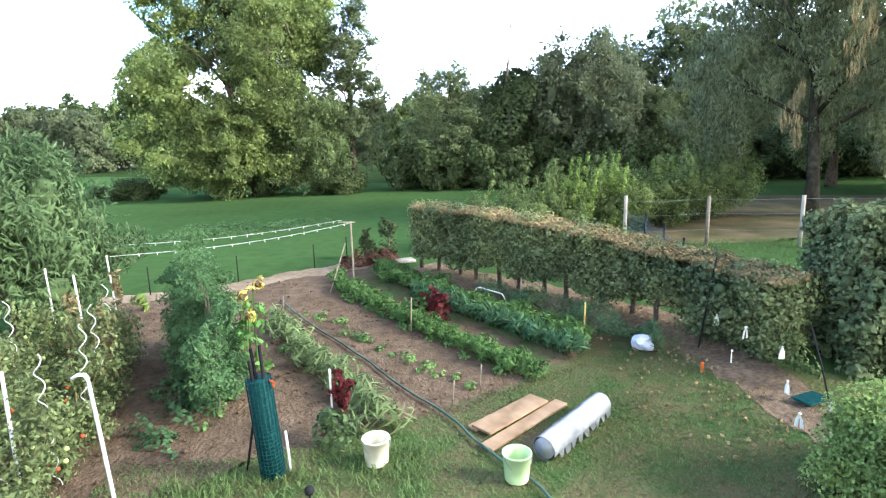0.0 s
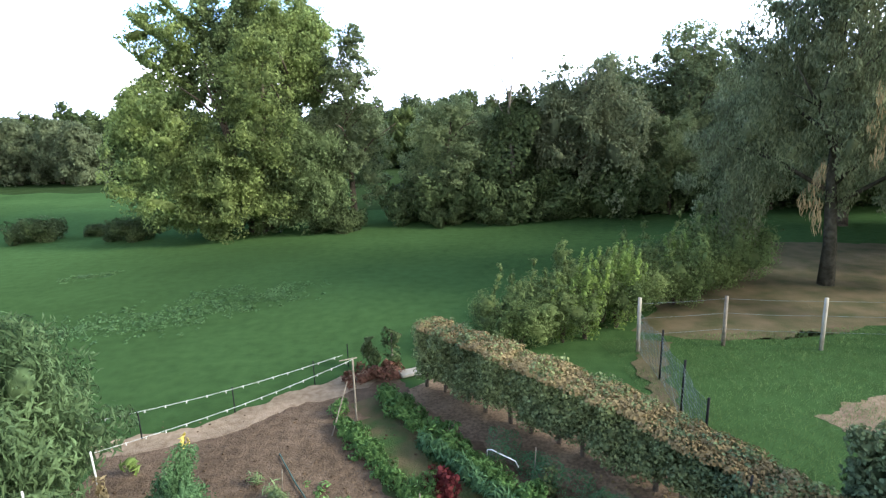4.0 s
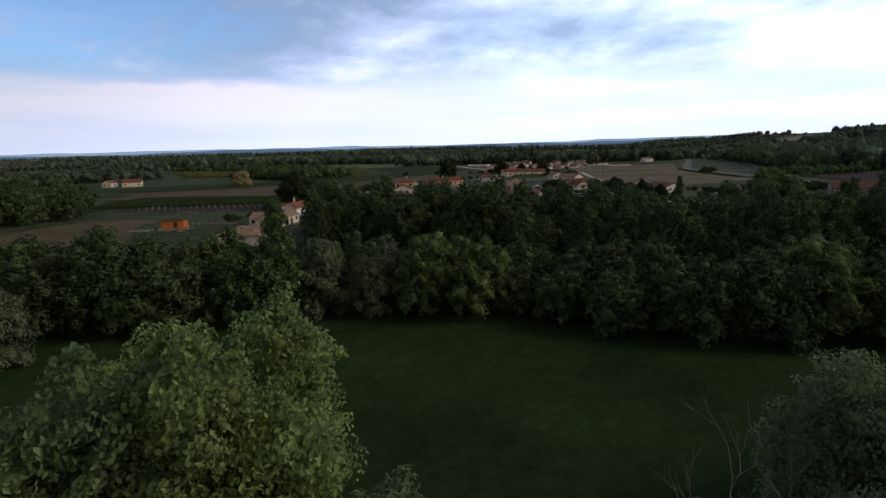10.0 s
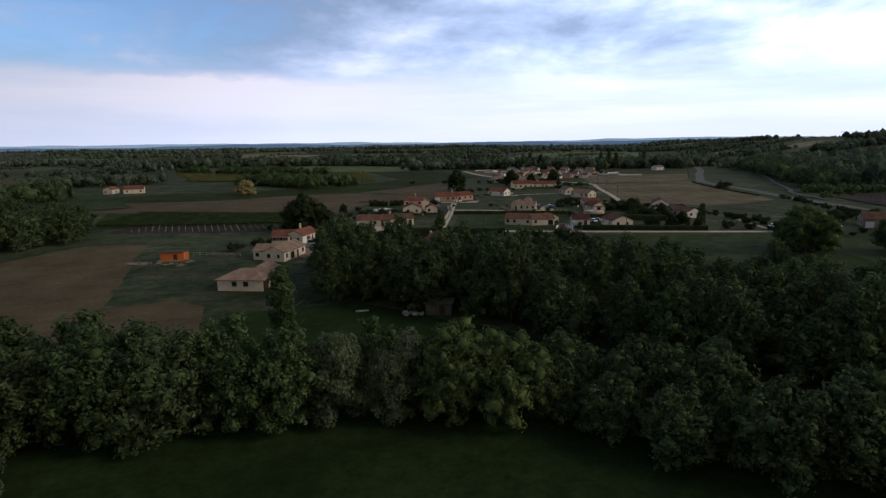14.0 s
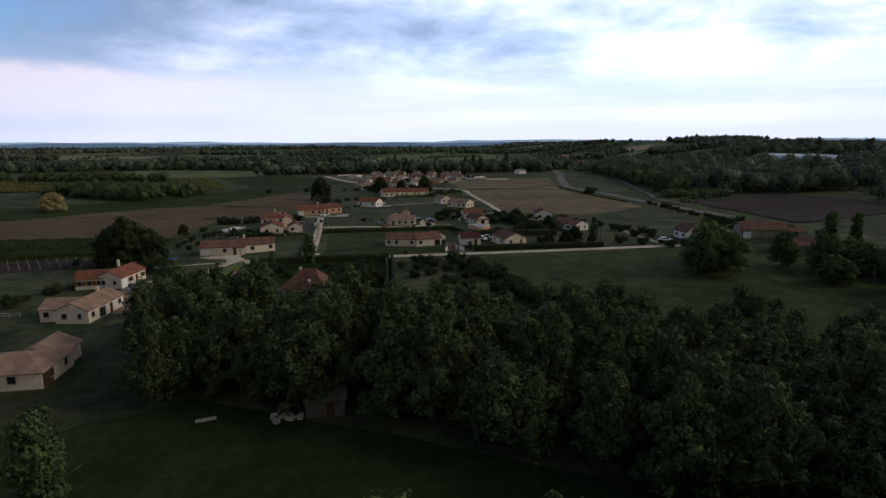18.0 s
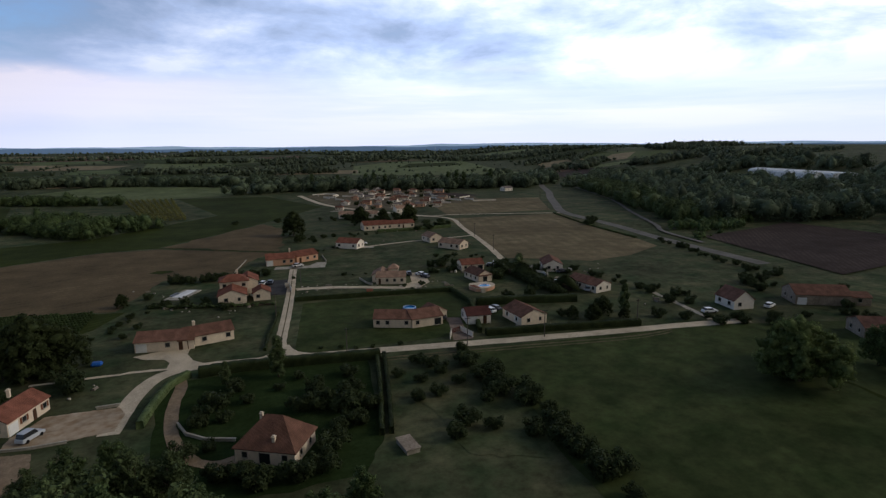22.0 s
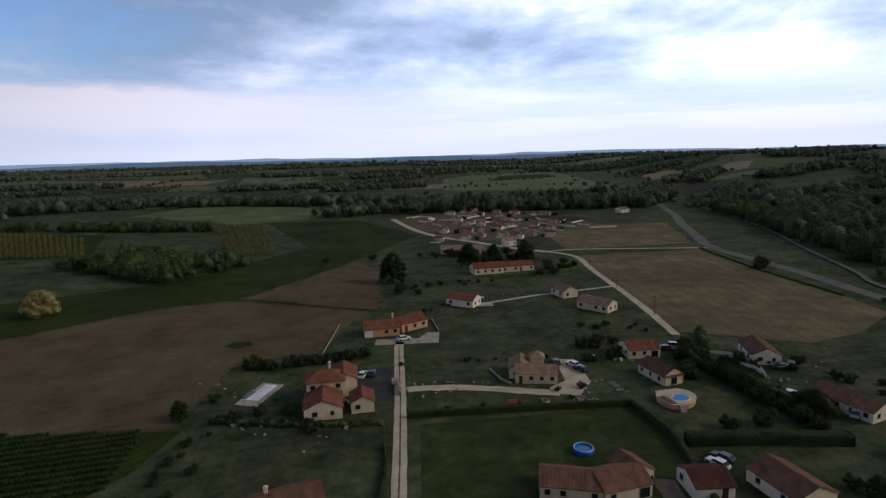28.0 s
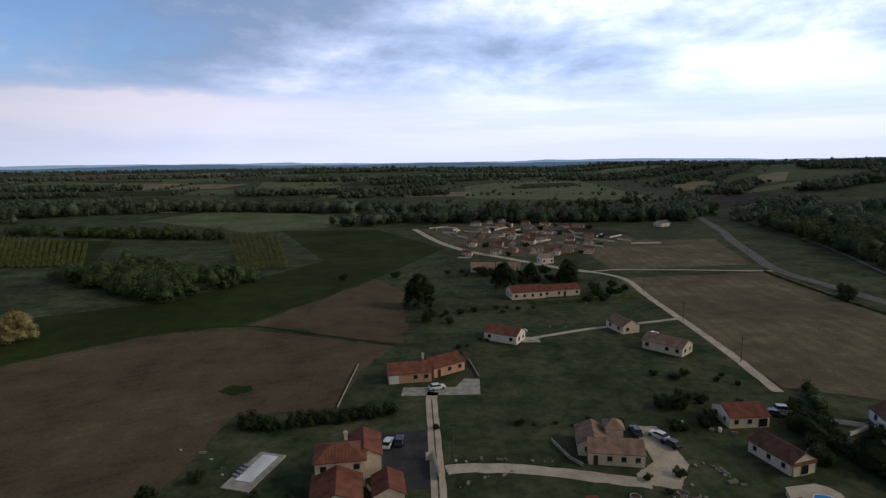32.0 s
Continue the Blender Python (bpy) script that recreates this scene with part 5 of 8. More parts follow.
woods("woodland", "far woods and copses between the fields", [
    (-560, 985, -300, 1010, 50, 170, 12), (-900, 1010, -620, 1090, 60, 150, 12), (-200, 1190, 20, 1215, 60, 150, 12), (-30, 1100, 150, 1130, 50, 90, 12), (40, 1250, 190, 1450, 30, 60, 11), (-800, 1430, -450, 1460, 60, 170, 12),
    (512, 930, 644, 1060, 60, 110, 12), (575, 845, 720, 870, 50, 90, 12), (560, 640, 760, 860, 40, 90, 11), (700, 800, 820, 760, 50, 80, 12), (900, 1010, 1040, 1150, 70, 120, 12), (1016, 1270, 1600, 1690, 150, 380, 16), (560, 1180, 800, 1400, 60, 120, 11),
    (500, 1540, 1000, 1700, 160, 330, 13), (650, 1150, 1000, 1500, 24, 70, 10), (-200, 1780, 300, 1800, 110, 230, 13), (40, 1480, 200, 1640, 60, 70, 12), (900, 900, 1500, 1200, 40, 110, 12),
    (-1400, 1300, -1000, 1420, 70, 150, 12), (-640, 1230, -470, 1260, 50, 80, 12), (60, 1560, 420, 1600, 40, 110, 11)], 202, leaf_far, 2.2, 12)
woods("hedgerow", "hedges and single trees along distant fields", [(x0, y0, x1, y1, 8, max(4, int(math.hypot(x1 - x0, y1 - y0) / rng_.uniform(14, 40))), rng_.uniform(4, 7)) for rng_ in (random.Random(6),) for x0, y0, x1, y1, d in far_edges], 208, leaf_far, 2.0, 6, True)
woods("woodland", "woods on the horizon", [
    (300, 2450, 1500, 2650, 160, 420, 13), (-1200, 1850, -300, 2250, 110, 260, 12), (-2400, 1900, -1300, 1700, 120, 240, 12), (-2800, 2950, -900, 3250, 160, 330, 13), (-300, 3300, 2600, 3200, 300, 560, 14),
    (-3300, 3950, 3300, 4100, 260, 700, 13), (1500, 2300, 3200, 2800, 400, 480, 15), (300, 1750, 1200, 1950, 130, 300, 13), (-500, 2560, 400, 2680, 150, 330, 13)], 203, leaf_far, 3.0, 6, True)
for i, (x, y, k) in enumerate(((118, 702, 1.3), (126, 700, 1.4), (138, 697, 1.25), (172, 690, 1.2), (205, 684, 1.35), (214, 682, 1.45), (222, 681, 1.3), (252, 676, 1.5), (64, 722, 1.3), (90, 712, 1.2))):
    placed(pop, x, y, k, i * 40)
rng = np.random.default_rng(9)
rows_bl = []
for (ax, ay), (bx, by), (cx, cy), (dx, dy), rows_n, cols_n in (((-274, 680), (-189, 620), (-153, 530), (-201, 540), 15, 26), ((-104, 662), (-66, 655), (-41, 505), (-64, 505), 9, 30)):
    for r in range(rows_n):
        for c in range(cols_n):
            s, t = r / (rows_n - 1), c / (cols_n - 1)
            x = (ax * (1 - s) + bx * s) * (1 - t) + (dx * (1 - s) + cx * s) * t
            y = (ay * (1 - s) + by * s) * (1 - t) + (dy * (1 - s) + cy * s) * t
            rows_bl.append((x + rng.normal() * .2, y + rng.normal() * .3, 1.5, 1.25, 1.25, 1.4))
tagged(new("orchard", quads_mesh("orchard", leaves(rows_bl, 20000, 0.7, 5, warp=0.0), leafy("leaf_orchard", (0.21, 0.20, 0.065), (0.11, 0.115, 0.038)))), "rows of small orchard trees", "orchard", kind="stuff")
vb = []
for r in range(21):
    for c in range(112):
        x, y = -132 + 0.8 * c, 257 + 2.3 * r + 0.05 * c
        if x < -44 and y < 287.5 - 0.19 * (x + 44) and y > 258 + max(0, x + 62) * 0.5 + max(0, -95 - x) * 0.1:
            vb.append((x, y, 0.75, 0.75, 0.26, 0.55))
tagged(new("vines", quads_mesh("vines", leaves(vb, 42000, 0.3, 6, warp=0.0), leafy("leaf_vine", (0.060, 0.088, 0.034), (0.036, 0.056, 0.022)), inner(vb, 6, 0.75, 0.0))), "straight rows of green vines", "vineyard", kind="stuff")


# ---------------------------------------------------------------- houses
def gable_body(L, W, h, rise):
    return prism(bmesh.new(), [(-W / 2, -0.3), (W / 2, -0.3), (W / 2, h), (0, h + rise), (-W / 2, h)], -L / 2, L / 2)


def gable_roof(L, W, h, rise, over=0.35, thick=0.16):
    s = rise / (W / 2)
    e = W / 2 + over
    prof = [(-e, h - over * s), (0, h + rise), (e, h - over * s), (e, h - over * s + thick), (0, h + rise + thick * 1.15), (-e, h - over * s + thick)]
    bm = bmesh.new()
    x0, x1 = -L / 2 - over * 0.6, L / 2 + over * 0.6
    a = [bm.verts.new((x0, y, z + 0.02)) for y, z in prof]
    b = [bm.verts.new((x1, y, z + 0.02)) for y, z in prof]
    for q in ((0, 1, 4, 5), (1, 2, 3, 4)):
        bm.faces.new([a[i] for i in q]), bm.faces.new([b[i] for i in q])
    for i in range(6):
        bm.faces.new((a[i], a[(i + 1) % 6], b[(i + 1) % 6], b[i]))
    bmesh.ops.recalc_face_normals(bm, faces=bm.faces[:])
    return bm


def hip_roof(L, W, h, rise, over=0.4):
    bm = bmesh.new()
    e, f = L / 2 + over, W / 2 + over
    r = max(0.05, L / 2 - W / 2 * 0.9)
    lo = [bm.verts.new((x, y, h - 0.12)) for x, y in ((-e, -f), (e, -f), (e, f), (-e, f))]
    up = [bm.verts.new((x, y, h + 0.06)) for x, y in ((-e, -f), (e, -f), (e, f), (-e, f))]
    t = [bm.verts.new((-r, 0, h + rise)), bm.verts.new((r, 0, h + rise))]
    bm.faces.new(list(reversed(lo)))
    for i in range(4):
        bm.faces.new((lo[i], lo[(i + 1) % 4], up[(i + 1) % 4], up[i]))
    bm.faces.new((up[0], up[1], t[1], t[0])), bm.faces.new((up[1], up[2], t[1]))
    bm.faces.new((up[2], up[3], t[0], t[1])), bm.faces.new((up[3], up[0], t[0]))
    bmesh.ops.recalc_face_normals(bm, faces=bm.faces[:])
    return bm


MESH = {}


def shared(key, make, material):
    if key not in MESH:
        o = part(key[0], make(), material)
        MESH[key] = o.data
        bpy.data.objects.remove(o)
    return MESH[key]


def child(name, mesh, parent, m):
    ob = new(name, mesh)
    ob.parent = parent
    ob.matrix_basis = m
    return ob


def frame_bm(w, h):
    """One ring of frame round the opening."""
    bm = bmesh.new()
    rings = []
    for x, z0, z1 in ((w / 2 + 0.045, 0, h), (w / 2 - 0.045, 0.09, h - 0.09)):
        for y in (-0.05, 0.05):
            rings.append([bm.verts.new(p) for p in ((-x, y, z0), (x, y, z0), (x, y, z1), (-x, y, z1))])
    for a, b in ((0, 1), (1, 3), (3, 2), (2, 0)):
        for k in range(4):
            bm.faces.new((rings[a][k], rings[a][(k + 1) % 4], rings[b][(k + 1) % 4], rings[b][k]))
    bmesh.ops.recalc_face_normals(bm, faces=bm.faces[:])
    return bm


def window(parent, m, w=1.1, h=1.15, shutters=None):
    f = child("window", shared(("window", w, h), lambda: frame_bm(w, h), frame_house), parent, m)
    child("pane", shared(("pane", w, h), lambda: box_bm(w - 0.02, 0.05, h - 0.04, (0, 0.01, 0.02)), glass_dark), f, Matrix())
    child("sill", shared(("sill", w), lambda: box_bm(w + 0.24, 0.22, 0.07, (0, -0.05, -0.075)), concrete), f, Matrix())
    if shutters is not None:
        for k in (-1, 1):
            child("shutter", shared(("shutter", h, shutters.name), lambda: box_bm(0.5, 0.05, h, (0, 0, 0), 0.01), shutters), f, pose(k * (w / 2 + 0.32), -0.03, 0))


def door(parent, m, w=0.95, h=2.1, material=None, name="door"):
    material = material or wood_door
    def make():
        bm = box_bm(w, 0.1, h, bevel=0.015)
        for i in range(3):
            box_bm(w * 0.72, 0.04, h * 0.24, (0, -0.06, h * (0.07 + 0.31 * i)), 0.01, bm)
        return bm
    child(name, shared((name, w, h, material.name), make, material), parent, m)


def chimney(parent, x, y, z):
    def make():
        bm = box_bm(0.6, 0.6, 1.5, bevel=0.02)
        box_bm(0.78, 0.78, 0.12, (0, 0, 1.38), bm=bm)
        return box_bm(0.4, 0.4, 0.2, (0, 0, 1.5), bm=bm)
    child("chimney", shared(("chimney",), make, render_wall), parent, pose(x, y, z))


def house(label, x, y, rz, wings, wall, roof, chimneys=(), shutters=None, name="house", group="", k=1.0):
    """wings: rows of x, y, turn, length, width, eaves height, roof rise, 'g' or 'h', doors on the front (d: door, g: garage, w: window, b: big window)."""
    t = thing(name, label, "house", pose(x, y, gz(x, y), 0, 0, rz) @ Matrix.Diagonal((k, k, (1 + k) / 2, 1)), group)
    for wx, wy, wr, L, W, h, rise, kind, front in wings:
        m = pose(wx, wy, 0, 0, 0, wr)
        bm = gable_body(L, W, h, rise) if kind == "g" else box_bm(L, W, h + 0.3, (0, 0, -0.3))
        b = part("wall", bm, wall, t)
        b.matrix_basis = m
        r = part("roof", gable_roof(L, W, h, rise) if kind == "g" else hip_roof(L, W, h, rise), roof, t)
        r.matrix_basis = m
        n = len(front)
        for i, c in enumerate(front):
            u = -L / 2 + (i + 0.5) * L / n
            f = m @ pose(u, -W / 2 - 0.03, 0)
            if c == "d":
                door(t, f)
            elif c == "g":
                door(t, f, 2.5, 2.1, frame_white, "garage_door")
            elif c == "w":
                window(t, f @ pose(0, 0, 0.95), shutters=shutters)
            elif c == "b":
                window(t, f @ pose(0, 0, 0.1), 2.2, 2.05)
            if h > 4 and c != ".":
                window(t, f @ pose(0, 0, 3.4), shutters=shutters)
        for side, ang, px_ in ((1, 90, L / 2), (-1, -90, -L / 2)):
            e = m @ pose(px_ + side * 0.03, 0, 0, 0, 0, ang)
            window(t, e @ pose(-W * 0.22, 0, 0.95), shutters=None)
            if W > 6.5:
                window(t, e @ pose(W * 0.24, 0, 0.95), 0.8, 1.1)
        rear = max(2, int(L / 4))
        for i in range(rear):
            window(t, m @ pose(-L / 2 + (i + 0.5) * L / rear, W / 2 + 0.03, 0.95, 0, 0, 180), shutters=shutters)
    for cx, cy, cz in chimneys:
        chimney(t, cx, cy, cz)
    return t


brown_sh = M("brown_shutter", (0.20, 0.085, 0.05), scale=8, rough=0.6)
orange_wood = M("orange_wood", (0.52, 0.17, 0.05), (0.40, 0.12, 0.04), scale=5, rough=0.6)
house("cream house with a red tiled roof and brown shutters", -42.4, 220.2, 0, [(0, 0, 71.6, 11.5, 6.6, 2.7, 1.6, "g", "gwdw"), (-5.4, -1.6, 0, 9, 6.2, 2.6, 1.5, "g", "wwww")], render_wall, roof_red, [(-1.2, 3, 4.0)], brown_sh, k=0.88)
house("cream house with pale brown tiles beside a sandy drive", -41.9, 194.2, 0, [(0, 0, 74, 13.5, 7, 2.6, 1.5, "g", "wbdw"), (-4.2, -0.6, -10, 8, 7, 2.6, 1.4, "g", "w.w")], render_wall, roof_pale, [(0.8, 3, 3.6)], k=0.88)
t = house("low pale outbuilding with a dark garage opening", -42.2, 162.4, -8, [(0, 0, 0, 10, 8.6, 2.4, 1.7, "h", ".ww."), (1.2, 5.0, 90, 7, 6, 2.4, 1.5, "g", "..")], render_wall, roof_pale)
door(t, pose(5.05, -2.9, 0, 0, 0, 90), 2.5, 2.1, name="garage_door")
house("house under a steep red hipped roof among bushes", 0.1, 195, -29.4, [(0, 0, 0, 12, 9.5, 2.6, 4.3, "h", "wbw")], render_wall, roof_brown, [(-3.0, 0.6, 5.2), (1.5, -3.6, 3.2)], k=0.80)
house("long cream bungalow bent round a porch, brown roof", -17.5, 252.5, 0, [(-5.2, 0, -8, 12, 7, 2.6, 1.5, "g", "g.wd"), (4.6, 1.7, 14, 11.5, 7, 2.6, 1.5, "g", "dw.w"), (0, -2.6, 0, 3.6, 3, 2.4, 0.9, "g", "d")], render_wall, roof_brown, [(1.5, 1.5, 3.7)], k=0.95)
house("two-storey cream house with red roofs and a garage", -5.5, 293, 0, [(-2.5, -3.6, 90, 9, 8, 2.7, 1.7, "g", "w.w"), (-2, 3.6, 0, 8.5, 6.4, 5.2, 1.7, "h", "w.w"), (2.2, 7, 90, 8, 6, 4.3, 1.5, "g", ".w"), (6.0, -3.6, 90, 6, 5, 2.5, 1.3, "g", "..")], render_wall, roof_red, [(-1, 6.0, 6.2)])
house("cream bungalow with brown roof on a green lawn", 37.5, 248.6, 0, [(-5.4, 1.2, -22, 11.5, 7.5, 2.6, 1.6, "g", "ww.w"), (3.4, -0.6, 5, 10, 8, 2.6, 1.6, "g", "w.b"), (8.0, 2.6, 102, 6.5, 6.0, 2.6, 1.4, "g", ".w")], render_wall, roof_brown, k=0.86)
house("small white garage under a dark red roof", 54.5, 245, -8, [(0, 0, 0, 6.5, 6.5, 2.4, 1.3, "g", "gd")], render_white, tiled_roof("dark_red_tiles", (0.115, 0.050, 0.042), (0.075, 0.034, 0.030)), name="garage")
house("cream house with a dark brown roof and white shutters", 67, 241, 0, [(0, 0, 94, 11.5, 9, 2.6, 1.8, "g", "w.ww")], render_wall, roof_brown, (), frame_white, k=0.86)
house("long white house, one roof of mottled tiles", 102, 264, 0, [(0, 2.6, 103, 9, 8, 2.6, 1.6, "g", "wdw"), (1.6, -4.6, 103, 6.5, 8, 2.5, 1.5, "g", "gw")], render_white, roof_brown, k=0.84)
house("cream house with a red-brown roof by the hedge", 106, 294, 0, [(0, 0, 68, 11, 7, 2.6, 1.7, "g", "wdw")], render_white, roof_brown)
house("cream house with a red roof behind the pool house", 77, 304.5, -5, [(0, 0, 0, 10, 8, 2.6, 1.6, "g", "wwb")], render_wall, roof_red, k=0.87)
house("cream pool house with brown roof and a terrace", 73.5, 288.5, 0, [(0, 0, 98, 12, 7.4, 2.6, 1.8, "g", "ww.w"), (0.6, -5.6, 8, 6.4, 1.6, 2.4, 0.2, "g", "b")], render_wall, roof_brown, k=0.78)
house("cream house with a small turret and pale roof", 43, 296, 0, [(0.6, -1.4, -17, 12, 7, 2.7, 1.5, "g", "dwww"), (-2.2, 4.2, 72, 9, 7, 2.7, 1.5, "g", "ww"), (3.2, 4.8, -17, 4, 4, 4.3, 1.6, "h", ".")], render_wall, roof_pale, k=0.84)
house("apricot house with orange-red roof at the lane's end", 13, 342.5, 0, [(-4, -1.2, 0, 11, 7, 2.7, 1.6, "g", "g.ww"), (5.4, 2.6, 26, 10, 7, 2.7, 1.6, "g", "dww")], render_pink, roof_red, [(0, 1.2, 4.0)])
house("white house with a red roof and pale terrace", 42, 367.5, -40, [(0, 0, 0, 11, 7, 2.7, 1.7, "g", "w.w")], render_white, roof_red)
house("cream gabled bungalow with pale tiles", 83, 370, 100, [(0, 0, 0, 9, 6.4, 2.6, 1.8, "g", "w.w")], render_wall, roof_pale)
house("pale bungalow with a grey-brown roof", 86.5, 349, -55, [(0, 0, 0, 12, 7, 2.6, 1.6, "g", "w.ww")], render_wall, roof_pale)
house("long old farmhouse with dark red roofs", 73, 420, 3, [(-8, 0, 0, 14, 8, 3.0, 1.9, "g", "wwww"), (7, 0.6, 0, 16, 7, 2.8, 1.6, "g", "w.wd.w")], render_wall, roof_red)
house("row of pale low houses behind dark trees", 66, 475, -15, [(-6, 0, 0, 12, 8, 2.7, 1.7, "g", "w.ww"), (7, 1, 0, 12, 7, 2.7, 1.6, "g", "w.wd")], render_white, roof_pale)
house("small white house beside the pale lane", 99, 492, 10, [(0, 0, 0, 7, 6, 3.4, 1.6, "g", "w.w")], render_white, roof_pale)
house("white gabled house beside a bushy meadow", 130, 231, -8, [(0, 0, 90, 8, 6.4, 2.7, 2.5, "g", "wdw")], render_white, roof_brown)
barn_stone = M("barn_stone", (0.30, 0.25, 0.195), (0.20, 0.165, 0.125), scale=2.5, big=0.4, bigvar=0.2, bump=0.4)
house("low barn with a dark roof by the meadow", 143, 199, -28, [(0, 0, 0, 12, 8, 2.8, 1.6, "g", "..w")], barn_stone, roof_brown, name="barn")
house("low barn with a dark roof and white annex", 156, 226, -28, [(0, 0, 0, 15, 9, 3.0, 2.0, "g", "g..w"), (10, -1, 0, 6, 6, 2.5, 0.9, "g", "w")], barn_stone, roof_brown, name="barn")
house("far farmhouse among trees", -196, 426, 20, [(0, 0, 0, 12, 8, 3, 2, "g", "w.w"), (-14, 3, 70, 9, 6, 3, 1.6, "g", "w")], render_wall, roof_red)
house("house by the main road at the tree belt", 250, 632, 20, [(0, 0, 0, 14, 9, 3.4, 2.0, "g", "w.w.w")], render_white, roof_grey, k=0.8)
rng = random.Random(4)
for i in range(42):
    f, w = (i % 7) / 6, (i // 7) / 5
    x = 66 + 74 * f + 42 * w + rng.uniform(-6, 6)
    y = 530 - 12 * f + w * (178 - 60 * f) + rng.uniform(-8, 8)
    if x > 196 or (abs(x - 178) < 22 and abs(y - 610) < 24):
        continue
    house(("new cream house in the small estate", "new white house in the small estate", "new apricot house in the small estate")[i % 3], x, y, rng.choice((-25, -20, 65, 70, 150)) + rng.uniform(-8, 8),
          [(0, 0, 0, rng.uniform(8, 13), rng.uniform(6, 8), 2.7, 1.7, rng.choice("ggh"), "w.w"), (rng.uniform(3, 5), rng.uniform(3, 5), 90, 6, 5, 2.4, 1.2, "g", "g")],
          (render_wall, render_white, render_pink)[i % 3], rng.choice((roof_brown, roof_grey, roof_grey, roof_brown)), group="estate houses", k=rng.uniform(0.56, 0.74))
    if i % 3 == 0:
        poly("yard", [(x - 9, y - 7), (x - 2, y - 10), (x + 1, y - 6), (x - 6, y - 3)], concrete, 0.13, "pale paved forecourt of a new house", "yard")
    if i % 2:
        placed(shrub, x + 7, y - 6, rng.uniform(0.8, 1.6), i * 40)
poly("yard", [(50, 655), (58, 575), (66, 524), (104, 508), (190, 560), (200, 610), (170, 690), (96, 716)], M("plot_earth", (0.15, 0.118, 0.080), (0.065, 0.064, 0.036), scale=0.25, big=0.06, bigvar=0.3), 0.06, "bare earth between new houses", "building plots", wob=3)
poly("yard", [(150, 625), (186, 640), (206, 596), (170, 582)], plough, 0.11, "dark bare building plot", "plot")
rng = random.Random(6)
for i in range(34):
    x, y = rng.uniform(62, 190), 0
    y = 650 - 0.55 * (x - 60) + rng.uniform(-60, 40)
    t = thing("garden_wall", "low white garden wall in the estate", "wall", pose(x, y, 0, 0, 0, rng.uniform(0, 180)), "estate walls")
    L = rng.uniform(8, 22)
    part("wall", box_bm(L, 0.25, 1.1, bevel=0.02), render_white, t)
    part("coping", box_bm(L + 0.1, 0.36, 0.08, (0, 0, 1.1)), concrete, t)

t = thing("hut", "small flat-roofed concrete hut in the orchard", "hut", pose(19.6, 189, 0, 0, 0, 8))
part("wall", box_bm(2.2, 4.2, 0.8), concrete, t)
part("roof", box_bm(2.5, 4.6, 0.1, (0, 0, 0.8), 0.02), barn_stone, t)
# low pale fence and heaps beside the shed
t = thing("fence", "low pale fence between the shed and the house", "fence", Matrix())
for i in range(8):
    f = i / 7
    part("post", box_bm(0.12, 0.12, 1.0, (-68.5 + 14.0 * f, 199 - 3 * f, 0)), concrete, t)
part("rail", tube(bmesh.new(), [(-68.5, 199, 0.9), (-54.5, 196, 0.9)], [0.07], 5), concrete, t)
part("rail", tube(bmesh.new(), [(-68.5, 199, 0.45), (-54.5, 196, 0.45)], [0.07], 5), concrete, t)
rng = random.Random(71)
for i in range(11):
    x, y = -80 + 1.5 * i + rng.uniform(-1, 1), 187 + rng.uniform(-2.5, 4.5)
    t = thing("heap", "low heap of brown brushwood and rubble", "heap", pose(x, y, 0, 0, 0, i * 50), "yard heaps")
    for j in range(9):
        a = rng.uniform(0, 6.3)
        bm = bmesh.new()
        p = Vector((rng.uniform(-1, 1), rng.uniform(-.7, .7), rng.uniform(0, 0.3)))
        tube(bm, [p, p + Vector((math.cos(a) * 0.6, math.sin(a) * 0.6, 0.25)), p + Vector((math.cos(a) * 1.2, math.sin(a) * 1.2, 0.1))], [0.12, 0.1, 0.05], 5)
        part("branch", bm, dead_wood if i % 2 else barn_stone, t)
# the orange garden shed
t = thing("shed", "orange timber shed with a lean-to roof", "shed", pose(-71, 193, 0, 0, 0, 4))
part("wall", prism(bmesh.new(), [(-2, 0), (2, 0), (2, 2.1), (-2, 2.5)], -3, 3), orange_wood, t)
part("roof", prism(bmesh.new(), [(-2.3, 2.52), (2.3, 2.06), (2.3, 2.18), (-2.3, 2.64)], -3.3, 3.3), roof_brown, t)
part("post", tube(bmesh.new(), [(-3.2, -3.2, 0), (-3.2, -3.2, 2.5)], [0.07], 6), wood_door, t)
door(t, pose(0.8, -2.04, 0), 1.0, 1.95)
weathered = M("weathered_boards", (0.13, 0.12, 0.10), (0.08, 0.075, 0.065), scale=6, big=0.8)
# white outbuilding and rubble in the dim clearing
t = thing("shed", "grey weathered shed at the wood's edge", "shed", pose(-1.5, 139.5, 0, 0, 0, -8))
part("wall", box_bm(4.6, 3.2, 2.1), weathered, t)
part("roof", prism(bmesh.new(), [(-1.9, 2.1), (1.9, 2.4), (1.9, 2.5), (-1.9, 2.2)], -2.6, 2.6), weathered, t)
door(t, pose(0.6, -1.63, 0), 1.0, 1.9)
rng = random.Random(12)
t = thing("rubble_heap", "pale heap of rubble and sheeting", "rubble", pose(-6.2, 139, 0))
for i in range(14):
    part("lump", box_bm(rng.uniform(.4, 1.1), rng.uniform(.4, .9), rng.uniform(.2, .6), (rng.uniform(-1.8, 1.8), rng.uniform(-.9, .9), 0), 0.06, rot=pose(0, 0, 0, 0, 0, rng.uniform(0, 90))), concrete, t)
t = thing("boat_cover", "long pale sheeted pile lying in the grass", "pile", pose(-15.6, 141.2, 0, 0, 0, 8))
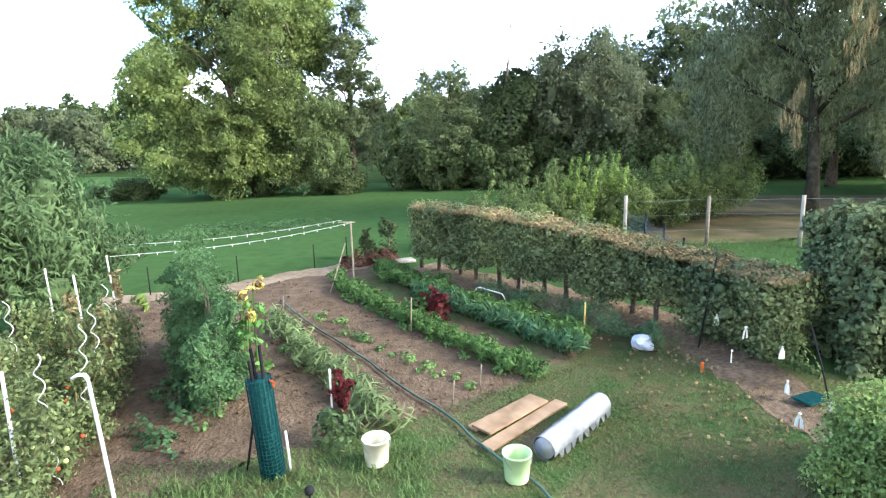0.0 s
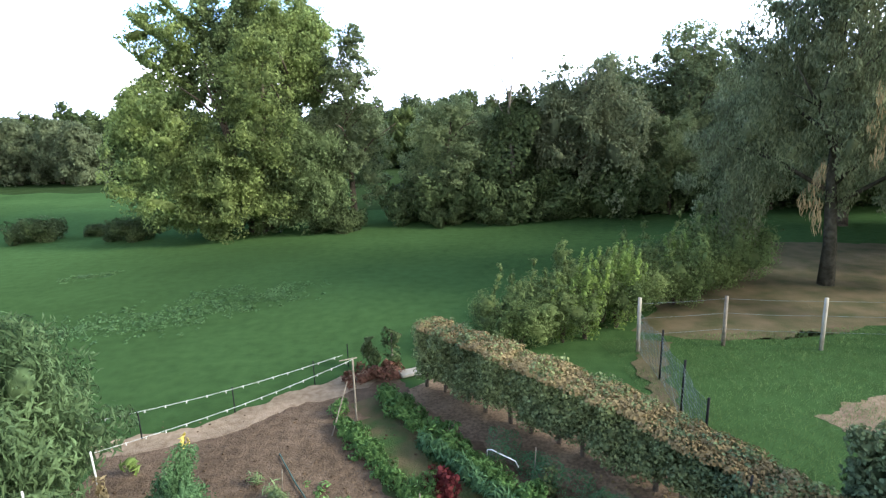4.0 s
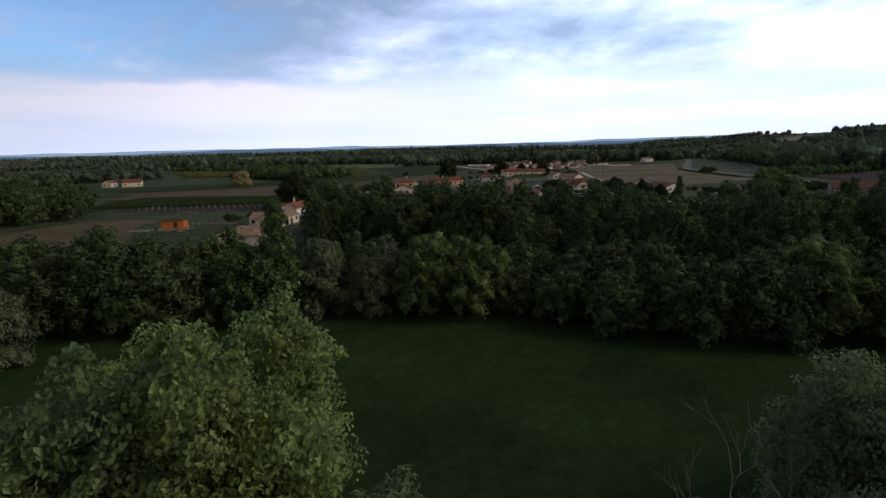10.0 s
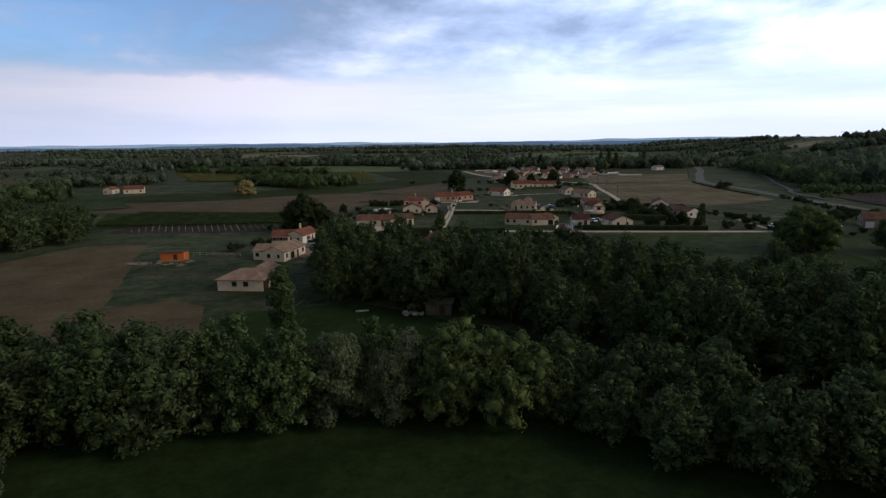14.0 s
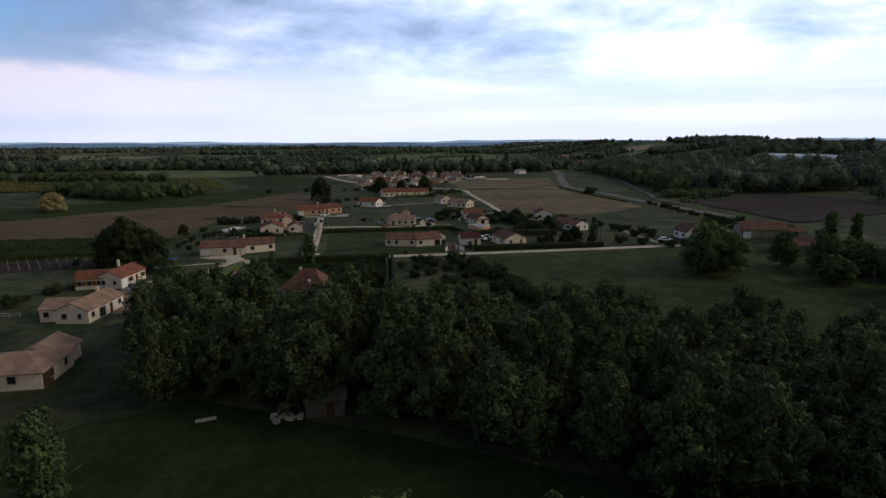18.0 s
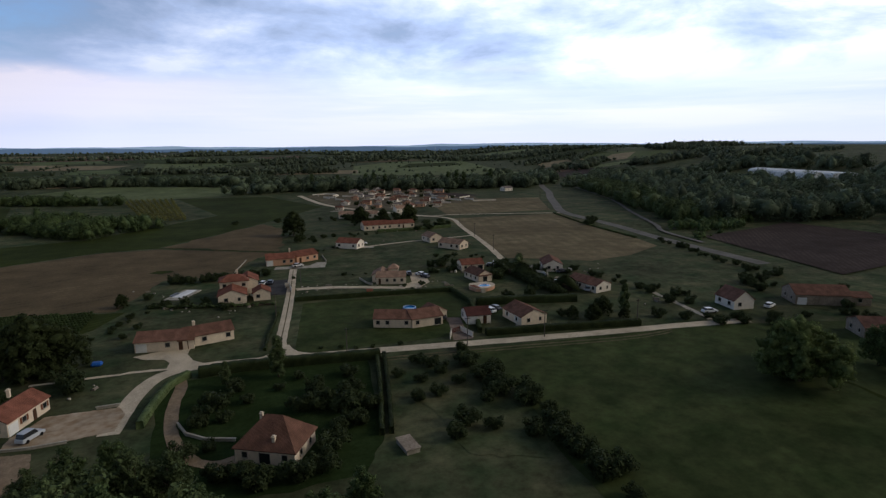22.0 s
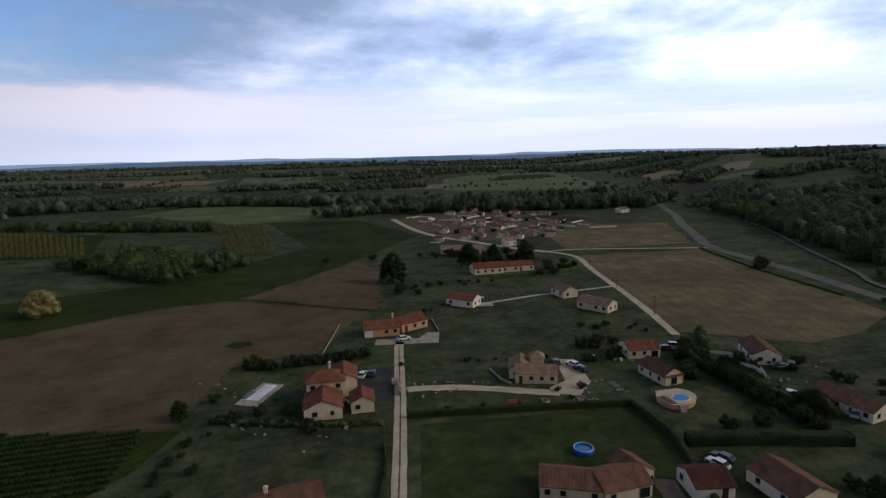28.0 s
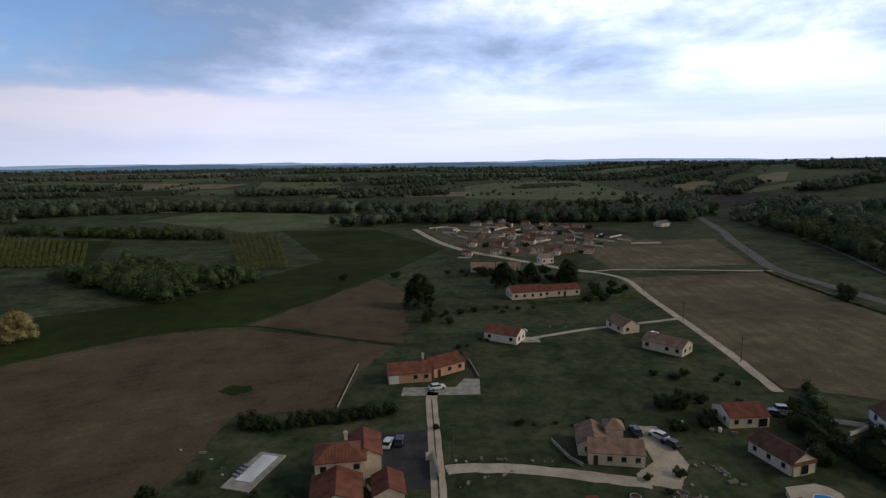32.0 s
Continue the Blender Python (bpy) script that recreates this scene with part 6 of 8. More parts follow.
part("sheet", box_bm(2.4, 0.7, 0.3, bevel=0.1), concrete, t)


# ---------------------------------------------------------------- pools
water = M("pool_water", (0.008, 0.20, 0.50), (0.006, 0.15, 0.42), scale=2, rough=0.12, spec=0.12)
blue_wall = M("blue_vinyl", (0.03, 0.13, 0.50), scale=4, rough=0.35)


def ring_pts(rx, ry, n=28, dent=0.0):
    return [(rx * (1 - dent * max(0, math.cos(k * math.tau / n - 2.2)) ** 4) * math.cos(k * math.tau / n), ry * math.sin(k * math.tau / n)) for k in range(n)]


def slab(pts, z0, z1):
    bm = bmesh.new()
    a, b = [bm.verts.new((x, y, z0)) for x, y in pts], [bm.verts.new((x, y, z1)) for x, y in pts]
    bm.faces.new(list(reversed(a))), bm.faces.new(b)
    for i in range(len(pts)):
        j = (i + 1) % len(pts)
        bm.faces.new((a[i], a[j], b[j], b[i]))
    return bm


t = thing("round_pool", "round blue above-ground pool on the lawn", "pool", pose(40.2, 260.4, 0.05))
bm = bmesh.new()
prof = ((1.85, 0.0), (2.0, 0.35), (1.9, 0.75), (1.78, 0.86), (1.62, 0.75), (1.6, 0.5))
rings = [[bm.verts.new((r * math.cos(k * math.tau / 28), r * math.sin(k * math.tau / 28), z)) for k in range(28)] for r, z in prof]
for a, b in zip(rings, rings[1:]):
    for k in range(28):
        bm.faces.new((a[k], a[(k + 1) % 28], b[(k + 1) % 28], b[k]))
part("wall", bm, blue_wall, t, smooth_faces=True)
bm = bmesh.new()
tube(bm, [(1.78 * math.cos(k * math.tau / 28), 1.78 * math.sin(k * math.tau / 28), 0.84) for k in range(29)], [0.13], 8, False)
part("rim", bm, M("pale_blue_vinyl", (0.42, 0.58, 0.78), scale=4, rough=0.35), t, "pale blue inflated ring", True)
part("water", slab(ring_pts(1.65, 1.65), 0.55, 0.62), water, t)
t = thing("kidney_pool", "kidney-shaped blue pool in a raised pale terrace", "pool", pose(69.4, 275.2, 0))
deck = [(-4.4, 0.8), (-4.0, -1.6), (-3.4, -3.3), (-1.6, -3.9), (0.4, -3.8), (2.4, -2.8), (3.9, -1.2), (4.5, 0.6), (4.0, 2.6), (2.6, 3.9), (-2.9, 3.8)]
part("retaining_wall", slab(deck, 0, 1.1), render_pink, t)
part("paving", slab([(x * 1.03, y * 1.03) for x, y in deck], 1.1, 1.2), gravel, t)
part("tiled_band", slab([(-4.2, 0.7), (-3.3, -3.0), (-2.1, -3.2), (-2.6, 0.9)], 1.2, 1.34), roof_red, t, "band of red roof tiles along the terrace edge")
part("coping", slab([(x + 0.3, y - 0.6) for x, y in ring_pts(2.3, 1.9, dent=0.45)], 1.17, 1.245), render_white, t)
part("water", slab([(x + 0.3, y - 0.6) for x, y in ring_pts(2.05, 1.65, dent=0.5)], 1.2, 1.26), water, t)
for k in range(3):
    part("step", box_bm(1.4, 0.35, 0.36 * (k + 1), (-1.6, -5.0 + 0.35 * k, 0), 0.02), concrete, t)
t = thing("covered_pool", "rectangular pool with a white cover and paved rim", "pool", pose(-23.2, 301.6, 0, 0, 0, 66))
part("terrace", box_bm(12.5, 5.6, 0.35, bevel=0.03), concrete, t)
part("cover", box_bm(9, 3.2, 0.1, (0.8, 0, 0.35), 0.03), frame_white, t)
for k in range(4):
    part("lounger", box_bm(1.7, 0.55, 0.3, (-2.5 + 1.1 * k, 2.2, 0.35), 0.04, rot=pose(0, 0, 0, 0, 0, 70)), metal_grey, t)


# ---------------------------------------------------------------- cars
def car_paint(name, col):
    return M(name, col, scale=2, var=0.04, rough=0.3, spec=0.5)


tyre = M("tyre", (0.02, 0.02, 0.02), scale=6, rough=0.8)


def car(label, paint, van=False):
    t = thing("car", label, "car", Matrix(), "parked cars")
    H = 1.75 if van else 1.42
    low = [(-2.1, 0.28), (2.1, 0.28), (2.12, 0.62), (1.95, 0.82), (0.95, 0.92), (-2.0, 0.95), (-2.12, 0.6)]
    bm = prism(bmesh.new(), low, -0.84, 0.84)
    bmesh.ops.rotate(bm, verts=bm.verts[:], cent=(0, 0, 0), matrix=Matrix.Rotation(radians(-90), 3, "Z"))
    bmesh.ops.bevel(bm, geom=bm.edges[:], offset=0.05, segments=1, affect="EDGES")
    part("body", bm, paint, t)
    top = [(-1.95, 0.93), (0.95, 0.9), (0.35, H - 0.06), (-1.6 if van else -1.2, H - 0.06)]
    bm = prism(bmesh.new(), top, -0.72, 0.72)
    bmesh.ops.rotate(bm, verts=bm.verts[:], cent=(0, 0, 0), matrix=Matrix.Rotation(radians(-90), 3, "Z"))
    part("window", bm, glass_dark, t)
    part("roof", box_bm(1.75 if not van else 2.1, 1.38, 0.07, (-0.45 if not van else -0.65, 0, H - 0.07), 0.02), paint, t)
    wm = tube(bmesh.new(), [(0, -0.1, 0), (0, 0.1, 0)], [0.31], 12)
    w0 = part("wheel", wm, tyre, t)
    w0.location = (1.3, -0.78, 0.31)
    for x, y in ((-1.3, -0.78), (1.3, 0.78), (-1.3, 0.78)):
        child("wheel", w0.data, t, pose(x, y, 0.31))
    for y in (-0.55, 0.55):
        part("headlight", box_bm(0.06, 0.3, 0.14, (2.08, y, 0.6), 0.02), frame_white, t)
    return t


white_car = car("white hatchback parked on a pale yard", car_paint("white_paint", (0.75, 0.75, 0.75)))
white_car.matrix_basis = pose(15.2, 332.6, 0.1, 0, 0, 10)
dark_car = car("dark blue-black hatchback parked beside a house", car_paint("dark_paint", (0.03, 0.035, 0.05)))
dark_car.matrix_basis = pose(52.2, 303, 0.09, 0, 0, 80)
grey_van = car("silver-grey van parked on a yard", car_paint("silver_paint", (0.45, 0.48, 0.52)), True)
grey_van.matrix_basis = pose(-37.6, 212.6, 0.1, 0, 0, 62)
for src, x, y, rz in ((white_car, 1.5, 307, 70), (dark_car, 3.8, 307.5, 80), (white_car, 61, 250.5, 110), (dark_car, 63.2, 252, 115), (white_car, 95.5, 272, 20), (dark_car, 97.5, 269, 30), (grey_van, 100.5, 260.5, 40),
                      (white_car, 55.8, 300.5, 115), (dark_car, 56.5, 297, 110), (white_car, 44.5, 372.5, 10), (white_car, 49, 373.2, 10), (dark_car, 86, 305, -30), (grey_van, 89, 306, -20), (white_car, 89.5, 362, 30),
                      (white_car, 138, 226, 20), (dark_car, 106, 286, 10), (white_car, 118, 228, -10), (white_car, -0.8, 292.5, 20), (dark_car, 0.8, 295, 30), (white_car, 104, 478, 20), (dark_car, 47, 250, 70)):
    copy_thing(src, pose(x, y, gz(x, y) + 0.06, 0, 0, rz))
copy_thing(white_car, pose(88, 359, 0.06, 0, 0, 60))


# ---------------------------------------------------------------- clipped hedges, fences, poles
def hedge_row(label, pts, w, h, material, size=0.4, per=60, name="hedge", seed=0, step=1.0):
    line = curve_points(pts, step)
    rng = random.Random(seed)
    bl = [(p.x + rng.uniform(-.1, .1) * w, p.y + rng.uniform(-.1, .1) * w, h * 0.5 + gz(p.x, p.y), step * 0.9, max(w * 0.55, 0.3), h * 0.53 * rng.uniform(0.92, 1.08)) for p in line]
    bl = [(x, y, z, max(rx, w * 0.55), max(ry, w * 0.55), rz) for x, y, z, rx, ry, rz in bl]
    t = thing(name, label, "hedge", Matrix())
    part("branch_frame", strip_core(line, w * 0.3, h * 0.6), bark, t)
    ob = new("foliage", quads_mesh("foliage", leaves(bl, int(per * max(1, w / 1.2) ** 1.5) * len(bl), size, seed + 300, shell=0.8, wide=0.7), material, inner(bl, seed + 300, 0.9)))
    ob.parent = t
    return t


def clipped_row(label, pts, w, h, material, name="hedge", seed=0):
    """A hedge cut square: a leafy block with slightly wavy faces under a coat of small leaves."""
    line = curve_points(pts, 0.7)
    rng = np.random.default_rng(seed + 700)
    t = thing(name, label, "hedge", Matrix())
    part("branch_frame", strip_core(line, w * 0.3, h * 0.6), bark, t)
    prof = ((-0.5, 0.0), (-0.5, 0.45), (-0.49, 0.88), (-0.40, 1.0), (0.40, 1.0), (0.49, 0.88), (0.5, 0.45), (0.5, 0.0))
    k = len(prof)
    verts, tris, frames = [], [], []
    for i, p in enumerate(line):
        d = (line[min(i + 1, len(line) - 1)] - line[max(i - 1, 0)]).normalized()
        sx, sy, g = -d.y, d.x, gz(p.x, p.y)
        frames.append((p.x, p.y, sx, sy, g))
        for a, b in prof:
            j = 0.10 * noise.noise((p.x * 0.6 + a * 3, p.y * 0.6, b * 2)) + 0.04 * rng.normal()
            verts.append((p.x + sx * (a * w + j * (1 if a > 0 else -1)), p.y + sy * (a * w + j * (1 if a > 0 else -1)), g + b * h * (1 + 0.5 * j)))
        if i:
            for q in range(k - 1):
                a, b = (i - 1) * k + q, i * k + q
                tris += [(a, b, b + 1), (a, b + 1, a + 1)]
    for base in (0, (len(line) - 1) * k):
        tris += [(base, base + q, base + q + 1) for q in range(1, k - 1)]
    V, T = np.array(verts), np.array(tris)
    A, B, C = V[T[:, 0]], V[T[:, 1]], V[T[:, 2]]
    N = np.cross(B - A, C - A)
    area = np.linalg.norm(N, axis=1)
    count = int(26 * area.sum() / 2)
    idx = rng.choice(len(T), count, p=area / area.sum())
    u, v = rng.random((2, count))
    flip = u + v > 1
    u[flip], v[flip] = 1 - u[flip], 1 - v[flip]
    P = A[idx] + (B - A)[idx] * u[:, None] + (C - A)[idx] * v[:, None]
    nn = N[idx] / (area[idx][:, None] + 1e-9) + 0.5 * rng.normal(size=(count, 3))
    nn /= np.linalg.norm(nn, axis=1)[:, None]
    tt = np.cross(nn, rng.normal(size=(count, 3)))
    tt /= np.linalg.norm(tt, axis=1)[:, None]
    bb = np.cross(nn, tt)
    sz = (0.2 * (0.6 + 0.8 * rng.random(count)))[:, None]
    quads = np.stack([P - tt * sz * 0.5, P + bb * sz * 0.35 + nn * 0.03, P + tt * sz * 0.5, P - bb * sz * 0.35 + nn * 0.03], 1).reshape(-1, 3)
    ob = new("foliage", quads_mesh("foliage", quads, material, (V, T)))
    ob.parent = t
    return t


def strip_core(line, w, h):
    bm = bmesh.new()
    prev = None
    for i, p in enumerate(line):
        d = (line[min(i + 1, len(line) - 1)] - line[max(i - 1, 0)]).normalized()
        s = Vector((-d.y, d.x, 0)) * w / 2
        g = gz(p.x, p.y)
        ring = [bm.verts.new((p.x + s.x * a, p.y + s.y * a, g + b)) for a, b in ((-1, -0.05), (1, -0.05), (1, h), (-1, h))]
        if prev:
            for k in range(4):
                bm.faces.new((prev[k], prev[(k + 1) % 4], ring[(k + 1) % 4], ring[k]))
        prev = ring
    return bm


leaf_clipped_dark = leafy("leaf_clipped_dark", (0.048, 0.062, 0.024), (0.028, 0.040, 0.017))
for i, (lab, pts, w, h, mt) in enumerate((
        ("dark clipped hedge round the lawn", [(10, 281.8), (35, 279), (58.6, 276)], 1.0, 1.4, leaf_clipped_dark), ("dark clipped hedge round the lawn", [(58.8, 275.6), (59.2, 262), (55.6, 248), (51.5, 235)], 1.1, 1.4, leaf_clipped_dark),
        ("tall thick dark hedge", [(60.4, 258.6), (75, 255.6), (90, 251.6)], 2.6, 2.1, leaf_clipped_dark), ("tall overgrown dark hedge", [(86, 300), (89, 284), (95, 262)], 4.6, 2.9, leaf_clipped_dark),
        ("clipped dark hedge along the lane", [(52.2, 233.0), (74, 229.6), (93, 226.2)], 1.8, 1.6, leaf_clipped_dark), ("dark clipped hedge along the roadside", [(-13.6, 230.6), (-4, 230.9), (8, 229.6), (24, 227.6)], 2.4, 1.9, leaf_clipped_dark),
        ("curving green roadside hedge", [(-15.5, 231), (-18.3, 226.8), (-19.6, 221.7), (-20.6, 216.3), (-21.3, 210.2)], 1.2, 1.4, leaf_dark), ("dark hedge before the old farmhouse", [(64, 408), (85, 408), (108, 411)], 1.4, 1.6, leaf_dark),
        ("thin hedge between two plots", [(23.4, 228), (20, 210), (16.6, 194)], 0.8, 1.3, leaf_clipped_dark), ("thin hedge between two plots", [(25, 228), (21.6, 210), (18.2, 194)], 0.8, 1.3, leaf_clipped_dark),
        ("dark hedge along the lane", [(4.4, 272), (3.0, 262), (0.9, 250), (-0.2, 241)], 0.6, 0.7, leaf_clipped_dark), ("straggly hedge along the track", [(104, 316), (98, 306), (92, 298)], 2.0, 2.0, leaf_dark),
        ("low rough hedge beside the main road", [(181, 340), (186, 392), (196, 445)], 0.8, 0.7, leaf_mid), ("straggly hedge below the plot", [(-30, 289), (-12, 283), (4, 280)], 1.2, 1.0, leaf_dark))):
    if "straggly" in lab or "overgrown" in lab or "rough" in lab:
        hedge_row(lab, pts, w, h, mt, 0.3, 80, seed=i, step=1.2)
    else:
        clipped_row(lab, pts, w, h, mt, seed=i)


def wall_line(label, pts, h, material, w=0.2, name="garden_wall"):
    t = thing(name, label, "wall", Matrix())
    for (x, y), (x2, y2) in zip(pts, pts[1:]):
        L = math.hypot(x2 - x, y2 - y)
        m = pose((x + x2) / 2, (y + y2) / 2, gz(x, y), 0, 0, math.degrees(math.atan2(y2 - y, x2 - x)))
        part("wall", box_bm(L, w, h, bevel=0.02), material, t).matrix_basis = m
        part("coping", box_bm(L + w, w + 0.1, 0.07, (0, 0, h)), concrete, t).matrix_basis = m
    return t


wall_line("low white gate wall at the paved entrance", [(42.8, 233.2), (44.4, 236.8)], 1.3, render_white)
wall_line("low white gate wall at the paved entrance", [(48.6, 232.8), (47.4, 238.0)], 1.3, render_white)
t = thing("gate", "dark red slatted double gate between white walls", "gate", pose(45.9, 237.4, 0.1, 0, 0, 22))
gate_red = M("gate_red", (0.13, 0.045, 0.035), (0.09, 0.032, 0.026), scale=6, rough=0.6)
for k in range(13):
    part("slat", box_bm(0.13, 0.03, 1.15, (-1.35 + 0.225 * k, 0, 0.06), 0.008), gate_red, t)
for z in (0.2, 0.95):
    part("rail", box_bm(2.95, 0.05, 0.09, (0, 0.045, z), 0.01), gate_red, t)
wall_line("white wall beside the parking court", [(8.2, 300), (9.6, 300.5), (9.8, 293)], 1.6, render_white)
wall_line("white rail along the field corner", [(-9, 326), (-4, 353)], 0.4, concrete, 0.1)
wall_line("pale rail round the house plot", [(27, 351), (27, 338)], 0.5, concrete, 0.1)
wall_line("low stone kerb round the yard", [(-41.5, 209.6), (-36.5, 208.9), (-31.7, 209.2)], 0.4, concrete, 0.25)
wall_line("low stone kerb between lawn and yard", [(-30, 220.9), (-26.4, 221.0)], 0.5, concrete, 0.25)
wall_line("low curved stone wall beside the drive", [(-15.4, 209.3), (-13.8, 205.2), (-10.6, 202.2), (-6, 200.4)], 0.5, concrete, 0.25)
wall_line("low grey wall beside a plot", [(34, 303), (35, 296), (36.5, 293)], 0.6, concrete, 0.15)
wall_line("white wall round a terrace", [(95, 300), (100, 297), (103, 292)], 0.9, render_white)
pole0 = thing("utility_pole", "dark wooden utility pole beside the lane", "pole", pose(17, 229.6, 0), "utility poles")
part("pole", tube(bmesh.new(), [(0, 0, -0.2), (0, 0, 7.2)], [0.13, 0.09], 8), M("pole_wood", (0.120, 0.105, 0.090), (0.080, 0.070, 0.060), scale=7, big=1.0), pole0)
part("crossarm", box_bm(1.4, 0.1, 0.1, (0, 0, 6.7)), black_metal, pole0)
for x, y in ((65, 226.5), (45, 227.5), (92, 226), (3.6, 266), (13.4, 300), (101, 336), (108, 375), (116, 417), (205, 470), (238, 540)):
    copy_thing(pole0, pose(x, y, gz(x, y)))
t = thing("shelter", "small red-roofed hut on the grass", "hut", pose(33.0, 281.2, 0.05, 0, 0, -5))
part("wall", box_bm(1.8, 1.5, 1.4), orange_wood, t)
part("roof", gable_roof(1.9, 1.7, 1.4, 0.5, 0.15, 0.06), roof_red, t)
t = thing("tarpaulin", "crumpled bright blue tarpaulin over a pile", "cover", pose(-35, 244.5, 0))
part("sheet", box_bm(2.2, 1.6, 0.9, bevel=0.3), blue_wall, t)
field([(-116, 260), (-88, 258), (-66, 256), (-52, 251), (-50, 242), (-74, 241.5), (-116, 242)], plough, "dark bare soil of a young vineyard", 0.05, 1.2)
vp = part("vine_post", box_bm(0.07, 0.07, 1.3, bevel=0.01), concrete)
vp.matrix_basis = pose(-108, 244.5, 0)
tagged(vp, "short pale post of a bare vineyard", "post", "vineyard posts")
for r in range(4):
    for c in range(22):
        if r or c:
            copy_thing(vp, pose(-108 + 2.4 * c + 0.9 * r, 244.5 + 3.6 * r - 0.06 * c, 0))
t = thing("mast", "thin lattice mast on the far ridge", "mast", pose(800, 2500, gz(800, 2500)))
part("mast", tube(bmesh.new(), [(0, 0, 0), (0, 0, 45)], [1.0, 0.5], 5), metal_grey, t)
t = thing("greenhouse", "long white polytunnels on the hillside", "greenhouse", pose(511, 521, gz(510, 525) + 2.4, 0, 0, 77))
for k in range(3):
    part("tunnel", prism(bmesh.new(), [(-4, -8), (4, -8), (4, 0.6), (2.5, 2.0), (0, 2.6), (-2.5, 2.0), (-4, 0.6)], -74 + 10 * k, 56 - 9 * k), frame_white, t).location = (0, 9 * k, 0)
placed(mid_b, 984, 1570, 1.5, 0)
placed(mid_b, 1012, 1520, 1.4, 80)


# ---------------------------------------------------------------- clutter round the houses
def plank_heap(label, x, y, rz, n, length, seed, spread):
    """Weathered boards thrown down crosswise in a low heap."""
    rng = random.Random(seed)
    t = thing("plank_heap", label, "planks", pose(x, y, gz(x, y), 0, 0, rz))
    for i in range(n):
        part("plank", box_bm(length * rng.uniform(0.6, 1.0), 0.22, 0.07, (rng.uniform(-spread, spread), rng.uniform(-0.5, 0.5), 0.05 * i), 0.01, rot=pose(0, 0, 0, 0, 0, rng.uniform(-35, 35))), dead_wood, t)


def pallet(x, y, rz, tip):
    t = thing("pallet", "weathered grey wooden pallet leaning on the heap", "pallet", pose(x, y, 0.05, tip, 0, rz), "pallets on the lawn")
    for k in range(5):
        part("slat", box_bm(1.2, 0.12, 0.03, (0, -0.42 + 0.21 * k, 0.11), 0.004), dead_wood, t)
    for k in (-1, 0, 1):
        part("bearer", box_bm(0.1, 1.0, 0.1, (0.5 * k, 0, 0), 0.006), dead_wood, t)


plank_heap("heap of weathered planks on the grass by the drive", 51.6, 279.4, -20, 9, 2.6, 5, 1.3)
plank_heap("pale boards lying in a line on the grass", 60.4, 287.6, -75, 6, 3.0, 6, 2.2)
for x, y, rz, tip in ((49.2, 282.2, 30, 28), (49.0, 280.8, 20, 34), (50.0, 279.8, 70, 12), (53.2, 278.4, 10, 24)):
    pallet(x, y, rz, tip)
t = thing("planter_ring", "round pale stone planter with a shrub in it", "planter", pose(41.2, 282.2, 0))
bm = bmesh.new()
prof = ((0.95, 0.0), (0.98, 0.4), (0.9, 0.46), (0.78, 0.42), (0.76, 0.1))
rings = [[bm.verts.new((r * math.cos(k * math.tau / 22), r * math.sin(k * math.tau / 22), z)) for k in range(22)] for r, z in prof]
for a, b in zip(rings, rings[1:]):
    for k in range(22):
        bm.faces.new((a[k], a[(k + 1) % 22], b[(k + 1) % 22], b[k]))
part("rim", bm, concrete, t, smooth_faces=True)
part("soil", slab(ring_pts(0.8, 0.8), 0.1, 0.34), soil, t)
for pts in ([(97.6, 290.4), (99.2, 287.6), (98.4, 284.2)], [(100.2, 286.4), (97.4, 281.4)], [(94.2, 294.4), (101.0, 296.2), (104.2, 295.2)]):
    wall_line("low white rendered garden wall beside the drive", pts, 0.8, render_white, 0.2)
for i, (x, y, sx, sy, sz, rz) in enumerate(((68.2, 301.2, 0.9, 0.6, 0.6, 10), (69.6, 300.6, 0.6, 0.6, 0.9, 40), (72.0, 299.2, 1.3, 0.5, 0.5, -20), (64.2, 305.6, 1.0, 0.5, 0.4, 60), (100.4, 291.2, 0.7, 0.7, 0.7, 15), (110.8, 288.2, 0.4, 1.8, 0.9, 5))):
    t = thing("garden_crate", "pale crate standing on the grass by the house", "crate", pose(x, y, gz(x, y), 0, 0, rz), "crates by the houses")
    for k in range(3):
        part("board", box_bm(sx, sy, sz / 3 - 0.02, (0, 0, k * sz / 3), 0.01), render_white if i % 2 else dead_wood, t)


# ---------------------------------------------------------------- the kitchen garden
poly("ground_patch", [(-7.5, 9.0), (6.5, 9.0), (6.0, 13.5), (4.4, 15.6), (3.0, 15.8), (1.4, 14.0), (-2.0, 12.4), (-7.5, 12.4)], lawn, 0.016, "worn lawn with dry patches", "lawn", wob=0.25)
poly("soil_bed", [(-5.6, 10.5), (-2.1, 11.4), (-1.3, 12.5), (-0.2, 13.0), (0.7, 13.2), (1.6, 13.8), (2.4, 14.6), (3.2, 15.4), (3.6, 16.4), (2.4, 18.0), (0.5, 20.4), (-0.4, 21.6), (-1.8, 20.7), (-3.6, 19.7), (-5.8, 18.8)],
     soil, 0.020, "brown tilled soil of the vegetable garden", "soil", wob=0.18)
strip("garden_path", [(-6.2, 18.7), (-4.6, 19.3), (-3.2, 20.0), (-1.8, 20.9), (-0.6, 21.7)], 0.8, path_earth, 0.024, "trodden pale earth path", "path", 0.30, 0.12)
leaf_litter = M("leaf_litter", (0.215, 0.158, 0.105), (0.110, 0.082, 0.056), scale=16, big=1.2, bump=0.8, bscale=40)
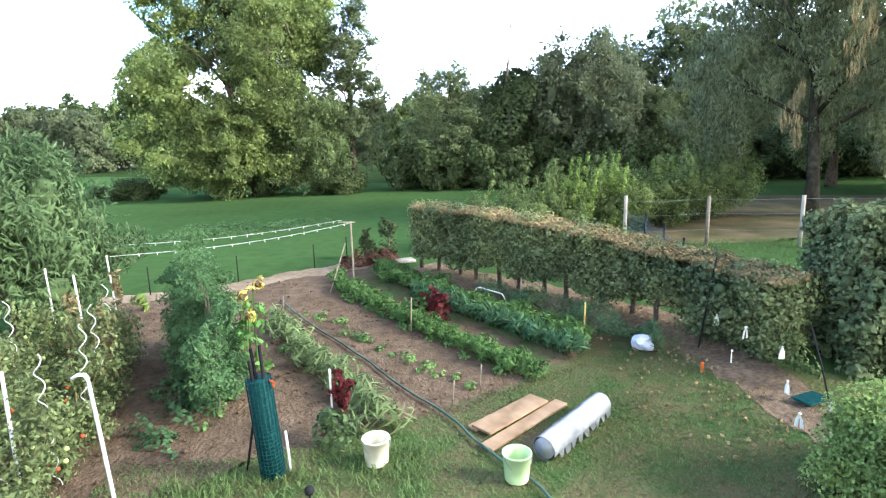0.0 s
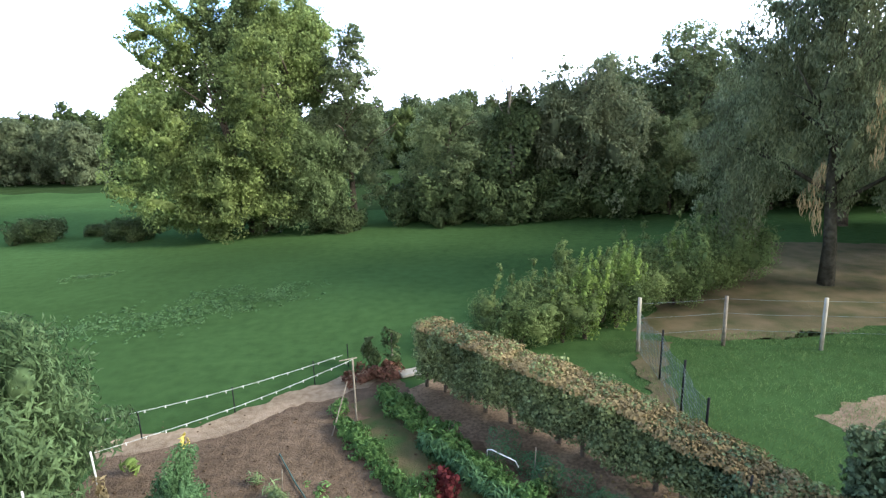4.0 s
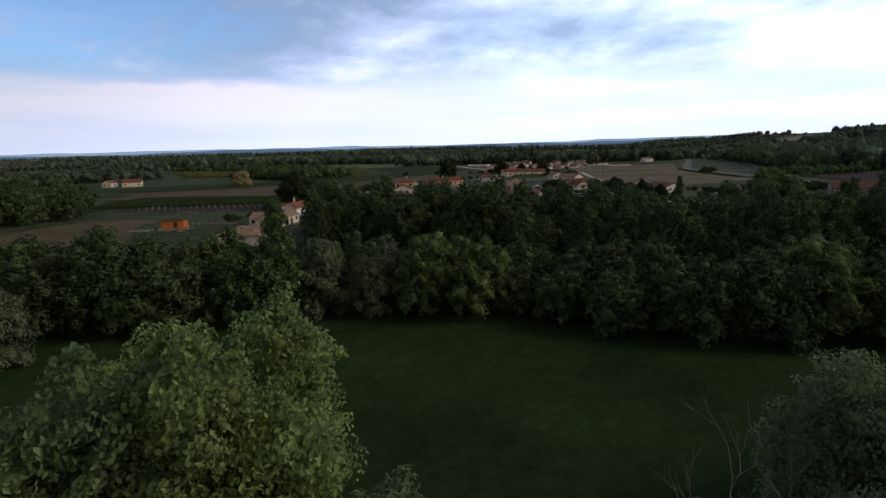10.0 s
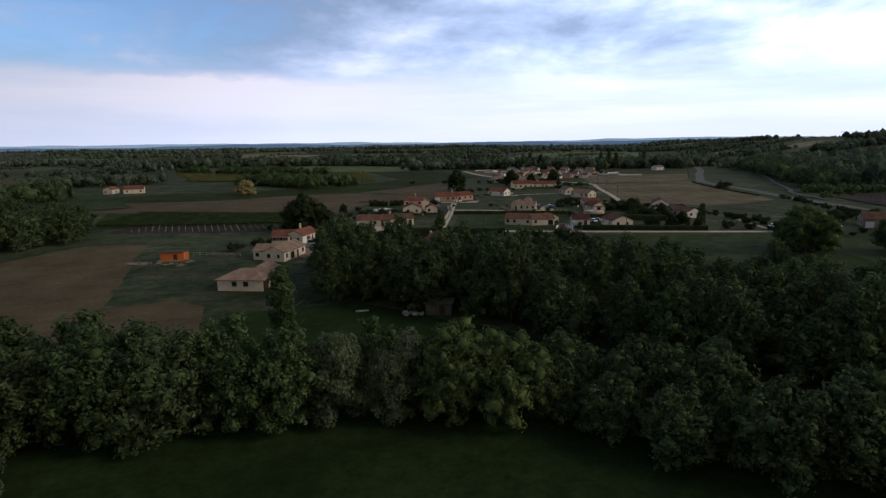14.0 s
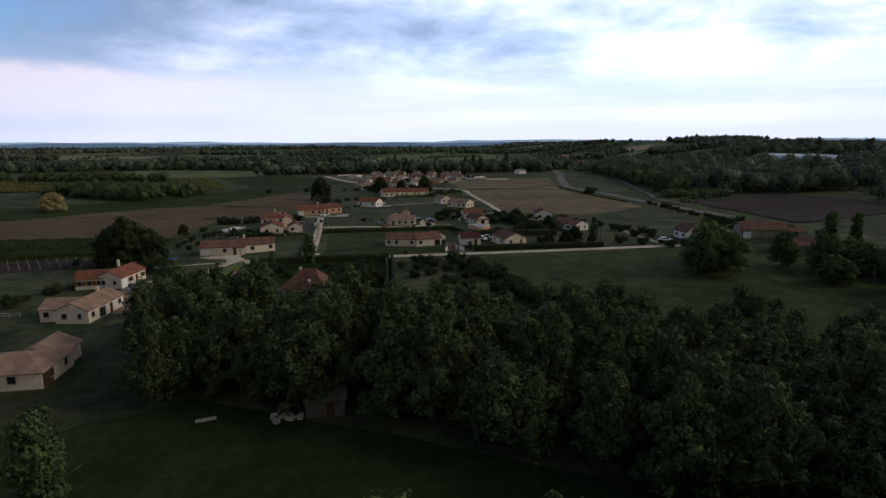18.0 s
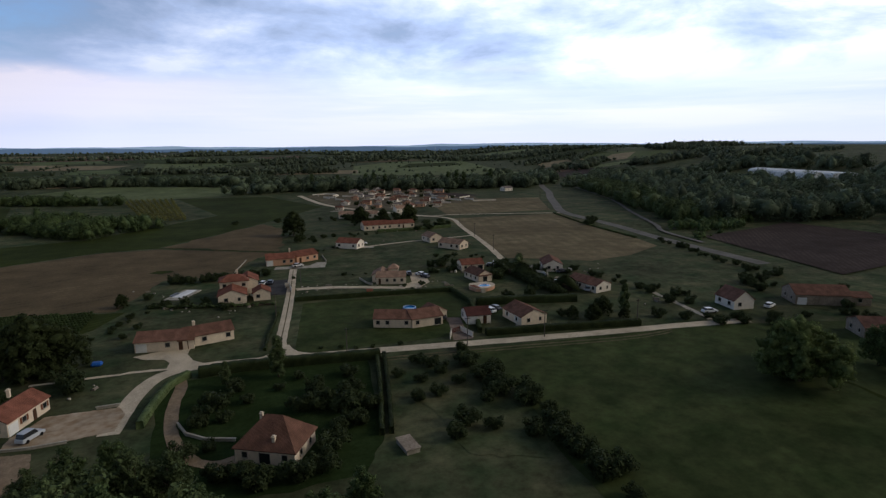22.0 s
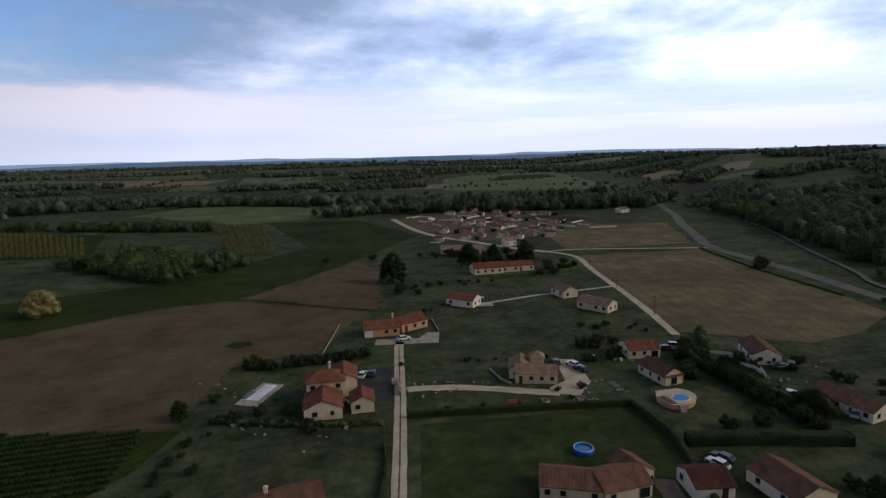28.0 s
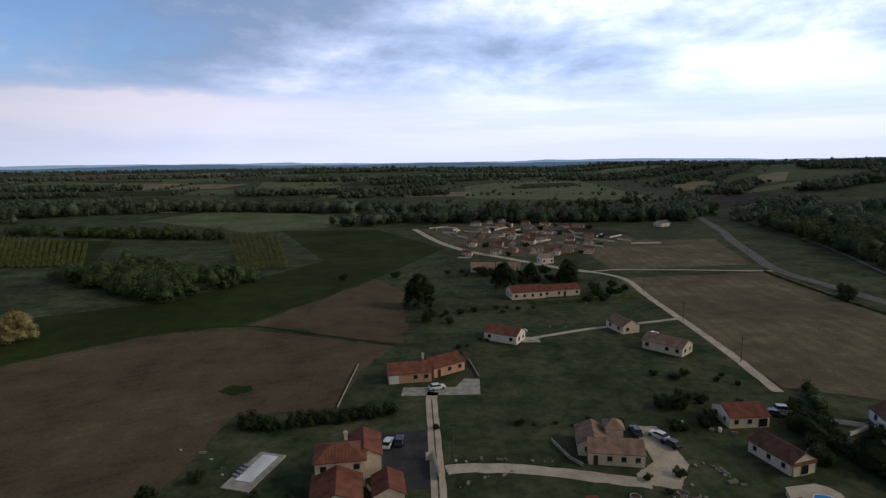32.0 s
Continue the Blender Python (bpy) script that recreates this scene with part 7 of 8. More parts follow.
strip("ground_patch", [(0.5, 21.1), (2.2, 19.0), (2.85, 18.2), (3.95, 17.0), (4.8, 15.75), (5.4, 14.6)], 1.1, leaf_litter, 0.034, "dry leaves and bare earth under the hedge", "ground", 0.3, 0.12)
strip("garden_path", [(4.75, 11.0), (4.85, 12.8), (4.75, 14.2), (4.3, 15.4), (3.4, 16.7), (2.3, 18.0), (1.0, 19.5), (0.2, 20.7)], 0.85, leaf_litter, 0.0225, "bare earth strewn with dry leaves", "path", 0.4, 0.12)
strip("grass_strip", [(-1.0, 19.4), (0.2, 17.2), (1.9, 14.5)], 0.75, lawn, 0.024, "thin grass strip between vegetable rows", "grass", 0.25, 0.1)
strip("grass_strip", [(-0.9, 20.4), (0.8, 17.6), (2.6, 14.9)], 0.55, lawn, 0.0245, "thin grass strip between vegetable rows", "grass", 0.25, 0.1)
poly("ground_patch", [(5.2, 17.0), (6.9, 24.8), (12.6, 24.0), (19.0, 24.6), (19.0, 15.0), (7.5, 13.5)], grass, 0.017, "patchy green grass inside the fence", "lawn", wob=0.3)
poly("ground_patch", [(6.6, 23.8), (7.8, 23.0), (9.6, 22.7), (12.8, 23.0), (20.0, 24.2), (24.0, 33.0), (16.0, 35.0), (10.5, 29.0)], dry_grass, 0.021, "dry bare ground under the weeping tree", "ground", wob=0.55)
poly("ground_patch", [(8.4, 18.6), (10.6, 19.3), (13.5, 18.4), (13.0, 15.6), (9.0, 16.2)], path_earth, 0.025, "bare stony patch in the grass", "ground", wob=0.4)
strip("garden_path", [(5.0, 17.0), (5.7, 19.4), (6.3, 21.6), (6.9, 23.0)], 0.7, dry_grass, 0.032, "bare earth along the wire fence", "path", 0.45, 0.12)


def leaf_thing(name, label, category, blobs, count, size, material, seed, m=None, group="", kind="", **kw):
    ob = new(name, quads_mesh(name, leaves(blobs, count, size, seed, **kw), material))
    ob.matrix_basis = m or Matrix()
    return tagged(ob, label, category, group, kind)


# grass blades on the worn lawn
rng = np.random.default_rng(14)


def blades(n, xs_, ys_, h, keep):
    x, y = rng.uniform(*xs_, n), rng.uniform(*ys_, n)
    ok = np.array([keep(a, b) and noise.noise((a * 0.9, b * 0.9, 2.0)) + 0.5 * noise.noise((a * 4, b * 4, 5.0)) + 0.5 * math.sin(a * 7919.0 + b * 104729.0) > -0.1 for a, b in zip(x, y)])
    x, y = x[ok], y[ok]
    k = len(x)
    a, hh = rng.uniform(0, 6.3, k), h * rng.uniform(0.5, 1.3, k)
    dx, dy = np.cos(a), np.sin(a)
    v = np.zeros((k, 4, 3))
    for i, (s, z, lean) in enumerate(((-0.004, 0.0, 0), (0.004, 0.0, 0), (0.002, 0.8, 0.8), (-0.002, 0.8, 0.85))):
        v[:, i, 0], v[:, i, 1], v[:, i, 2] = x - dy * s + dx * hh * lean, y + dx * s + dy * hh * lean, 0.02 + hh * z
    return v.reshape(-1, 3)


def on_lawn(a, b):
    return b < 12.5 + 0.55 * max(0, a + 1.0) and not (a > 4.3 + 0.7 * noise.noise((a * 1.6, b * 1.6, 1.0)) and b > 11.0)


grass_blade = leafy("grass_blade", (0.115, 0.175, 0.062), (0.082, 0.128, 0.046))
tagged(new("grass", quads_mesh("grass", blades(110000, (-2.6, 4.9), (10.6, 15.8), 0.03, on_lawn), grass_blade)), "short tufts of lawn grass", "grass", kind="stuff")
tagged(new("grass", quads_mesh("grass", blades(9000, (-2.0, 0.5), (11.3, 12.9), 0.09, lambda a, b: b < 12.5 + 0.2 * a), grass_blade)), "longer grass along the soil edge", "grass", kind="stuff")
tagged(new("grass", quads_mesh("grass", blades(40000, (5.4, 13.5), (15.0, 23.2), 0.07, lambda a, b: True), grass_blade)), "grass inside the wire fence", "grass", kind="stuff")

# fruit bush with long leaves
t = thing("fruit_bush", "big leafy fruit bush with long green leaves", "bush", pose(-6.35, 16.6, 0))
part("trunk", trunk_bm(random.Random(2), 3.0, 0.09, 8, 0.2, 0.7), bark, t, smooth_faces=True)
fb = [(0, 0, 1.9, 1.3, 1.3, 1.1)] + [(1.45 * math.cos(i * 2.4) * (0.5 + 0.5 * (i % 3) / 2), 1.35 * math.sin(i * 2.4) * (0.5 + 0.5 * (i % 3) / 2), 0.75 + 2.2 * i / 26, 0.62, 0.62, 0.5) for i in range(26)]
ob = new("foliage", quads_mesh("foliage", leaves(fb, 22000, 0.17, 44, hang=0.8, wide=0.22, shell=0.35, spread=0.9, warp=0.06), leaf_peach, inner(fb, 44, 0.3, 0.06)))
ob.parent = t


# tomatoes, tied to spiral stakes
def tomato(seed, h):
    rng = random.Random(seed)
    t = thing("tomato_plant", "straggly tomato plant with ripening fruit", "plant", Matrix(), "tomato plants")
    bm = bmesh.new()
    for k in range(4):
        a = k * 1.6 + rng.random()
        tube(bm, [(0, 0, 0), (0.08 * math.cos(a), 0.08 * math.sin(a), h * 0.5), (0.2 * math.cos(a + .5), 0.2 * math.sin(a + .5), h * 0.95)], [0.012, 0.01, 0.005], 5)
    part("stem", bm, M("tomato_stem%d" % seed, (0.20, 0.19, 0.09), scale=9), t)
    bl = [(rng.uniform(-.22, .22), rng.uniform(-.22, .22), h * (0.12 + 0.8 * i / 11), 0.22, 0.22, 0.16) for i in range(12)]
    ob = new("foliage", quads_mesh("foliage", leaves(bl, 1700, 0.05, seed, shell=0.2, spread=1.0, warp=0.04, wide=0.5), leafy("tomato_leaf%d" % seed, (0.205, 0.250, 0.105), (0.115, 0.150, 0.062), 0.3, 0.45)))
    ob.parent = t
    for k in range(13):
        x, y, z, r = rng.uniform(-.28, .28), rng.uniform(-.28, .28), h * rng.uniform(0.25, 0.8), rng.uniform(0.018, 0.030)
        bm = bmesh.new()
        bmesh.ops.create_icosphere(bm, subdivisions=1, radius=r, matrix=Matrix.Translation((x, y, z)) @ Matrix.Diagonal((1, 1, 0.85, 1)))
        part("fruit", bm, fruit_green if k % 5 else fruit_red, t, "" if k % 5 else "ripe red tomato", True)
    return t


fruit_red = M("ripe_tomato", (0.42, 0.09, 0.035), scale=12, rough=0.35)
fruit_green = M("green_tomato", (0.36, 0.42, 0.16), scale=12, rough=0.4)
toms = [tomato(100 + k, 0.58 + 0.08 * k) for k in range(3)]
k = 0
for row, (xa, ya, xb, yb) in enumerate(((-2.75, 11.15, -4.0, 15.3), (-3.55, 11.3, -4.9, 15.2))):
    for i in range(8):
        f = i / 7
        m = pose(xa + (xb - xa) * f, ya + (yb - ya) * f, 0.03, 0, 0, 67 * k) @ Matrix.Diagonal((1.05, 1.05, 0.95 + 0.12 * (k % 3), 1))
        if k < 3:
            toms[k].matrix_basis = m
        else:
            copy_thing(toms[k % 3], m)
        k += 1
white_pipe = M("white_plastic", (0.72, 0.72, 0.70), scale=6, var=0.08, rough=0.4)


def spiral(label, h, m):
    pts = [(0.035 * math.cos(i * 0.55), 0.035 * math.sin(i * 0.55), h * i / 60) for i in range(61)]
    ob = part("spiral_stake", tube(bmesh.new(), pts, [0.0055], 5), M("pale_wire", (0.62, 0.62, 0.60), scale=9, var=0.1, rough=0.5), smooth_faces=True)
    ob.matrix_basis = m
    return tagged(ob, label, "plant stake", "tomato stakes")


s0 = spiral("galvanised spiral tomato stake", 1.35, pose(-3.0, 12.2, 0, 3, 2, 0))
for x, y, a in ((-3.2, 13.0, 4), (-3.45, 13.9, -3), (-3.8, 14.8, 2), (-4.1, 12.4, -4), (-4.35, 13.2, 5), (-4.6, 14.1, 2), (-2.95, 11.6, -5)):
    copy_thing(s0, pose(x, y, 0, a, -a, a * 40))


def pole(label, x, y, h, r, material, lean=(0, 0), hook=False, name="stake", category="stake", z=0.02):
    bm = bmesh.new()
    top = Vector((lean[0], lean[1], h))
    pts = [(0, 0, -0.1), top * 0.5, top]
    if hook:
        pts += [top + Vector((0.0, -0.03, 0.05)), top + Vector((-0.05, -0.06, 0.06)), top + Vector((-0.1, -0.07, 0.03))]
    tube(bm, pts, [r] * len(pts), 8)
    ob = part(name, bm, material, smooth_faces=True)
    ob.matrix_basis = pose(x, y, z)
    return tagged(ob, label, category)


pole("leaning white plastic stake among the tomatoes", -3.0, 11.75, 1.12, 0.016, white_pipe, (-0.4, 0.55))
pole("white metal stake with a hooked top", -2.25, 11.8, 0.98, 0.018, white_pipe, (-0.45, 0.6), True)
pole("thin white stake by the fruit bush", -4.55, 16.4, 1.42, 0.014, white_pipe, (-0.05, 0.0))
pole("thin white stake by the fruit bush", -4.97, 15.5, 1.42, 0.014, white_pipe, (-0.03, 0.0))
pole("thin white stake with a tied vine", -4.22, 14.95, 1.42, 0.014, white_pipe, (-0.08, 0.05))
# dried vine tangles on the stakes
for i, (x, y) in enumerate(((-4.2, 14.7), (-3.5, 14.2), (-4.3, 16.0))):
    leaf_thing("dried_vine", "dry pale vine wound round a stake", "vine", [(0, 0, 0.35 + 0.16 * j, 0.07, 0.07, 0.12) for j in range(6)], 260, 0.09, leaf_dry, 60 + i, pose(x, y, 0), wide=0.3)

# the tall green row
leaf_row = leafy("leaf_row", (0.108, 0.192, 0.082), (0.060, 0.120, 0.055))
t = thing("tomato_row", "tall dense row of dark green climbing plants", "plants", Matrix())
bm = bmesh.new()
tb = []
rng = random.Random(3)
for i in range(10):
    f = i / 9
    x, y = -1.95 - 1.15 * f, 13.55 + 2.2 * f
    part("stem", tube(bmesh.new(), [(x, y, 0), (x + .03, y, 0.8), (x, y, 1.5)], [0.015, 0.012, 0.006], 5), bark, t)
    top = 1.2 + 0.42 * min(1, f * 2.0)
    for j in range(6):
        tb.append((x + rng.uniform(-.16, .16), y + rng.uniform(-.2, .2), 0.15 + (top - 0.2) * j / 5, 0.29 - 0.03 * j, 0.28, 0.2))
ob = new("foliage", quads_mesh("foliage", leaves(tb, 36000, 0.065, 47, spread=1.0, wide=0.32, shell=0.45), leaf_row, inner(tb, 47, 0.4)))
ob.parent = t
leaf_thing("ground_cover", "low trailing green plants at the row's foot", "plants", [(-2.35 - 0.55 * math.sin(i * 1.7) * 0.5 - 0.06 * i, 12.8 + 0.34 * i, 0.08, 0.22, 0.22, 0.12) for i in range(12)], 3600, 0.06, leaf_row, 48, kind="stuff", up=0.9)
sun_y = M("yellow_petal", (0.70, 0.58, 0.14), (0.55, 0.46, 0.12), scale=14, rough=0.6)
for i, (x, y, h) in enumerate(((-2.02, 14.95, 1.05), (-1.95, 15.15, 1.18), (-3.3, 16.35, 1.5), (-1.66, 14.05, 1.0))):
    t = thing("sunflower", "fading yellow sunflower hanging its head", "flower", pose(x, y, 0.02, 0, 0, 70 * i), "sunflowers")
    part("stem", tube(bmesh.new(), [(0, 0, 0), (0.02, 0, h * .6), (0.0, -0.04, h), (0, -0.1, h - 0.03)], [0.014, 0.012, 0.009, 0.007], 6), leaf_veg, t)
    ob = new("foliage", quads_mesh("foliage", leaves([(0, 0, h * .6, 0.14, 0.14, 0.3)], 60, 0.10, i, wide=0.6), leaf_veg))
    ob.parent = t
    bm = bmesh.new()
    bmesh.ops.create_cone(bm, cap_ends=True, segments=12, radius1=0.035, radius2=0.03, depth=0.03, matrix=pose(0, -0.11, h - 0.02, 60, 0, 0))
    part("head", bm, wood_door, t)
    ob = new("petals", quads_mesh("petals", leaves([(0, -0.11, h - 0.02, 0.08, 0.04, 0.08)], 40, 0.085, 30 + i, shell=0.9, wide=0.4), sun_y))
    ob.parent = t

# roll of green mesh with black posts
t = thing("mesh_roll", "standing roll of dark green garden mesh", "mesh roll", pose(-0.98, 12.2, 0.02, 2, -3, 0))
green_mesh = M("green_mesh", (0.014, 0.062, 0.062), (0.007, 0.032, 0.036), scale=30, rough=0.5)
bm = bmesh.new()
for kx in range(20):
    a = kx * math.tau / 20
    tube(bm, [(0.115 * math.cos(a), 0.115 * math.sin(a), 0), (0.115 * math.cos(a), 0.115 * math.sin(a), 1.02)], [0.004], 4)
for kz in range(27):
    z = 0.01 + kz * 0.0385
    tube(bm, [(0.116 * math.cos(a * math.tau / 20), 0.116 * math.sin(a * math.tau / 20), z) for a in range(21)], [0.004], 4, False)
part("wire", bm, green_mesh, t)
part("inner_roll", tube(bmesh.new(), [(0, 0, 0.0), (0.005, 0, 1.0)], [0.104], 18), green_mesh, t, smooth_faces=True)
for kx, (dx, dy, h) in enumerate(((-0.02, 0.02, 1.3), (0.035, 0.0, 1.33), (-0.03, -0.03, 1.2))):
    part("post", tube(bmesh.new(), [(dx, dy, 0.4), (dx * 1.6, dy, h)], [0.017], 6), black_metal, t, "black post stored in the roll")
pole("thin black iron stake leaning on the mesh roll", -1.28, 12.3, 0.85, 0.012, black_metal, (0.2, 0.03))
pole("short white stake beside the mesh roll", -0.83, 12.25, 0.42, 0.013, white_pipe, (-0.02, 0))
t = thing("ribbon", "small red ribbon tied to the mesh", "ribbon", pose(-0.9, 12.12, 1.0) @ Matrix.Scale(0.6, 4))
part("bow", box_bm(0.1, 0.02, 0.03, (0, 0, 0), 0.005, rot=pose(0, 0, 0, 0, 30, 0)), fruit_red, t)
part("tail", box_bm(0.03, 0.015, 0.1, (0.02, 0, -0.09), 0.004), fruit_red, t)

# red amaranth on a white stake, with a leafy plant
pole("white stake holding up a red plant", -0.5, 12.85, 0.78, 0.012, white_pipe)
leaf_thing("amaranth", "drooping dark red amaranth head", "plant", [(0.1, 0.03, 0.62, 0.11, 0.1, 0.13), (0.14, 0.02, 0.48, 0.08, 0.07, 0.1)], 420, 0.06, leaf_red, 63, pose(-0.5, 12.85, 0), hang=1.2)
pole("red stem of the amaranth", -0.42, 12.88, 0.55, 0.008, leaf_red, (0.02, 0), name="plant_stem", category="stem")
leaf_thing("leafy_plant", "bright broad-leaved plant at the soil edge", "plant", [(0, 0, 0.2, 0.17, 0.17, 0.2), (0.05, -0.02, 0.35, 0.14, 0.14, 0.1)], 420, 0.08, leaf_peach, 64, pose(-0.5, 12.66, 0.02) @ Matrix.Scale(0.85, 4), up=0.8)
for i, (x, y, k) in enumerate(((0.78, 16.75, 1.0), (0.62, 17.0, 0.8))):
    leaf_thing("amaranth", "dark red leafy plant in the vegetable rows", "plant", [(0, 0, 0.28, 0.16, 0.16, 0.26)], 320, 0.09, leaf_red, 65 + i, pose(x, y, 0.02) @ Matrix.Scale(k, 4), hang=0.6)


# buckets
def bucket(label, x, y, material, handle):
    t = thing("bucket", label, "bucket", pose(x, y, 0.03, 0, 0, 20), "buckets")
    bm = bmesh.new()
    prof = ((0.0, 0.0), (0.108, 0.0), (0.112, 0.01), (0.132, 0.255), (0.139, 0.256), (0.139, 0.272), (0.128, 0.272), (0.104, 0.02), (0.0, 0.02))
    n = 24
    rings = [[bm.verts.new((r * math.cos(k * math.tau / n), r * math.sin(k * math.tau / n), z)) for k in range(n)] if r else [bm.verts.new((0, 0, z))] for r, z in prof]
    for a, b in zip(rings, rings[1:]):
        for k in range(n):
            j = (k + 1) % n
            if len(a) == 1:
                bm.faces.new((a[0], b[j], b[k]))
            elif len(b) == 1:
                bm.faces.new((a[k], a[j], b[0]))
            else:
                bm.faces.new((a[k], a[j], b[j], b[k]))
    part("tub", bm, material, t, smooth_faces=True)
    pts = [(0.139 * math.cos(a), -0.03 - 0.13 * math.sin(a) * 0.5, 0.255 - 0.13 * math.sin(a)) for a in [math.pi * i / 14 for i in range(15)]]
    part("handle", tube(bmesh.new(), pts, [0.0035], 5), handle, t, "thin wire handle")
    return t


bucket("cream plastic bucket on the soil edge", 0.0, 12.3, M("cream_plastic", (0.72, 0.70, 0.56), (0.58, 0.55, 0.42), scale=5, big=3, rough=0.45), metal_grey)
bucket("pale green plastic bucket on the lawn", 1.32, 11.92, M("green_plastic", (0.50, 0.66, 0.36), (0.42, 0.58, 0.30), scale=5, big=3, rough=0.4), metal_grey)

# planks
plank_wood = M("plank_wood", (0.31, 0.215, 0.135), (0.21, 0.14, 0.085), scale=5, big=1.5, rough=0.75, bump=0.3, obj=0.12)
for i, (x, y, rz, L, W, z) in enumerate(((1.47, 13.10, 41, 1.02, 0.27, 0.062), (1.36, 13.16, 39, 0.95, 0.14, 0.03), (1.605, 12.905, 42, 1.36, 0.17, 0.034))):
    t = thing("plank", "flat weathered orange-brown plank lying on grass", "plank", pose(x, y, z - 0.005, 0, 0, rz), "planks")
    bm = box_bm(L, W, 0.028, bevel=0.004)
    for v in bm.verts:
        v.co.z += 0.006 * math.sin(v.co.x * 4)
        v.co.y += 0.01 * noise.noise((v.co.x * 3, i, 0))
    part("board", bm, plank_wood, t)
# clear plastic roll
clear_film = M("clear_film", (0.25, 0.265, 0.285), (0.15, 0.16, 0.175), scale=6, big=4, rough=0.22, spec=0.6)
t = thing("plastic_roll", "roll of clear grey plastic film on grass", "roll", pose(2.07, 12.66, 0.14, 0, 0, 46))
bm = bmesh.new()
n = 26
for ring in range(2):
    r = 0.125 if ring == 0 else 0.105
    tube(bm, [(-0.62, 0, 0), (-0.3, 0, 0.003), (0.0, 0, 0), (0.3, 0, 0.004), (0.62, 0, 0)], [r, r * 1.02, r, r * 1.01, r], n, ring == 1)
part("film", bm, clear_film, t, smooth_faces=True)
rng = random.Random(7)
for i in range(9):
    bm = bmesh.new()
    x = -0.55 + 0.13 * i
    v = [bm.verts.new(p) for p in ((x, -0.122, -0.02), (x + 0.12, -0.122, -0.02), (x + rng.uniform(.05, .12), -0.14, -rng.uniform(.07, .12)), (x + rng.uniform(0, .05), -0.145, -rng.uniform(.08, .125)))]
    bm.faces.new(v)
    bmesh.ops.solidify(bm, geom=bm.faces[:], thickness=0.004)
    part("torn_flap", bm, clear_film, t)

# hose
hose_pts = [(-2.35, 18.3), (-1.65, 17.0), (-0.95, 15.9), (-0.32, 14.9), (0.15, 14.05), (0.75, 13.15), (1.0, 12.6), (1.22, 12.2), (1.5, 11.75), (1.6, 11.2), (1.5, 10.4)]
hl = curve_points(hose_pts, 0.12)
tagged(part("garden_hose", tube(bmesh.new(), [(p.x + 0.02 * noise.noise((p.x * 2, p.y * 2, 0)), p.y, 0.055) for p in hl], [0.014], 6), M("hose_green", (0.075, 0.125, 0.105), (0.05, 0.085, 0.075), scale=3, rough=0.5), smooth_faces=True),
       "thin grey-green garden hose across the beds", "hose")

# vegetable rows: each plant is one thing
rng = random.Random(21)


def veg(name, label, blobs, count, size, material, seed, group, **kw):
    return leaf_thing(name, label, "vegetable", blobs, count, size, material, seed, None, group, **kw)


leaf_bean = leafy("leaf_bean", (0.14, 0.24, 0.075), (0.08, 0.155, 0.052))
cab = [veg("bean_plant", "bushy green bean plant in a row", [(0, 0, 0.16, 0.17, 0.17, 0.15), (0.05, 0.04, 0.25, 0.12, 0.12, 0.08)], 360, 0.105, leaf_bean, 70 + i, "bean row", up=0.5, wide=0.26, hang=0.6, shell=0.3) for i in range(2)]
leek = [veg("leek", "blue-green leek with arching leaves", [(0, 0, 0.13, 0.13, 0.13, 0.16)], 90, 0.20, leaf_blue, 74 + i, "leek row", wide=0.14, hang=-0.6, shell=0.3) for i in range(2)]
wilt = [veg("onion_plant", "wilted pale green onion plant", [(0, 0, 0.08, 0.17, 0.15, 0.10)], 80, 0.19, leafy("leaf_wilt%d" % i, (0.20, 0.27, 0.115), (0.13, 0.18, 0.08)), 78 + i, "onion row", wide=0.10, shell=0.3) for i in range(2)]


def row(srcs, x0, y0, x1, y1, n, jit, k0, k1, skip=0.0):
    for i in range(n):
        if rng.random() < skip:
            continue
        f = (i + 0.5) / n
        m = pose(x0 + (x1 - x0) * f + rng.uniform(-jit, jit), y0 + (y1 - y0) * f + rng.uniform(-jit, jit), 0.03, 0, 0, rng.uniform(0, 360)) @ Matrix.Scale(rng.uniform(k0, k1), 4)
        copy_thing(srcs[i % len(srcs)], m)


row(cab, -1.35, 19.3, -0.45, 17.8, 11, 0.05, 0.65, 0.9)
row(cab, -0.45, 17.8, 0.2, 16.6, 5, 0.05, 0.6, 0.9)
row(cab, 0.2, 16.6, 2.0, 14.1, 20, 0.05, 0.55, 0.85)
row(cab, -0.45, 20.2, 0.75, 18.3, 10, 0.06, 1.0, 1.35)
row(cab, 0.8, 18.2, 2.95, 15.2, 19, 0.05, 0.85, 1.1)
row(leek, 0.45, 18.2, 2.65, 14.85, 34, 0.04, 0.8, 1.15)
row(wilt, -2.2, 17.1, -1.0, 14.8, 22, 0.07, 0.8, 1.3)
row(wilt, -1.0, 14.8, 0.1, 12.9, 18, 0.07, 0.8, 1.3)
for src, (x, y) in zip(cab + leek + wilt, ((-1.42, 19.75), (0.3, 16.85), (0.38, 18.35), (2.7, 14.75), (-2.56, 17.4), (-0.95, 14.75))):
    src.matrix_basis = pose(x, y, 0.03)
sd_b = []
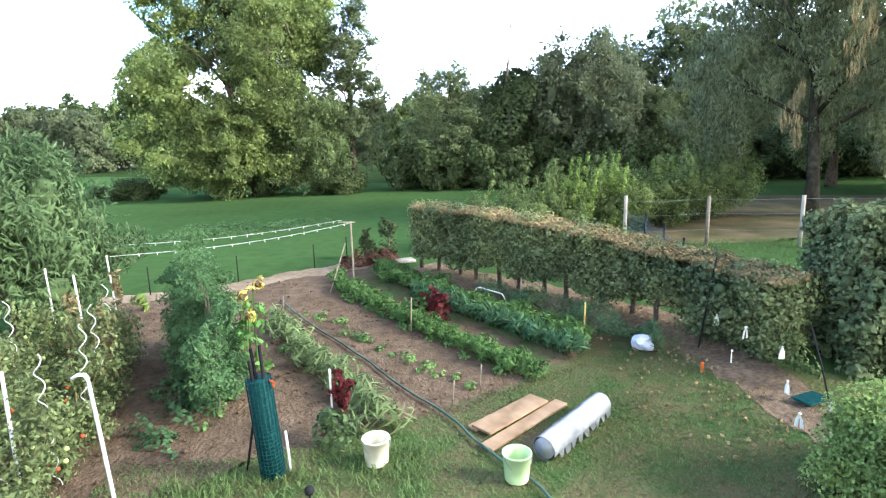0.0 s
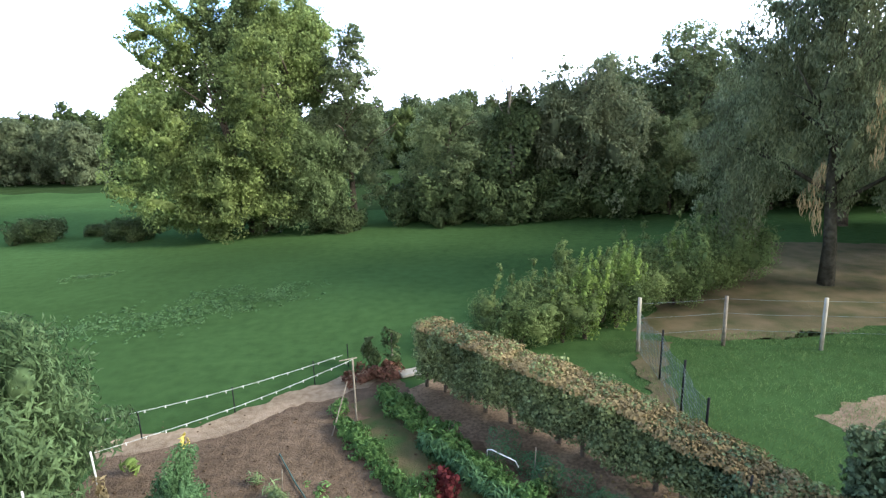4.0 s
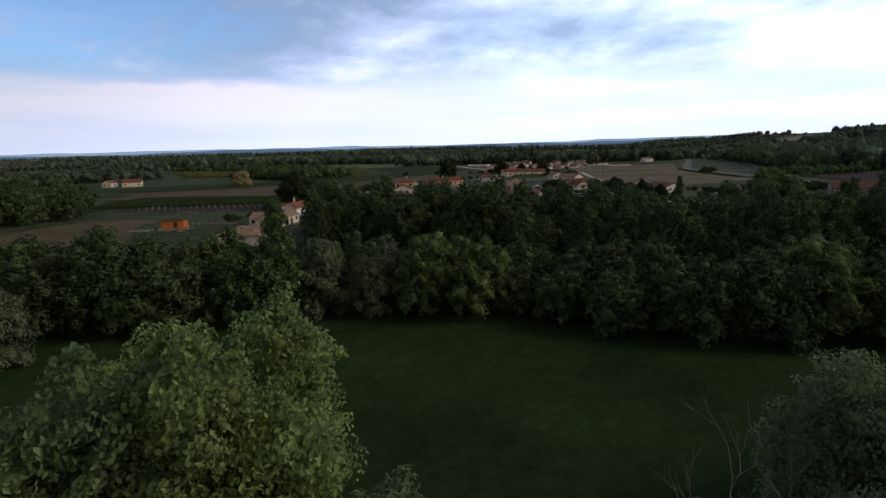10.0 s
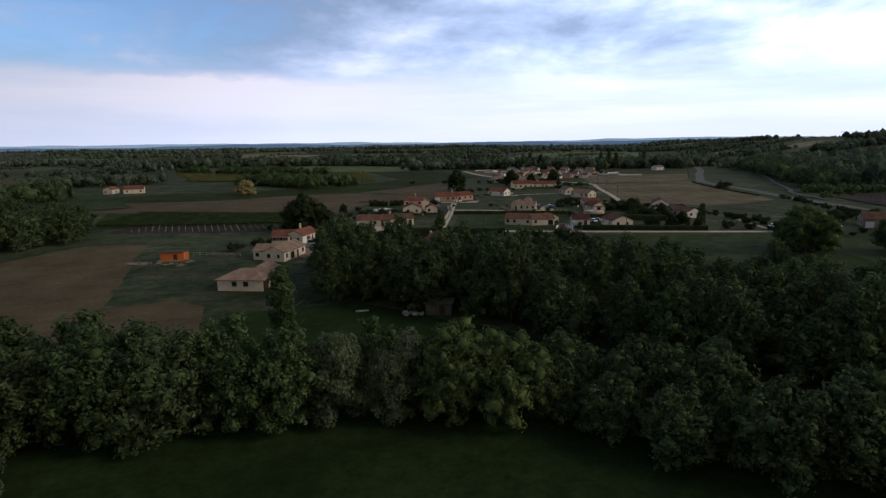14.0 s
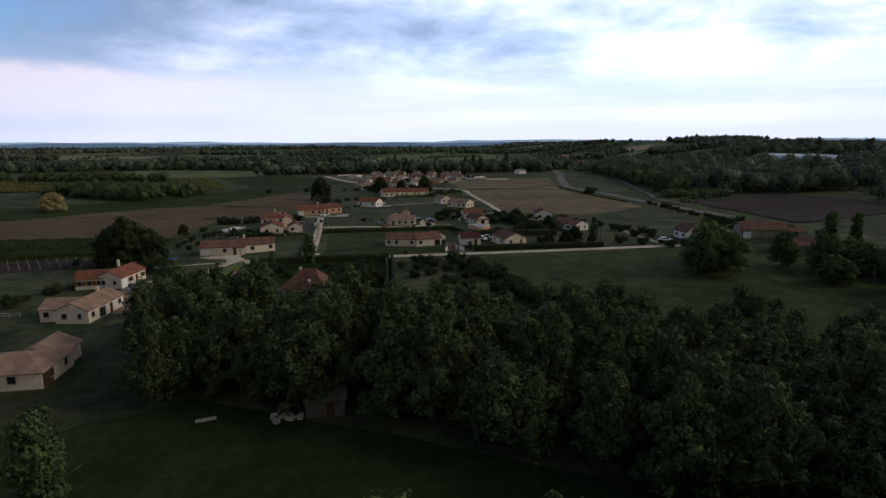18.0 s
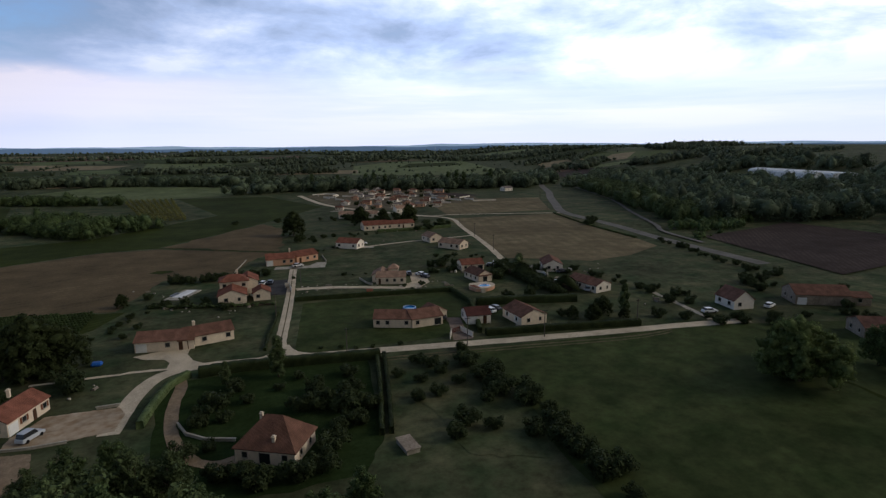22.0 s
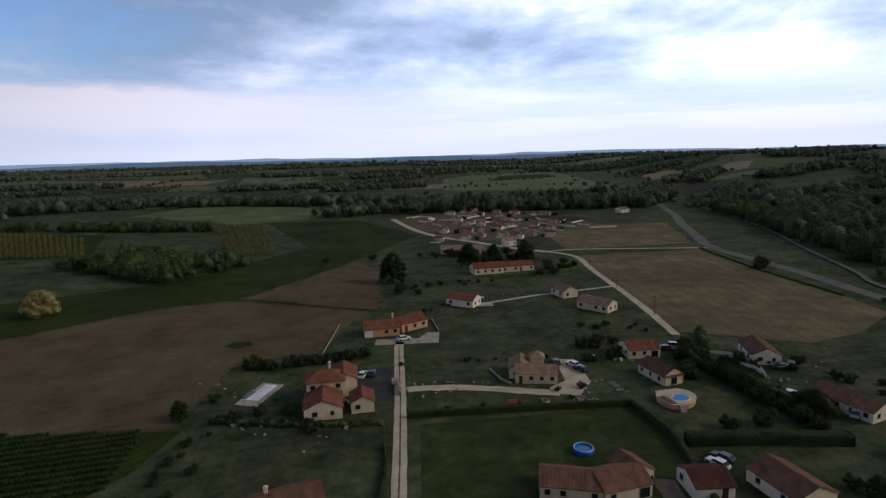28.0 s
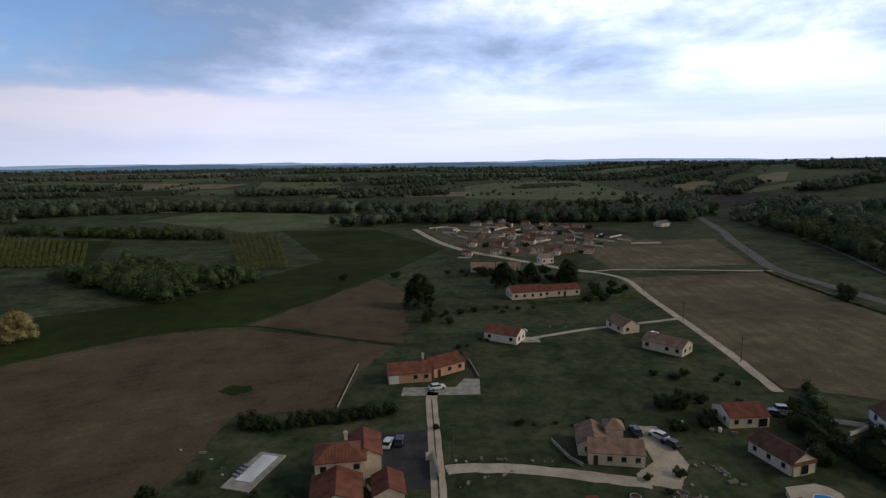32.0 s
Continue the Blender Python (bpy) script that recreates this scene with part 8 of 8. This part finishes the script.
for x0, y0, x1, y1, n, jit in ((-1.6, 17.4, 1.1, 13.8, 26, 0.16), (-1.2, 18.6, 1.6, 14.3, 24, 0.12), (-2.0, 13.0, -1.5, 16.5, 12, 0.2)):
    for i in range(n):
        f, k = (i + rng.random()) / n, rng.uniform(0.7, 1.8)
        sd_b.append((x0 + (x1 - x0) * f + rng.uniform(-jit, jit), y0 + (y1 - y0) * f + rng.uniform(-jit, jit), 0.05, 0.07 * k, 0.07 * k, 0.04 * k))
leaf_thing("seedlings", "small green seedlings scattered over the soil", "seedlings", sd_b, 1700, 0.055, leaf_bean, 82, kind="stuff", up=0.9, warp=0.0)
leaf_thing("asparagus_fern", "feathery blue-green ferny plant by the hedge", "plant", [(1.9 + 0.32 * i, 17.9 - 0.46 * i, 0.22, 0.3, 0.3, 0.2) for i in range(7)], 5200, 0.08, leaf_blue, 86, wide=0.16, spread=1.2)
leaf_thing("young_plant", "bright green young plant at the path", "plant", [(0, 0, 0.14, 0.13, 0.13, 0.14)], 90, 0.18, leaf_bright, 87, pose(-4.9, 18.0, 0.03), wide=0.22, up=0.8)
for i, (x, y, h) in enumerate(((0.3, 16.05, 0.62), (2.3, 17.1, 0.62), (1.2, 13.95, 0.3), (0.82, 13.5, 0.3), (-2.05, 17.2, 0.4))):
    pole("thin wooden stick marking a row", x, y, h, 0.009, dead_wood, (0.03, 0), name="stick")
pole("yellowish wooden stake at the row's end", 3.0, 15.45, 0.6, 0.014, M("yellow_stake", (0.55, 0.42, 0.14), scale=8), (0.02, 0))
tagged(part("bent_pipe", tube(bmesh.new(), [(1.55, 17.6, 0.02), (1.55, 17.6, 0.33), (1.62, 17.55, 0.36), (2.0, 17.25, 0.3), (2.05, 17.2, 0.2)], [0.011], 6), white_pipe, smooth_faces=True), "bent white pipe standing in the rows", "pipe")
t = thing("sack", "crumpled white and blue plastic sack", "sack", pose(3.75, 14.95, 0.04) @ Matrix.Scale(0.8, 4))
bm = bmesh.new()
bmesh.ops.create_icosphere(bm, subdivisions=3, radius=0.2)
for v in bm.verts:
    v.co *= 1 + 0.35 * noise.noise(v.co * 7)
    v.co.z = max(-0.1, v.co.z * 0.8) + 0.1
part("sack_body", bm, M("white_sack", (0.62, 0.64, 0.70), (0.40, 0.44, 0.60), scale=9, rough=0.4), t)
pole("small ivy-dark conical shrub stem", 2.45, 16.65, 0.2, 0.01, bark, name="plant_stem", category="stem")
leaf_thing("conifer_seedling", "small dark conical shrub in the bed", "shrub", [(0, 0, 0.2, 0.1, 0.1, 0.2)], 320, 0.06, leaf_dark, 88, pose(2.45, 16.65, 0.02))

# clothes line
lp = thing("clothesline", "clothesline with wooden end post and pegs", "clothesline", Matrix())
part("post", tube(bmesh.new(), [(-1.0, 19.45, 0), (-1.0, 19.45, 1.45)], [0.02], 7), dead_wood, lp)
part("brace", tube(bmesh.new(), [(-1.45, 18.9, 0), (-1.12, 19.3, 1.0)], [0.012], 6), dead_wood, lp)
part("crossbar", tube(bmesh.new(), [(-1.25, 19.3, 1.46), (-0.92, 19.52, 1.42)], [0.011], 6), dead_wood, lp)
cord = M("white_cord", (0.66, 0.70, 0.66), scale=8, rough=0.6)
peg = M("pale_peg", (0.75, 0.74, 0.68), scale=8, rough=0.6)
for k, (a, b) in enumerate((((-1.22, 19.6, 1.46), (-5.3, 17.2, 1.46)), ((-0.98, 19.45, 1.42), (-4.55, 16.4, 1.42)))):
    A, B = Vector(a), Vector(b)
    pts = [A.lerp(B, i / 16) - Vector((0, 0, 0.10 * math.sin(math.pi * i / 16))) for i in range(17)]
    part("line", tube(bmesh.new(), pts, [0.0036], 5), cord, lp)
    for i in range(14):
        p = A.lerp(B, (i + 0.6) / 15 + 0.01 * math.sin(i * 7)) - Vector((0, 0, 0.10 * math.sin(math.pi * (i + .6) / 15)))
        part("peg", box_bm(0.012, 0.010, 0.05, (p.x, p.y, p.z - 0.04)), peg, lp)
for x, y in ((-5.35, 19.2), (-3.75, 20.1), (-2.2, 21.3), (-1.5, 22.3), (-6.6, 18.4)):
    pole("short black fence stake at the meadow edge", x, y, 0.62, 0.014, black_metal, name="fence_stake")
leaf_thing("dry_sedum", "low rusty red dried plants", "plants", [(-1.3 + 0.17 * i, 21.3 + 0.05 * i, 0.15, 0.17, 0.22, 0.16) for i in range(8)], 2400, 0.07, M("rust_leaf", (0.190, 0.100, 0.072), (0.105, 0.055, 0.040), scale=3, island=0.3), 89)
for x, y, h in ((-0.95, 22.2, 0.72), (-0.32, 21.9, 1.05)):
    t = thing("ivy_post", "post overgrown with dark ivy", "post", pose(x, y, 0.02))
    part("post", tube(bmesh.new(), [(0, 0, 0), (0, 0, h)], [0.025], 6), dead_wood, t)
    ob = new("ivy", quads_mesh("ivy", leaves([(0, 0, h * .8, .19, .19, .24), (0, 0, h * .45, .14, .14, .28)], 1300, 0.07, int(h * 90)), leaf_dark))
    ob.parent = t
t = thing("stone_slab", "flat pale stone beside the hedge end", "stone", pose(0.1, 21.6, 0.03, 0, 0, 20))
part("slab", box_bm(0.5, 0.35, 0.08, bevel=0.02), concrete, t)

# the leafy boundary hedge and its stems
hl = [(0.62, 20.95), (2.2, 19.0), (2.85, 18.2), (3.95, 17.0), (4.8, 15.75), (5.5, 14.4)]
line = curve_points(hl, 0.3)
t = thing("boundary_hedge", "leafy hedge with browned top and bare stems", "hedge", Matrix())
rng = random.Random(33)
hb, ht = [], []
bm = bmesh.new()
line = curve_points(hl, 0.2)
for i, p in enumerate(line):
    d = (line[min(i + 1, len(line) - 1)] - line[max(i - 1, 0)]).normalized()
    f = i / len(line)
    low = 0.50 + 0.22 * noise.noise((p.x * .9, p.y * .9, 0)) if f < 0.82 else 0.14
    top = 1.36 - 0.40 * smooth((f - 0.25) / 0.75) + 0.05 * noise.noise((p.x * 1.3, p.y * 1.3, 4.0))
    for side in (-0.26, 0.0, 0.26):
        q = p + Vector((-d.y, d.x, 0)) * side
        for j in range(6):
            z = low + 0.1 + (top - low) * j / 5
            hb.append((q.x + rng.uniform(-.13, .13), q.y + rng.uniform(-.13, .13), z + rng.uniform(-.07, .07), *[rng.uniform(0.13, 0.27)] * 3))
        ht.append((q.x + rng.uniform(-.08, .08), q.y + rng.uniform(-.08, .08), top + 0.22, 0.2, 0.2, 0.07))
    if i % 3 == 0:
        q = (p.x + rng.uniform(-.1, .1), p.y + rng.uniform(-.1, .1))
        tube(bm, [(*q, -0.05), (q[0] + rng.uniform(-.05, .05), q[1], 0.55), (q[0] + rng.uniform(-.15, .15), q[1] + rng.uniform(-.1, .1), 0.95)], [0.05, 0.04, 0.012], 6)
part("branch_frame", bm, bark, t)
ob = new("foliage", quads_mesh("foliage", leaves(hb, 105000, 0.06, 90, shell=0.6, spread=0.9, warp=0.02), leaf_hedge, inner(hb, 90, 0.36, 0.02)))
ob.parent = t
ob = new("browned_top", quads_mesh("browned_top", leaves(ht, 26000, 0.05, 91, shell=0.5, warp=0.02), leaf_dry))
ob.parent = t
ob["label"] = "browned clipped leaves"


def ivy_block(label, x, y, rz, sx, sy, h, n, material, seed, size=0.06, flat=0.12):
    """A clipped block: leaves over its faces, a twiggy frame and a leafy mass inside."""
    t = thing("hedge", label, "hedge", pose(x, y, 0, 0, 0, rz))
    rng = random.Random(seed)
    bm = bmesh.new()
    for i in range(9):
        a, b = sx * rng.uniform(-.4, .4), sy * rng.uniform(-.4, .4)
        tube(bm, [(a, b, -0.05), (a * 1.05, b, h * 0.45), (a * 1.1, b * 1.1, h * 0.85)], [0.03, 0.02, 0.008], 5)
    part("branch_frame", bm, bark, t)
    bl = []
    q = 0.2
    nx, ny, nz = int(sx / 0.22) + 1, int(sy / 0.22) + 1, int(h / 0.22) + 1
    for i in range(nx):
        for j in range(ny):
            for k in range(nz):
                if 0 < i < nx - 1 and 0 < j < ny - 1 and k < nz - 1:
                    continue
                u, v, w = i / (nx - 1) - 0.5, j / (ny - 1) - 0.5, k / (nz - 1)
                bl.append((u * (sx - 2 * q) + rng.uniform(-flat, flat) * .6, v * (sy - 2 * q) + rng.uniform(-flat, flat) * .6, q * 0.7 + w * (h - 1.7 * q) + rng.uniform(-flat, flat) * 0.3, *[q * rng.uniform(0.7, 1.2)] * 3))
    ob = new("foliage", quads_mesh("foliage", leaves(bl, n, size, seed, shell=0.75, spread=0.9, warp=0.02), material, inner(bl, seed, 0.5, 0.02)))
    ob.parent = t
    return t


leaf_clip = leafy("leaf_clipped", (0.30, 0.38, 0.12), (0.13, 0.20, 0.065), 0.3, 0.45)
ivy_block("tall ivy-clad hedge with glossy dark leaves", 7.15, 14.3, -10, 2.2, 1.5, 2.1, 42000, leaf_hedge, 95, 0.075, 0.3)
ivy_block("clipped evergreen hedge, bright yellow-green on top", 4.74, 10.85, 12, 1.5, 2.0, 0.95, 60000, leaf_clip, 96, 0.038, 0.05)
leaf_thing("ivy", "yellowing low ivy at the hedge foot", "ivy", [(5.2, 13.7, 0.25, 0.25, 0.2, 0.2)], 420, 0.055, leaf_mid, 97)

# wire fence and its posts
for x, y, h, mt in ((6.2, 22.3, 1.5, concrete), (8.6, 22.4, 1.4, dead_wood), (10.9, 21.8, 1.42, concrete), (13.6, 21.2, 1.4, dead_wood)):
    pole("square-cut post of the boundary fence", x, y, h, 0.05, mt, name="fence_post", category="fence post")
for x, y, h in ((6.05, 20.6, 1.25), (5.75, 18.9, 1.25), (5.45, 17.4, 1.2)):
    pole("dark iron post of the net fence", x, y, h, 0.025, black_metal, (0.03, 0), name="fence_post", category="fence post")
net = thing("net_fence", "sagging grey-green plastic net between posts", "fence", Matrix())
wire = M("grey_wire", (0.20, 0.24, 0.25), scale=8, rough=0.5)
cols = [Vector((6.2, 22.3, 0)), Vector((6.05, 20.6, 0)), Vector((5.75, 18.9, 0)), Vector((5.45, 17.4, 0))]
for k, (A, B) in enumerate(zip(cols, cols[1:])):
    bm = bmesh.new()
    for j in range(12):
        z = 0.06 + 0.1 * j
        tube(bm, [A.lerp(B, i / 6) + Vector((0.02 * math.sin(i * 2 + j), 0, z - 0.10 * math.sin(math.pi * i / 6) * j / 11)) for i in range(7)], [0.004], 3, False)
    for i in range(17):
        P = A.lerp(B, i / 16)
        tube(bm, [P + Vector((0, 0, 0.02)), P + Vector((0, 0, 1.14 - 0.1 * math.sin(math.pi * i / 16)))], [0.004], 3, False)
    part("net", bm, wire, net)
bm = bmesh.new()
for z in (0.5, 0.95, 1.35):
    tube(bm, [(6.2, 22.3, z), (7.4, 22.36, z - .02), (8.6, 22.4, z), (9.7, 22.1, z - .02), (10.9, 21.8, z), (13.6, 21.2, z)], [0.004], 4)
part("wire", bm, wire, net)

# white ties, orange peg, green tray on the leaf-strewn strip
cloth = M("white_cloth", (0.80, 0.80, 0.72), (0.66, 0.66, 0.58), scale=12, rough=0.9)
for i, (x, y, z, w) in enumerate(((4.72, 14.75, 0.42, 0.05), (4.85, 14.25, 0.40, 0.11), (4.5, 13.95, 0.2, 0.05), (4.75, 13.2, 0.1, 0.06), (4.45, 12.55, 0.04, 0.07), (4.95, 12.75, 0.1, 0.05), (5.0, 13.7, 0.32, 0.05))):
    t = thing("cloth_tie", "white cloth strip tied to a wire", "cloth", pose(x, y, z, 0, 0, 30 * i), "cloth ties")
    for k in (-1, 1):
        bm = bmesh.new()
        tube(bm, [(0, 0, 0.15), (k * w * 0.3, 0.004, 0.09), (k * w * 0.42, 0, 0.0)], [0.008, 0.018, 0.022], 6)
        for v in bm.verts:
            v.co.y *= 0.35
        part("strip", bm, cloth, t)
    part("knot", box_bm(w * 0.5, 0.025, 0.03, (0, 0, 0.14), 0.008), cloth, t)
pole("short orange marker peg", 4.2, 14.1, 0.13, 0.018, M("orange_plastic", (0.75, 0.16, 0.03), scale=8, rough=0.4), name="peg", category="peg")
pole("dark iron rod leaning in the hedge", 4.55, 14.9, 1.35, 0.014, black_metal, (0.25, 0.1), name="iron_rod", category="rod")
pole("thin dark rod leaning in the ivy", 5.1, 12.9, 0.9, 0.01, black_metal, (-0.1, 0.35), name="garden_rod", category="rod")
t = thing("tray", "flat turquoise-green plastic tray on the earth", "tray", pose(4.98, 13.1, 0.05, 0, 0, 20) @ Matrix.Scale(0.8, 4))
part("tray_base", box_bm(0.42, 0.26, 0.04, bevel=0.01), M("turquoise", (0.02, 0.12, 0.10), scale=8, rough=0.4), t)
part("rim", box_bm(0.46, 0.3, 0.015, (0, 0, 0.035), 0.005), green_mesh, t)
t = thing("garden_lamp", "small black round garden lamp on the grass", "lamp", pose(-0.52, 11.62, 0.02))
bm = bmesh.new()
bmesh.ops.create_uvsphere(bm, u_segments=14, v_segments=8, radius=0.045, matrix=Matrix.Translation((0, 0, 0.2)))
part("head", bm, black_metal, t, smooth_faces=True)
part("stem", tube(bmesh.new(), [(0, 0, 0), (0, 0, 0.17)], [0.012], 6), black_metal, t)
# dry leaves and clods on the earth
rng = np.random.default_rng(25)
lv = [(3.2 + 1.4 * rng.random() + 0.5 * rng.normal() * 0.5, 12 + 5.5 * rng.random(), 0.055, 0.01, 0.01, 0.006) for _ in range(260)]
leaf_thing("fallen_leaves", "scattered dry leaves on the earth", "leaves", lv, 900, 0.05, leaf_dry, 98, kind="stuff", warp=0.0)
rngc = random.Random(8)
bm = bmesh.new()
for i in range(420):
    x, y = rngc.uniform(-5.2, 2.6), rngc.uniform(11.5, 20)
    if y < 12.6 + 0.45 * (x + 1) or y > 20.2 - 0.9 * max(0, x + 0.5):
        continue
    bmesh.ops.create_icosphere(bm, subdivisions=1, radius=rngc.uniform(0.012, 0.035), matrix=Matrix.Translation((x, y, 0.035)) @ Matrix.Diagonal((1, rngc.uniform(.6, 1), 0.6, 1)))
tagged(part("clods", bm, soil), "small clods of dry soil", "soil", kind="stuff")
